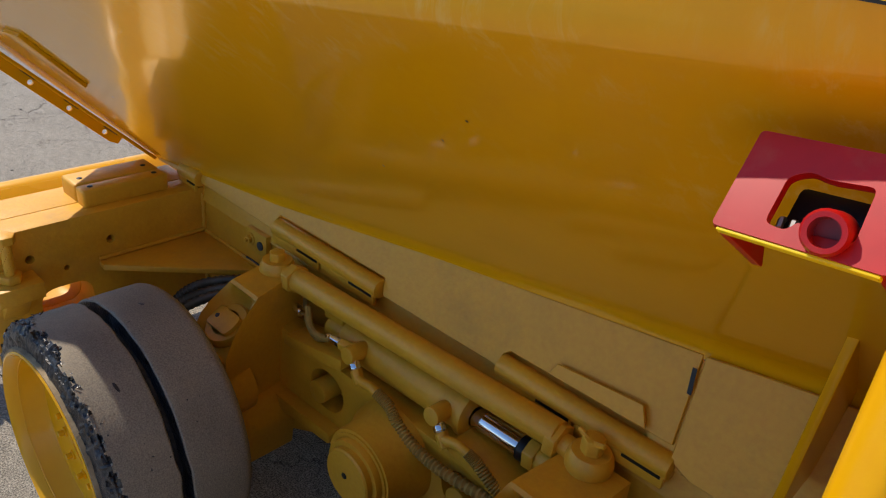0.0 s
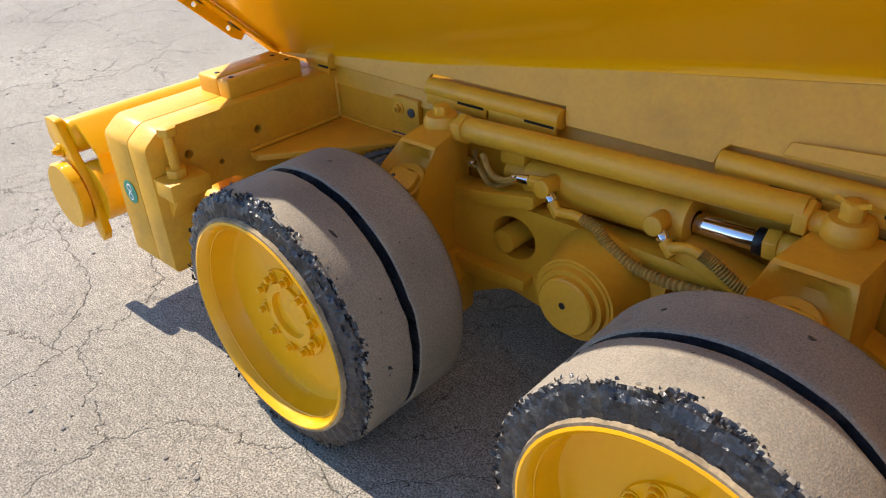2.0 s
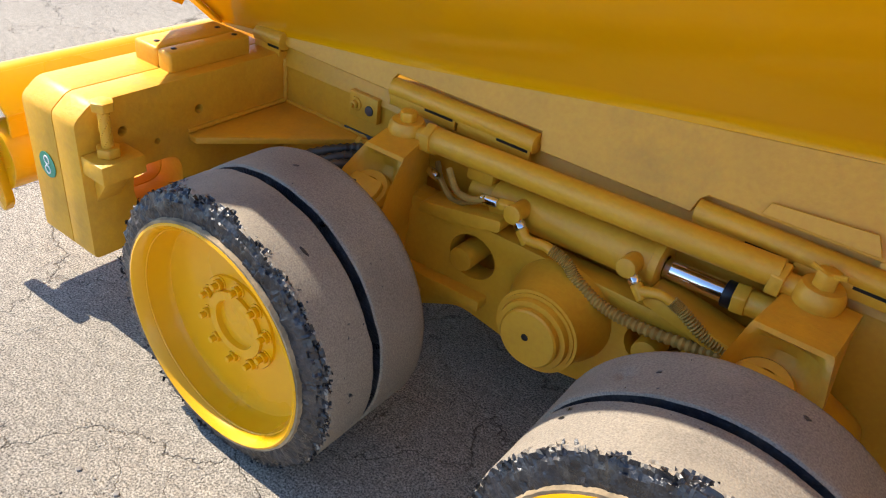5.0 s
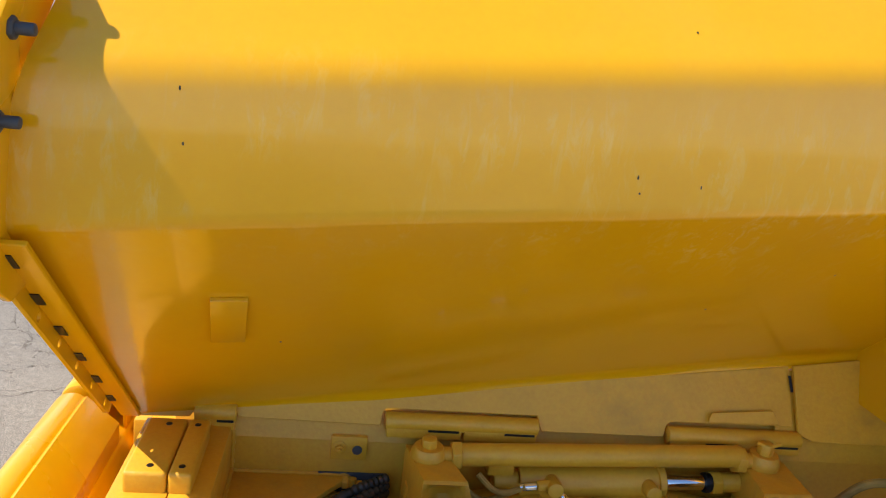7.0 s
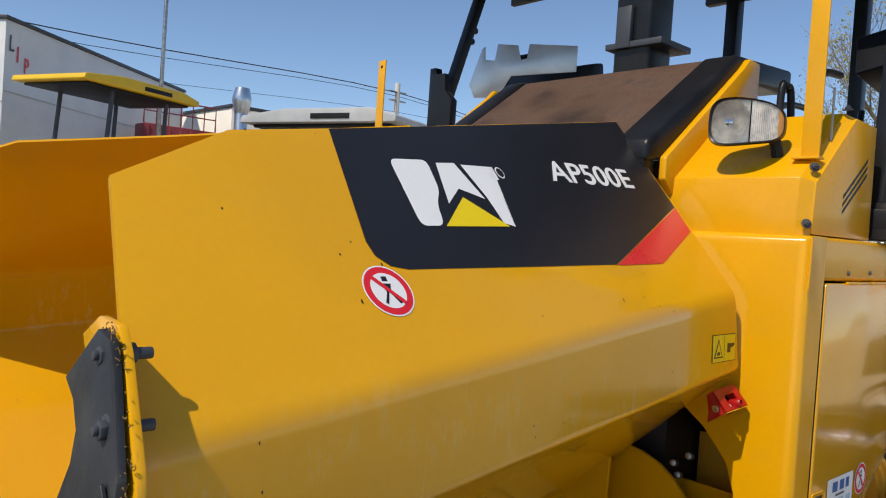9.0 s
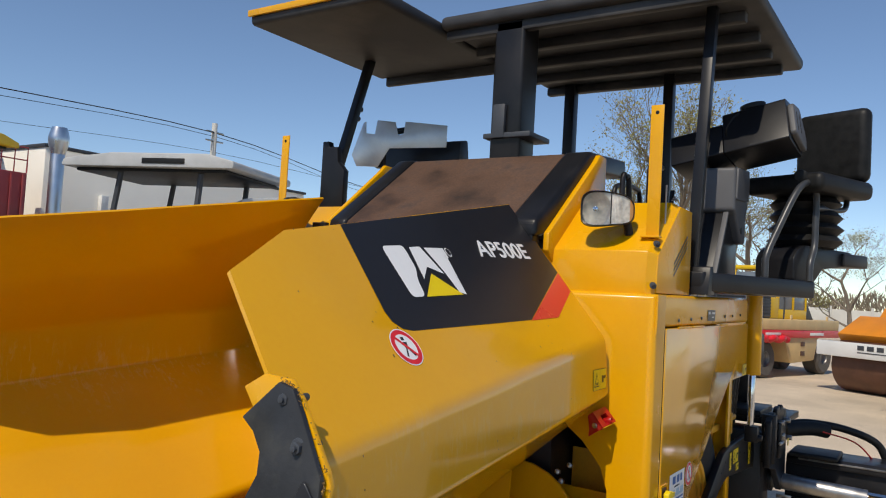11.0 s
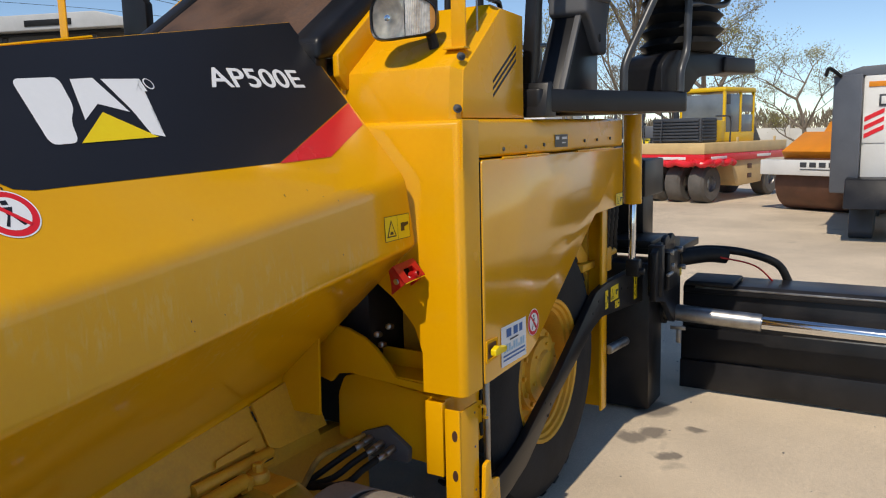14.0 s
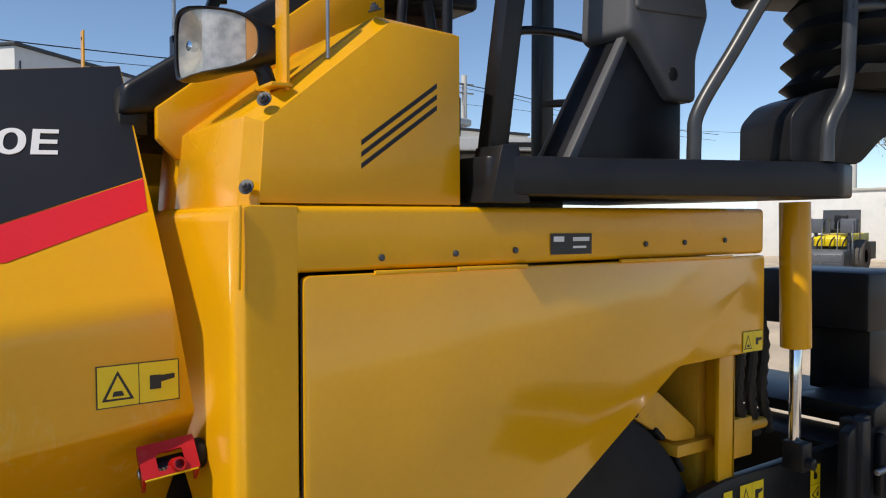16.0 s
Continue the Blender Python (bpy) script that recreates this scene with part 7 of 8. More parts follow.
def tyre_roller():
    m = placed((16.95, 2.85), (0.95, -0.31))
    ob = thing("tyre_roller", m @ Vector((2.1, 0.95, 0)), "yellow, cream and red tyre roller with cab and black tyres", "roller")

    def p(name, b, material, label="", parent=None):
        return part(name, b, material, parent or ob, label, turn=m)

    p("upper_body", box((0.0, 0.0, 1.22), (4.3, 1.9, 1.50), 0.03), CREAM)
    band = p("red_band", box((-0.01, -0.01, 1.03), (4.31, 1.91, 1.22), 0.01), DECAL_RED, "red painted band")
    for x in (0.3, 2.6):
        p("pale_bar", box((x, -0.02, 1.09), (x + 0.75, -0.01, 1.16), 0.001), DECAL_WHITE, parent=band)
    p("pale_bar", box((-0.02, 0.5, 1.09), (-0.01, 1.3, 1.16), 0.001), DECAL_WHITE, parent=band)
    p("lower_hull", prism([(1.35, 1.03), (1.6, 0.45), (1.75, 0.36), (2.95, 0.42), (3.2, 1.03)], "y", 0.04, 1.86, 0.02), CREAM)
    for x, z in ((2.2, 0.8), (2.2, 0.55)):
        p("step_recess", box((x, 0.02, z), (x + 0.2, 0.05, z + 0.12), 0.005), BROWN)
    for k in range(3):
        y = 0.28 + 0.66 * k
        w = p("rear_tyre", lathe([(0.2, -0.2), (0.40, -0.22), (0.47, -0.17), (0.48, 0.0), (0.47, 0.17), (0.40, 0.22), (0.2, 0.2)], (0.5, y, 0.48), (0, 1, 0), 32), TYRE_GREY)
        p("rim", lathe([(0.25, -0.2), (0.22, -0.19), (0.2, -0.1), (0.0, -0.12)], (0.5, y, 0.48), (0, 1, 0), 24), STEEL, parent=w)
    for k in range(2):
        y = 0.35 + 1.1 * k
        w = p("front_tyre", lathe([(0.2, -0.2), (0.40, -0.22), (0.47, -0.17), (0.48, 0.0), (0.47, 0.17), (0.40, 0.22), (0.2, 0.2)], (3.75, y, 0.48), (0, 1, 0), 32), TYRE_GREY)
        p("rim", lathe([(0.25, -0.2), (0.22, -0.19), (0.2, -0.1), (0.0, -0.12)], (3.75, y, 0.48), (0, 1, 0), 24), STEEL, parent=w)
    folds = [( -0.04 + 0.02 * math.sin(k * 1.7), 1.9 - 0.19 * k, 1.0 + 0.03 * math.sin(k * 2.3)) for k in range(11)] + [(0.15 * k, -0.05 - 0.02 * math.sin(k * 2.1), 1.0 + 0.03 * math.sin(k * 1.9)) for k in range(1, 10)]
    p("rolled_tarp", tube(folds, 0.075, 10, per=4, rings=0.012), DECAL_RED, "crumpled red tarpaulin roll")
    eng = p("engine_cover", box((0.25, 0.25, 1.5), (1.0, 1.65, 2.12), 0.04), DARK_GREY)
    p("side_locker", box((1.0, 0.28, 1.5), (1.44, 1.6, 2.05), 0.03), BRIGHT_YELLOW)
    for k in range(7):
        p("louvre", box((0.2, 0.3, 1.55 + 0.08 * k), (0.26, 1.6, 1.60 + 0.08 * k), 0.006), DARK_GREY, parent=eng)
        p("louvre", box((0.3, 0.22, 1.55 + 0.08 * k), (0.95, 0.26, 1.60 + 0.08 * k), 0.006), DARK_GREY, parent=eng)
    p("exhaust_pipe", cyl((0.8, 1.3, 2.1), (0.8, 1.3, 2.75), 0.07, 16), DARK_GREY)
    cab = p("cab", box((1.45, 0.3, 1.5), (3.0, 1.6, 1.75), 0.02), BRIGHT_YELLOW, "yellow cab with dark windows")
    p("cab_roof", box((1.42, 0.27, 2.78), (3.03, 1.63, 2.90), 0.05), BRIGHT_YELLOW, parent=cab)
    for x, y in ((1.45, 0.3), (1.45, 1.54), (2.25, 0.3), (2.94, 0.3), (2.94, 1.54)):
        p("cab_post", box((x, y, 1.7), (x + 0.07, y + 0.07, 2.8), 0.01), BRIGHT_YELLOW, parent=cab)
    p("rear_window", box((1.465, 0.37, 1.95), (1.475, 1.54, 2.72), 0.003), CAB_GLASS, parent=cab)
    p("lower_panel", box((1.46, 0.37, 1.7), (1.48, 1.54, 1.95), 0.003), BRIGHT_YELLOW, parent=cab)
    p("door_window", box((1.55, 0.315, 1.75), (2.22, 0.325, 2.72), 0.003), CAB_GLASS, parent=cab)
    p("door_window", box((2.35, 0.315, 1.75), (2.92, 0.325, 2.2), 0.003), CAB_GLASS, parent=cab)
    p("door_window", box((2.35, 0.315, 2.27), (2.92, 0.325, 2.72), 0.003), CAB_GLASS, parent=cab)
    p("far_window", box((1.55, 1.57, 1.75), (2.92, 1.58, 2.72), 0.003), CAB_GLASS, parent=cab)
    p("mirror", box((1.42, 0.15, 2.45), (1.46, 0.25, 2.7), 0.01), DARK_GREY, parent=cab)
    p("hand_rail", tube([(1.3, 0.06, 1.5), (1.3, 0.06, 2.1), (0.95, 0.06, 2.15), (0.6, 0.06, 2.15)], 0.02, 8), DARK_GREY)
    p("hand_rail", tube([(0.1, 1.8, 1.5), (0.1, 1.8, 2.3), (0.1, 1.3, 2.3), (0.1, 1.3, 1.5)], 0.02, 8), DARK_GREY)
    for x in (1.6, 3.6):
        p("lifting_eye", box((x, 0.02, 1.45), (x + 0.1, 0.06, 1.62), 0.02), CREAM)
    p("rear_fairing", prism([(3.0, 1.5), (3.0, 2.1), (3.5, 1.5)], "y", 0.35, 1.55, 0.02), DARK_GREY)


TYRE_GREY = mat("dusty_tyre", (0.11, 0.10, 0.09), 0.85, vary=0.12, scale=4)
CAB_GLASS = mat("dusty_glass", (0.16, 0.19, 0.22), 0.12, 0.0, vary=0.1, scale=2)
tyre_roller()


def drum_roller():
    m = placed((16.2, 1.15), (-0.5, -0.9))
    ob = thing("drum_roller", m @ Vector((1.0, 0.6, 0)), "white and orange drum roller with rusty brown drum", "roller")

    def p(name, b, material, label="", parent=None):
        return part(name, b, material, parent or ob, label, turn=m)

    p("drum", cyl((0.0, 0.62, 0.62), (2.1, 0.62, 0.62), 0.62, 40, bev=0.03), BROWN, "smooth rust-brown steel drum")
    f = p("front_bumper", box((-0.25, -0.18, 0.80), (2.3, -0.06, 1.13), 0.02), WHITE)
    for k in range(4):
        p("dark_bar", box((0.75 + 0.22 * k, -0.19, 0.98), (0.9 + 0.22 * k, -0.18, 1.08), 0.001), DARK_GREY, parent=f)
    p("dark_bar", box((0.75, -0.19, 0.92), (1.6, -0.18, 0.94), 0.001), DARK_GREY, parent=f)
    p("side_frame", box((-0.25, -0.1, 0.80), (-0.1, 1.6, 1.1), 0.02), WHITE)
    p("body", prism([(0.9, 1.05), (1.2, 1.5), (1.6, 1.95), (3.4, 1.95), (3.4, 0.9), (1.3, 0.8)], "x", 0.2, 2.0, 0.04), ORANGE)
    p("bonnet", prism([(0.2, 1.3), (1.0, 1.72), (1.2, 1.5), (0.3, 1.15)], "x", 0.0, 2.1, 0.01), ORANGE)
    p("roof", box((0.1, 1.9, 2.35), (2.0, 3.6, 2.5), 0.03), WHITE)
    for x, y in ((0.2, 2.0), (1.85, 2.0), (0.2, 3.45), (1.85, 3.45)):
        p("roof_post", box((x, y, 1.6), (x + 0.06, y + 0.06, 2.36), 0.01), DARK_GREY)
    p("exhaust_pipe", tube([(0.5, 1.7, 1.9), (0.5, 1.7, 2.2), (0.5, 1.6, 2.28)], 0.05, 10), BROWN)
    for x in (-0.1, 1.9):
        p("rear_wheel", cyl((x, 3.0, 0.6), (x + 0.35, 3.0, 0.6), 0.6, 28, bev=0.06), TYRE_GREY)


drum_roller()


def milling_machine():
    ob = thing("milling_machine", (13.5, -2.0, 0), "large white and grey road milling machine with striped panel", "milling machine")

    def p(name, b, material, label="", parent=None):
        return part(name, b, material, parent or ob, label)

    hull = p("hull", box((11.5, -3.6, 0.95), (17.0, -0.72, 2.62), 0.06), WHITE)
    p("grey_corner", prism([(11.35, -0.72), (11.55, -0.30), (13.5, -0.26), (17.0, -0.3), (17.0, -0.72)], "z", 0.75, 2.62, 0.03), DARK_GREY_BLUE)
    p("roof_slope", prism([(-0.26, 2.6), (-0.7, 2.74), (-3.6, 2.82), (-3.6, 2.6)], "x", 11.5, 17.0, 0.01), DARK_GREY_BLUE)
    p("orange_stripe", box((11.485, -3.6, 2.42), (11.5, -0.8, 2.5), 0.002), ORANGE, parent=hull)
    sign = p("striped_panel", box((11.48, -1.05, 1.55), (11.5, -0.74, 2.0), 0.004), WHITE, "red and white hazard panel", hull)
    for k in range(3):
        p("red_stroke", prism([(-0.76, 1.62 + 0.13 * k), (-0.76, 1.69 + 0.13 * k), (-1.03, 1.83 + 0.13 * k), (-1.03, 1.76 + 0.13 * k)], "x", 11.472, 11.48, 0.0), DECAL_RED)
    emblem = p("dark_bar", box((11.48, -1.2, 2.12), (11.495, -0.95, 2.3), 0.002), DARK_GREY)
    p("pale_bar", box((11.47, -1.17, 2.15), (11.48, -0.98, 2.27), 0.002), WHITE)
    p("dark_bar", box((11.48, -2.4, 2.15), (11.495, -1.3, 2.27), 0.002), DARK_GREY)
    p("conveyor_box", prism([(10.9, 0.55), (11.1, 1.0), (12.4, 1.05), (12.4, 0.5)], "y", -3.0, -0.55, 0.02), BLACK)
    for x in (11.6, 15.2):
        for y in (-3.3, -0.95):
            p("track_unit", prism(rounded([(x, 0.0), (x + 1.4, 0.0), (x + 1.2, 0.7), (x + 0.2, 0.7)], 0.2, 5), "y", y, y + 0.35, 0.02), DARK_GREY)
            p("leg_column", cyl((x + 0.7, y + 0.17, 0.6), (x + 0.7, y + 0.17, 1.2), 0.14, 20), DARK_GREY)
    p("mirror_arm", tube([(11.5, -0.4, 2.6), (11.3, -0.25, 2.72), (11.3, -0.2, 2.6)], 0.03, 8), HOSE)


DARK_GREY_BLUE = mat("slate_grey_paint", (0.10, 0.11, 0.13), 0.45, vary=0.06)
milling_machine()


def far_paver(origin, way, label, roof_mat, roof_z=2.55, size=1.0):
    m = placed(origin, way) @ Matrix.Diagonal((size, size, size, 1))
    ob = thing("road_paver", m @ Vector((1.5, 1.2, 0)), label, "paver", "pavers parked in the yard")

    def p(name, b, material, label="", parent=None):
        return part(name, b, material, parent or ob, label, turn=m)

    p("chassis", box((0.0, 0.2, 0.35), (3.6, 2.2, 1.35), 0.05), DARK_GREY)
    p("track", prism(rounded([(0.3, 0.0), (3.2, 0.0), (3.4, 0.6), (0.1, 0.6)], 0.2, 5), "y", 0.1, 0.45, 0.02), HOSE)
    p("track", prism(rounded([(0.3, 0.0), (3.2, 0.0), (3.4, 0.6), (0.1, 0.6)], 0.2, 5), "y", 1.95, 2.3, 0.02), HOSE)
    p("screed", box((-1.2, -0.2, 0.08), (-0.1, 2.6, 0.62), 0.04, bm=box((-1.0, 0.0, 0.6), (-0.3, 0.5, 0.95), 0.03)), GREY_PLASTIC)
    p("side_flash", box((0.6, 0.16, 0.95), (2.4, 0.2, 1.2), 0.01), BRIGHT_YELLOW)
    p("control_stand", prism([(0.4, 1.35), (0.5, 1.9), (0.9, 1.95), (1.1, 1.35)], "y", 0.4, 0.9, 0.03), DARK_GREY)
    p("seat", box((0.9, 1.3, 1.35), (1.4, 1.8, 1.5), 0.04, bm=box((1.3, 1.3, 1.45), (1.42, 1.8, 2.0), 0.04)), HOSE)
    p("hopper", prism([(2.6, 1.1), (3.7, 0.9), (3.9, 1.7), (2.5, 1.75)], "y", 0.0, 2.4, 0.03), DARK_GREY)
    for x, y, lean in ((0.3, 0.4, 0.3), (0.3, 2.0, 0.3), (2.0, 0.4, 0.15), (2.0, 2.0, 0.15)):
        p("roof_post", tube([(x, y, 1.3), (x + lean, y, roof_z)], 0.05, 8, False), DARK_GREY)
    roof = p("canopy", prism(rounded([(-0.4, roof_z), (-0.35, roof_z + 0.13), (0.6, roof_z + 0.24), (2.4, roof_z + 0.24), (2.9, roof_z + 0.12), (2.9, roof_z)], 0.05, 4), "y", 0.1, 2.3, 0.05, 3), roof_mat)
    p("canopy_inside", box((-0.2, 0.25, roof_z - 0.06), (2.7, 2.15, roof_z - 0.005), 0.02), HOSE, parent=roof)
    p("dark_bar", box((1.2, 0.085, roof_z + 0.06), (2.0, 0.1, roof_z + 0.15), 0.001), HOSE, parent=roof)
    p("hand_rail", tube([(-0.2, 0.2, 1.3), (-0.2, 0.2, 1.9), (0.4, 0.2, 1.95), (0.4, 0.2, 1.3)], 0.025, 8), GREY_PLASTIC)
    for k in range(5):
        p("hose", tube([(0.2 + 0.2 * k, 0.1, 1.2), (0.1 + 0.25 * k, 0.02, 0.8), (-0.1 + 0.2 * k, 0.1, 0.5)], 0.025, 8), HOSE)
    return ob


LIGHT_ROOF = mat("light_grey_roof", (0.45, 0.46, 0.46), 0.5, vary=0.06)
far_paver((1.77, 11.90), (0.923, 0.385), "dark grey paver with bright yellow canopy", BRIGHT_YELLOW, 4.95, 0.78)
far_paver((5.25, 13.42), (0.34, -0.94), "paver with pale grey canopy roof and amber lamp", LIGHT_ROOF, 3.31, 1.16)
far_paver((7.2, 10.2), (0.85, -0.52), "paver with dark canopy parked behind others", LIGHT_ROOF, 3.2)
dark = thing("dark_machine", (-2.6, 8.0, 0), "black and grey machine with tubes and white panel", "machine")
part("body", box((-3.6, 7.0, 0.0), (-1.6, 9.0, 1.95), 0.05), DARK_GREY, dark)
part("upper_box", box((-3.6, 7.2, 1.95), (-2.9, 8.6, 3.0), 0.04), HOSE, dark)
part("white_panel", box((-2.9, 8.2, 1.95), (-1.4, 8.3, 3.0), 0.02), WHITE, dark)
part("front_bar", box((-3.6, 6.8, 1.2), (-1.9, 6.98, 1.4), 0.02), GREY_PLASTIC, dark)
for k in range(6):
    part("hose", tube([(-3.4 + 0.3 * k, 6.98, 1.9), (-3.3 + 0.28 * k, 6.9, 1.65), (-3.1 + 0.2 * k, 6.95, 1.45)], 0.035, 8), HOSE, dark)
part("hand_rail", tube([(-2.75, 7.0, 1.9), (-2.75, 7.0, 2.5), (-2.6, 7.0, 2.6), (-2.45, 7.0, 2.5), (-2.45, 7.0, 1.8)], 0.03, 8), GREY_PLASTIC, dark)
part("hand_rail", tube([(-2.25, 7.0, 1.9), (-2.25, 7.0, 2.75)], 0.04, 8, False), GREY_PLASTIC, dark)

# ---- buildings, masts and wires ----
bm_ = placed((1.09, 15.27), (0.765, 0.644))
hall = thing("white_hall", bm_ @ Vector((3, 6, 0)), "tall white panelled industrial hall with grey roof edge", "building")
part("wall", box((0, 0, 0), (7.2, 14, 5.25), 0.02), WHITE, hall, turn=bm_)
part("roof_edge", box((-0.04, -0.04, 5.25), (7.24, 14.04, 5.32), 0.01), DARK_GREY, hall, turn=bm_)
for k in range(8):
    part("panel_joint", box((-0.012, 1.4 + 1.65 * k, 0), (0.0, 1.43 + 1.65 * k, 5.25), 0.0), CONCRETE_WALL, hall, turn=bm_)
for z in (2.7, 3.7):
    part("panel_joint", box((-0.014, 0, z), (-0.002, 14, z + 0.03), 0.0), CONCRETE_WALL, hall, turn=bm_)
part("grey_band", box((0, -0.012, 3.9), (7.2, 0.0, 3.93), 0.0), CONCRETE_WALL, hall, turn=bm_)
o = bm_.to_3x3()
for k, (ch, matl) in enumerate((("L", DARK_GREY), ("I", DECAL_RED), ("P", DECAL_RED))):
    a = bm_ @ Vector((0.10 + 0.22 * k, -0.02, 4.68 - 0.17 * k))
    lettering(ch, a, o @ Vector((0.13 if ch != "I" else 0.04, 0, 0)), Vector((0, 0, 1)), 0.30, matl, hall)
low = thing("low_building", (10.5, 20.0, 0), "low cream white building behind the machines", "building")
part("wall", box((6.9, 17.6, 0), (16.0, 23.0, 4.72), 0.02), CREAM_WALL, low)
part("roof_edge", box((6.85, 17.55, 4.72), (16.05, 23.05, 4.80), 0.01), DARK_GREY, low)
part("wall_box", box((8.4, 17.45, 3.3), (8.6, 17.6, 3.7), 0.01), WHITE, low)
part("window", box((10.4, 17.57, 1.6), (11.6, 17.595, 2.8), 0.01), CAB_GLASS, low)
CONTAINER_RED = mat("dull_red_paint", (0.32, 0.045, 0.05), 0.5, vary=0.12, scale=1.5, dirt=(0.2, 0.09, 0.07), dirt_amount=0.4)
tank = thing("red_container", (5.4, 17.5, 0), "red steel container with a rail on top", "container")
part("body", box((4.5, 17.2, 0), (6.3, 17.8, 3.95), 0.03), CONTAINER_RED, tank)
for k in range(7):
    part("rib", box((4.55 + 0.27 * k, 17.16, 0.1), (4.62 + 0.27 * k, 17.2, 3.9), 0.01), CONTAINER_RED, tank)
part("rail", tube([(4.5, 17.25, 3.95), (4.5, 17.25, 4.55), (6.3, 17.25, 4.55), (6.3, 17.25, 3.95)], 0.02, 8, False), CONTAINER_RED, tank)
part("rail", tube([(4.5, 17.25, 4.25), (6.3, 17.25, 4.25)], 0.016, 8, False), CONTAINER_RED, tank)
for k in range(5):
    part("rail_post", tube([(4.8 + 0.3 * k, 17.25, 3.95), (4.8 + 0.3 * k, 17.25, 4.55)], 0.014, 8, False), CONTAINER_RED, tank)
flue = thing("silver_flue", (6.54, 16.4, 0), "shiny galvanised steel flue with wide cap", "chimney")
part("pipe", cyl((6.54, 16.4, 0.0), (6.54, 16.4, 4.6), 0.16, 24), CHROME_DULL, flue)
part("cap", lathe([(0.16, 4.40), (0.23, 4.68), (0.23, 4.80), (0.17, 5.03), (0.16, 5.03)], (6.54, 16.4, 0), (0, 0, 1), 28), CHROME_DULL, flue)
mast = thing("lamp_mast", (4.1, 15.35, 0), "thin grey steel mast", "mast")
part("pole", cyl((4.1, 15.35, 0), (4.1, 15.35, 12), 0.045, 14, 0.04), STEEL, mast)
upole = thing("utility_pole", (25.2, 33.7, 0), "grey concrete utility pole with crossarms and insulators", "pole")
part("pole", cyl((25.2, 33.7, 0), (25.2, 33.7, 10.25), 0.22, 14, 0.15), CONCRETE_WALL, upole)
for z in (9.4, 9.9):
    part("crossarm", box((24.6, 33.6, z - 0.2), (25.8, 33.7, z - 0.12), 0.01), STEEL, upole)
upole2 = thing("utility_pole", (48, 23.5, 0), "slim pale utility pole beyond the yard", "pole")
part("pole", cyl((48, 23.5, 0), (48, 23.5, 8.2), 0.2, 12, 0.13), CONCRETE_WALL, upole2)
part("crossarm", box((47.5, 23.45, 7.4), (48.5, 23.55, 7.5), 0.01), STEEL, upole2)
wires = thing("overhead_wires", (25.8, 34.0, 9.9), "thin black overhead wires between poles", "wire")
for a, c, e, r in (((-9.0, 32.9, 9.0), (25.2, 33.6, 9.7), (60, 42, 10.0), 0.024), ((-9.0, 33.0, 8.4), (25.2, 33.6, 9.5), (60, 42.3, 9.5), 0.014), ((-9.0, 33.0, 7.0), (25.2, 33.6, 8.6), (48, 23.5, 7.4), 0.010)):
    a, c, e = Vector(a), Vector(c), Vector(e)
    part("wire", tube([a, a.lerp(c, 0.5) - Vector((0, 0, 0.25)), c, c.lerp(e, 0.5) - Vector((0, 0, 0.5)), e], r, 6, per=5), HOSE, wires)

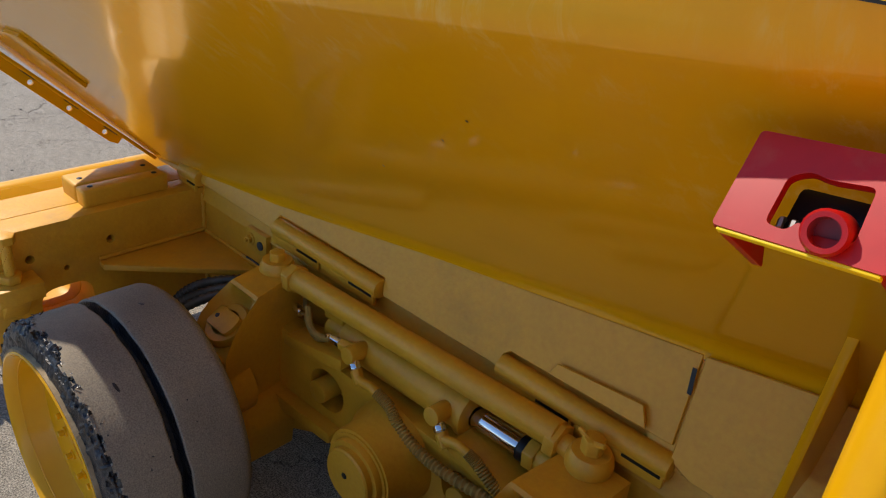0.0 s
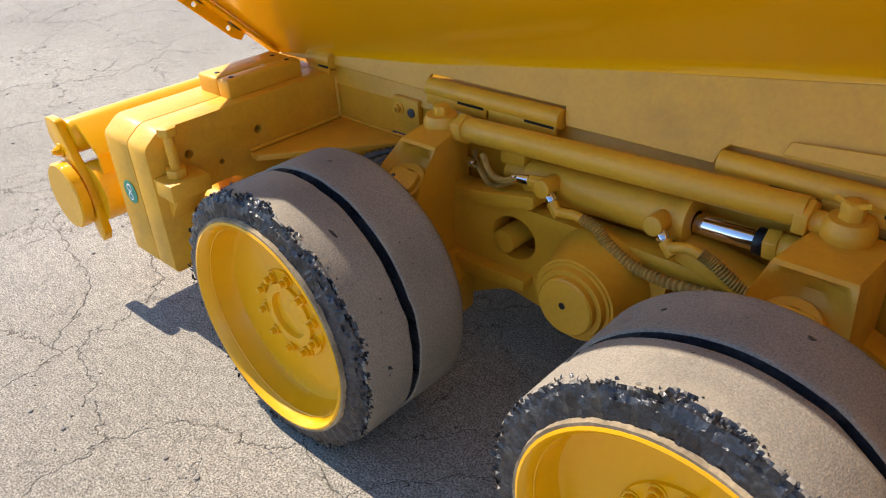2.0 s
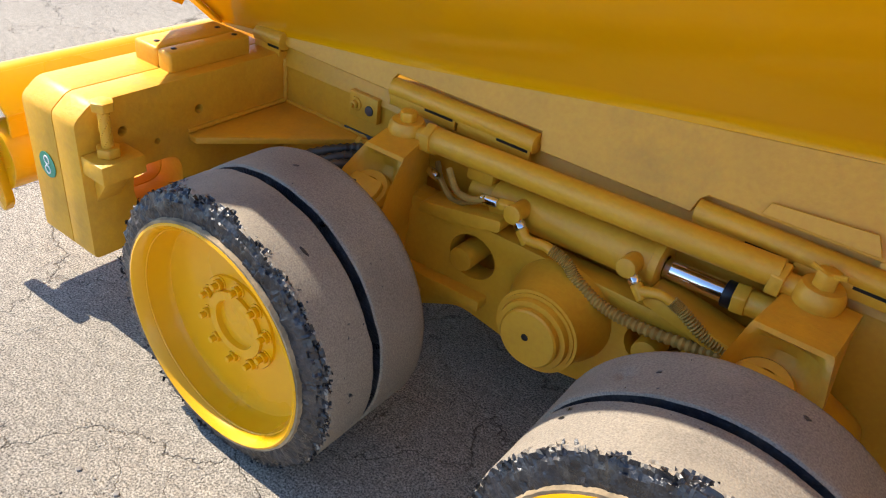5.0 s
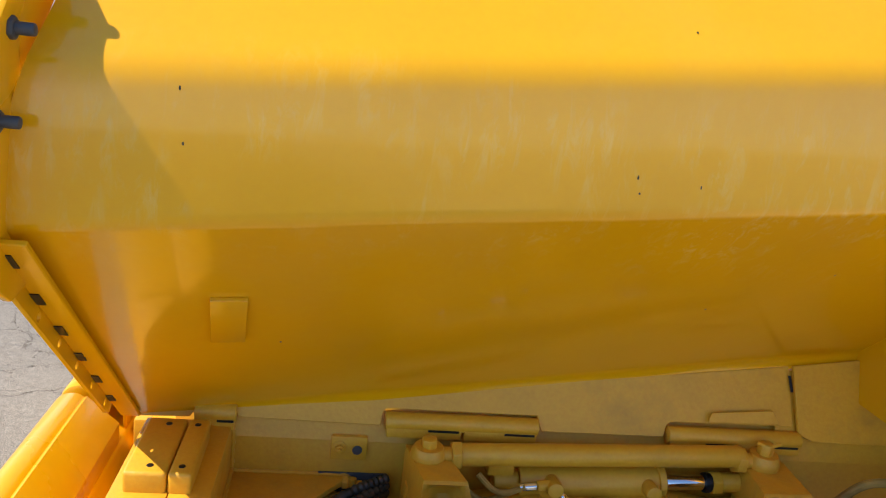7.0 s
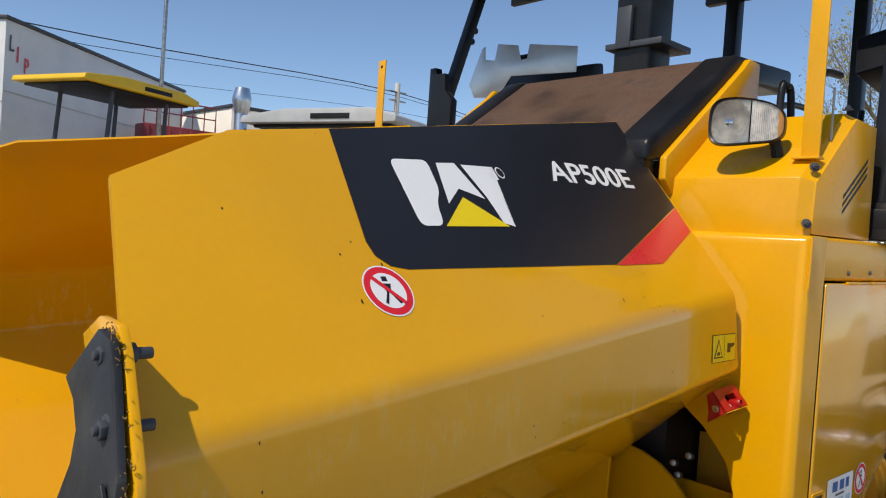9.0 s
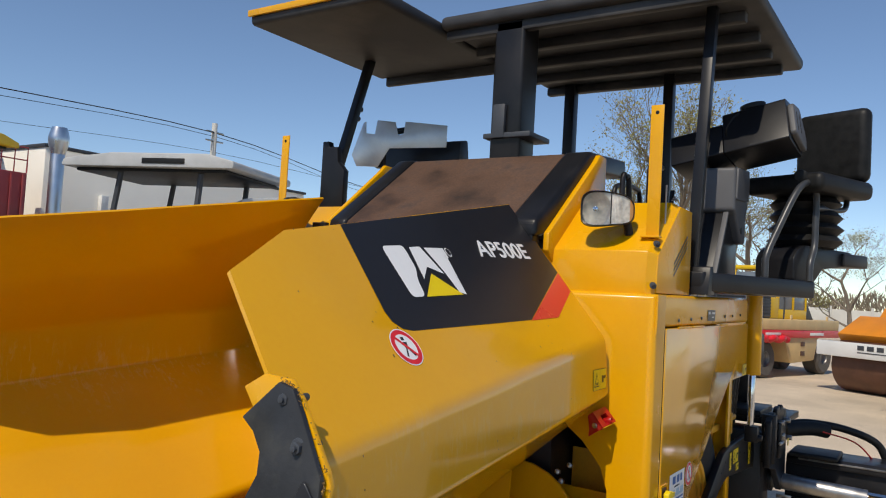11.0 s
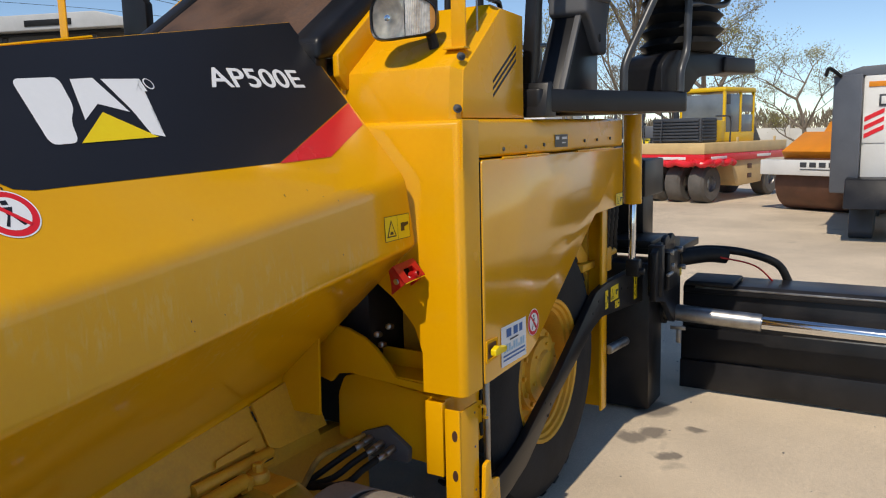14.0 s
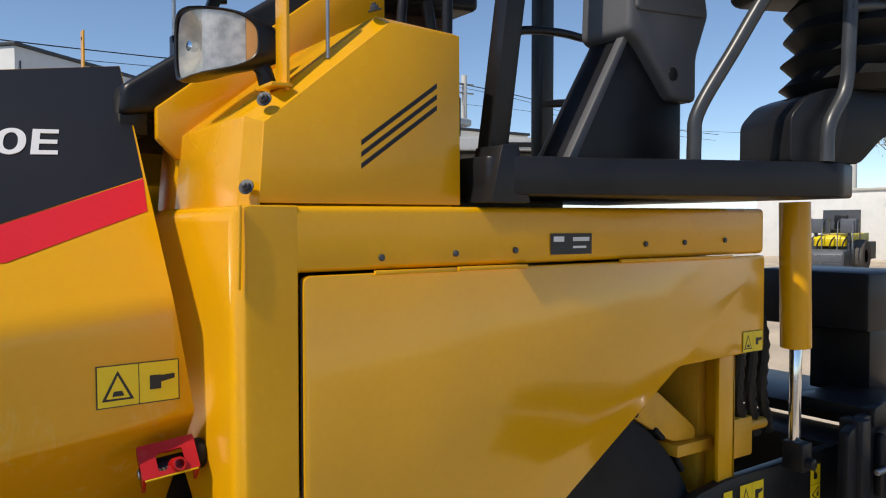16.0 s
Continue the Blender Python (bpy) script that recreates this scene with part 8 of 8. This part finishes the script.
# grey and yellow pavers parked in a row, seen from their screeds
def parked_paver(at, roofed, label):
    m = placed(at, (0.977, 0.213))
    ob = thing("road_paver", m @ Vector((0, 0, 0)), label, "paver", "pavers parked in the yard")

    def p(name, b, material, text="", parent=None):
        return part(name, b, material, parent or ob, text, turn=m)

    screed = p("screed", prism([(0.0, 0.1), (0.0, 0.72), (0.12, 0.86), (0.85, 0.9), (0.95, 0.1)], "y", -0.78, 0.78, 0.02), DARK_GREY_BLUE)
    for y in (-0.74, 0.02):
        p("hatch", box((-0.015, y, 0.45), (0.0, y + 0.70, 0.70), 0.006), DARK_GREY_BLUE, "", screed)
        p("hatch", box((-0.015, y, 0.15), (0.0, y + 0.70, 0.40), 0.006), DARK_GREY, "", screed)
        p("hinge", box((-0.03, y + 0.08, 0.66), (-0.01, y + 0.16, 0.74), 0.004), STEEL, "", screed)
    p("step_plate", box((-0.5, -0.7, 0.16), (0.0, -0.05, 0.2), 0.006), STEEL, "worn steel step plate", screed)
    p("end_plate", box((-0.1, 0.79, 0.05), (0.95, 0.85, 0.78), 0.01), DARK_GREY)
    p("end_plate", box((-0.1, -0.85, 0.05), (0.95, -0.79, 0.78), 0.01), DARK_GREY)
    p("body", box((1.5, -0.75, 0.45), (4.6, 0.75, 1.15), 0.03), DARK_GREY)
    p("side_panel", prism([(1.25, 1.0), (1.25, 1.28), (1.35, 1.42), (4.5, 1.5), (4.5, 1.0)], "y", -0.5, 0.62, 0.02), DECAL_YELLOW, "yellow rear panel")
    for y in (-0.62, 0.55):
        p("console", box((1.2, y - 0.28, 1.5), (1.55, y + 0.28, 2.05), 0.03), DARK_GREY_BLUE)
        p("console_foot", box((1.3, y - 0.05, 1.15), (1.4, y + 0.05, 1.5), 0.005), DARK_GREY)
    for y in (-0.82, -0.3, 0.25, 0.82):
        p("rail", tube([(1.0, y, 0.9), (1.05, y, 1.6), (1.15, y, 1.95), (1.9, y, 2.0), (2.0, y, 1.2)], 0.022, 8), STEEL)
    for y in (-0.6, -0.15, 0.3, 0.6):
        p("hose", tube([(1.2, y, 1.35), (1.0, y + 0.06, 1.2), (0.95, y + 0.1, 1.0), (0.8, y + 0.05, 0.88)], 0.03, 8), HOSE)
    p("seat", box((1.9, -0.3, 1.5), (2.4, 0.2, 1.65), 0.04, bm=box((2.3, -0.3, 1.6), (2.42, 0.2, 2.2), 0.04)), BLACK)
    for y in (-0.8, 0.8):
        p("rear_tyre", lathe([(0.25, -0.2), (0.55, -0.22), (0.62, -0.17), (0.63, 0.0), (0.62, 0.17), (0.55, 0.22), (0.25, 0.2)], (2.2, y, 0.63), (0, 1, 0), 28), TYRE_GREY)
    if roofed:
        roof = p("canopy", box((1.6, -0.72, 2.93), (4.0, 0.72, 3.1), 0.04), DECAL_YELLOW, "yellow canopy roof")
        for y in (-0.6, 0.6):
            p("canopy_post", prism([(2.1, 1.4), (2.3, 1.4), (1.95, 2.95), (1.8, 2.95)], "y", y - 0.06, y + 0.06, 0.01), DARK_GREY)


parked_paver((27.6, 9.45), True, "parked grey paver with a yellow canopy roof")
parked_paver((30.6, 8.75), False, "parked grey paver with folded-away roof")
parked_paver((29.8, 11.9), False, "grey and yellow paver parked beside another")
parked_paver((27.0, 13.9), False, "grey paver with rails parked at the row's end")
shed = thing("white_shed", (43, 20, 0), "low white shed behind the parked pavers", "shed")
part("wall", box((40, 17, 0), (46, 25, 3.6), 0.02), WHITE, shed)
part("roof_edge", box((39.9, 16.9, 3.6), (46.1, 25.1, 3.72), 0.01), CONCRETE_WALL, shed)
part("door", box((39.96, 19.0, 0), (40.0, 21.0, 2.6), 0.01), DARK_GREY, shed)

# ---- fence, trees, scrub ----
fence = thing("concrete_fence", (66, 5, 0), "long pale concrete panel fence at the yard's edge", "fence")
for k in range(22):
    y = -26 + 3.0 * k
    part("fence_panel", box((66.0, y, 0), (66.15, y + 2.85, 1.75 + 0.05 * (k % 3)), 0.01), CONCRETE_WALL, fence)
    part("fence_post", box((65.9, y + 2.83, 0), (66.2, y + 3.02, 2.05), 0.01), CONCRETE_WALL, fence)
BARK = mat("bark", (0.20, 0.165, 0.13), 0.9, vary=0.2, scale=6)
LEAF = mat("young_leaf", (0.31, 0.29, 0.10), 0.8, vary=0.25, scale=0.8)
LEAF2 = mat("bud_twig", (0.24, 0.20, 0.14), 0.9, vary=0.25, scale=1.0)


def tree(at, height, spread, seed, label, leaves, leaf_mat, slender=False):
    rnd = random.Random(seed)
    ob = thing("tree", at, label, "tree", "trees at the yard's edge")
    base = Vector(at)
    wood, tips = bmesh.new(), []

    def branch(p, d, length, r, level):
        pts = [p]
        for k in range(4):
            d = (d + Vector((rnd.uniform(-1, 1), rnd.uniform(-1, 1), rnd.uniform(-0.3, 0.5))) * 0.16).normalized()
            pts.append(pts[-1] + d * length / 4)
        b = bmesh.new()
        seg = 7 if level < 2 else 3
        loops = []
        for i, q in enumerate(pts):
            rr = r * (1 - 0.14 * i)
            s = d.cross(Vector((0.3, 0.2, 0.9)))
            s = s.normalized() if s.length > 0.01 else Vector((1, 0, 0))
            u = s.cross(d).normalized()
            loops.append([wood.verts.new(q + rr * (math.cos(a) * s + math.sin(a) * u)) for a in [k * math.tau / seg for k in range(seg)]])
        b.free()
        for i in range(4):
            for k in range(seg):
                wood.faces.new((loops[i][k], loops[i][(k + 1) % seg], loops[i + 1][(k + 1) % seg], loops[i + 1][k]))
        if level >= 2:
            tips.extend(pts[1:])
        if level == 5:
            return
        n = (5, 4, 4, 3, 3)[level]
        for k in range(n):
            q = pts[rnd.choice([2, 3, 4])] if level else pts[rnd.choice([1, 2, 3, 4])]
            side = Vector((rnd.uniform(-1, 1), rnd.uniform(-1, 1), rnd.uniform(0.0, 0.6))).normalized()
            nd = (d * (0.9 if slender else 0.45) + side * (0.45 if slender else spread)).normalized()
            branch(q, nd, length * rnd.uniform(0.5, 0.72), max(r * 0.46, height * 0.0007), level + 1)

    branch(base, Vector((0, 0, 1)), height * 0.45, height * 0.02, 0)
    part("trunk", wood, BARK, ob)
    crown = bmesh.new()
    for _ in range(leaves):
        p = tips[rnd.randrange(len(tips))] + Vector((rnd.gauss(0, 1), rnd.gauss(0, 1), rnd.gauss(0, 1))) * height * 0.02
        s = rnd.uniform(0.5, 1.2) * height * 0.0042
        a, c = Vector((rnd.uniform(-1, 1), rnd.uniform(-1, 1), rnd.uniform(-1, 1))).normalized() * s, Vector((rnd.uniform(-1, 1), rnd.uniform(-1, 1), rnd.uniform(-1, 1))).normalized() * s
        crown.faces.new([crown.verts.new(q) for q in (p - a, p + c, p + a, p - c)])
    part("crown", crown, leaf_mat, ob)["kind"] = "stuff"


tree((43, 3.3, 0), 7.6, 0.95, 3, "broad budding tree with thin yellow-green leaves", 6500, LEAF)
tree((48, 11.3, 0), 11.5, 0.6, 5, "tall slender bare tree with few buds", 3500, LEAF2, True)
tree((47, 13.4, 0), 12.5, 0.6, 6, "tall slender bare tree beside others", 3500, LEAF2, True)
tree((37, 11.2, 0), 13.5, 0.6, 7, "tall budding poplar with yellow-green leaves", 6000, LEAF, True)
tree((36, 13.6, 0), 12.0, 0.6, 8, "tall budding poplar beside another", 6000, LEAF, True)
tree((42, 8.4, 0), 12.0, 0.75, 12, "tall spreading tree with fine bare twigs and buds", 7000, LEAF)
tree((47, 10.3, 0), 13.0, 0.7, 14, "tall bare tree with fine twigs behind the rollers", 6000, LEAF2)
tree((55, 0.5, 0), 7.0, 0.9, 9, "small bare tree near the far fence", 2500, LEAF2)
scrub = bmesh.new()
rnd = random.Random(17)
for _ in range(9000):
    x, y = rnd.uniform(70, 84), rnd.uniform(-30, 45)
    z = rnd.uniform(0, 1) ** 0.7 * (3.2 + 1.6 * noise.noise((x * 0.15, y * 0.22, 0)))
    s = rnd.uniform(0.12, 0.4)
    p = Vector((x, y, max(0.05, z)))
    a, c = Vector((rnd.uniform(-0.4, 0.4), rnd.uniform(-0.6, 0.6), 1)).normalized() * s * 1.6, Vector((rnd.uniform(-1, 1), rnd.uniform(-1, 1), 0)).normalized() * s * 0.35
    scrub.faces.new([scrub.verts.new(q) for q in (p - a, p + c, p + a, p - c)])
tagged(part("scrub", scrub, LEAF2, None), "bare brown scrub and bushes behind the fence", "bushes", kind="stuff")
heap = bmesh.new()
bmesh.ops.create_grid(heap, x_segments=24, y_segments=24, size=0.5)
for v in heap.verts:
    r = v.co.length / 0.5
    v.co = Vector((6.6 + v.co.x * 1.9, -0.62 + v.co.y * 1.1, max(0, 1 - r) ** 1.2 * 0.16 + 0.02 * max(0, 1 - r) * noise.noise(v.co * 14) - 0.004))
tagged(part("gravel_heap", heap, mat("gravel", (0.30, 0.25, 0.20), 0.95, vary=0.2, scale=12, bump=0.01, grain=0.5, grain_scale=60), None), "small heap of brown gravel on the concrete", "gravel", kind="stuff")
rnd = random.Random(31)
peb = bmesh.new()
for _ in range(420):
    x, y = rnd.uniform(-5.5, -1.0) if rnd.random() < 0.7 else rnd.uniform(0.5, 7), rnd.uniform(-1.6, 1.2)
    if x > -2.5 and y > 0.0 and x < 3.3:
        y = -rnd.uniform(0.1, 1.6)
    d = bmesh.new()
    bmesh.ops.create_icosphere(d, subdivisions=1, radius=rnd.choice([0.003, 0.004, 0.007]))
    d.transform(Matrix.Translation((x, y, 0.002)) @ Matrix.Diagonal((rnd.uniform(0.7, 1.5), 1, 0.6, 1)))
    joined(peb, d)
tagged(part("pebbles", peb, mat("pebble", (0.22, 0.20, 0.18), 0.9, vary=0.2), None), "scattered small stones on the concrete yard", "stones", kind="stuff")
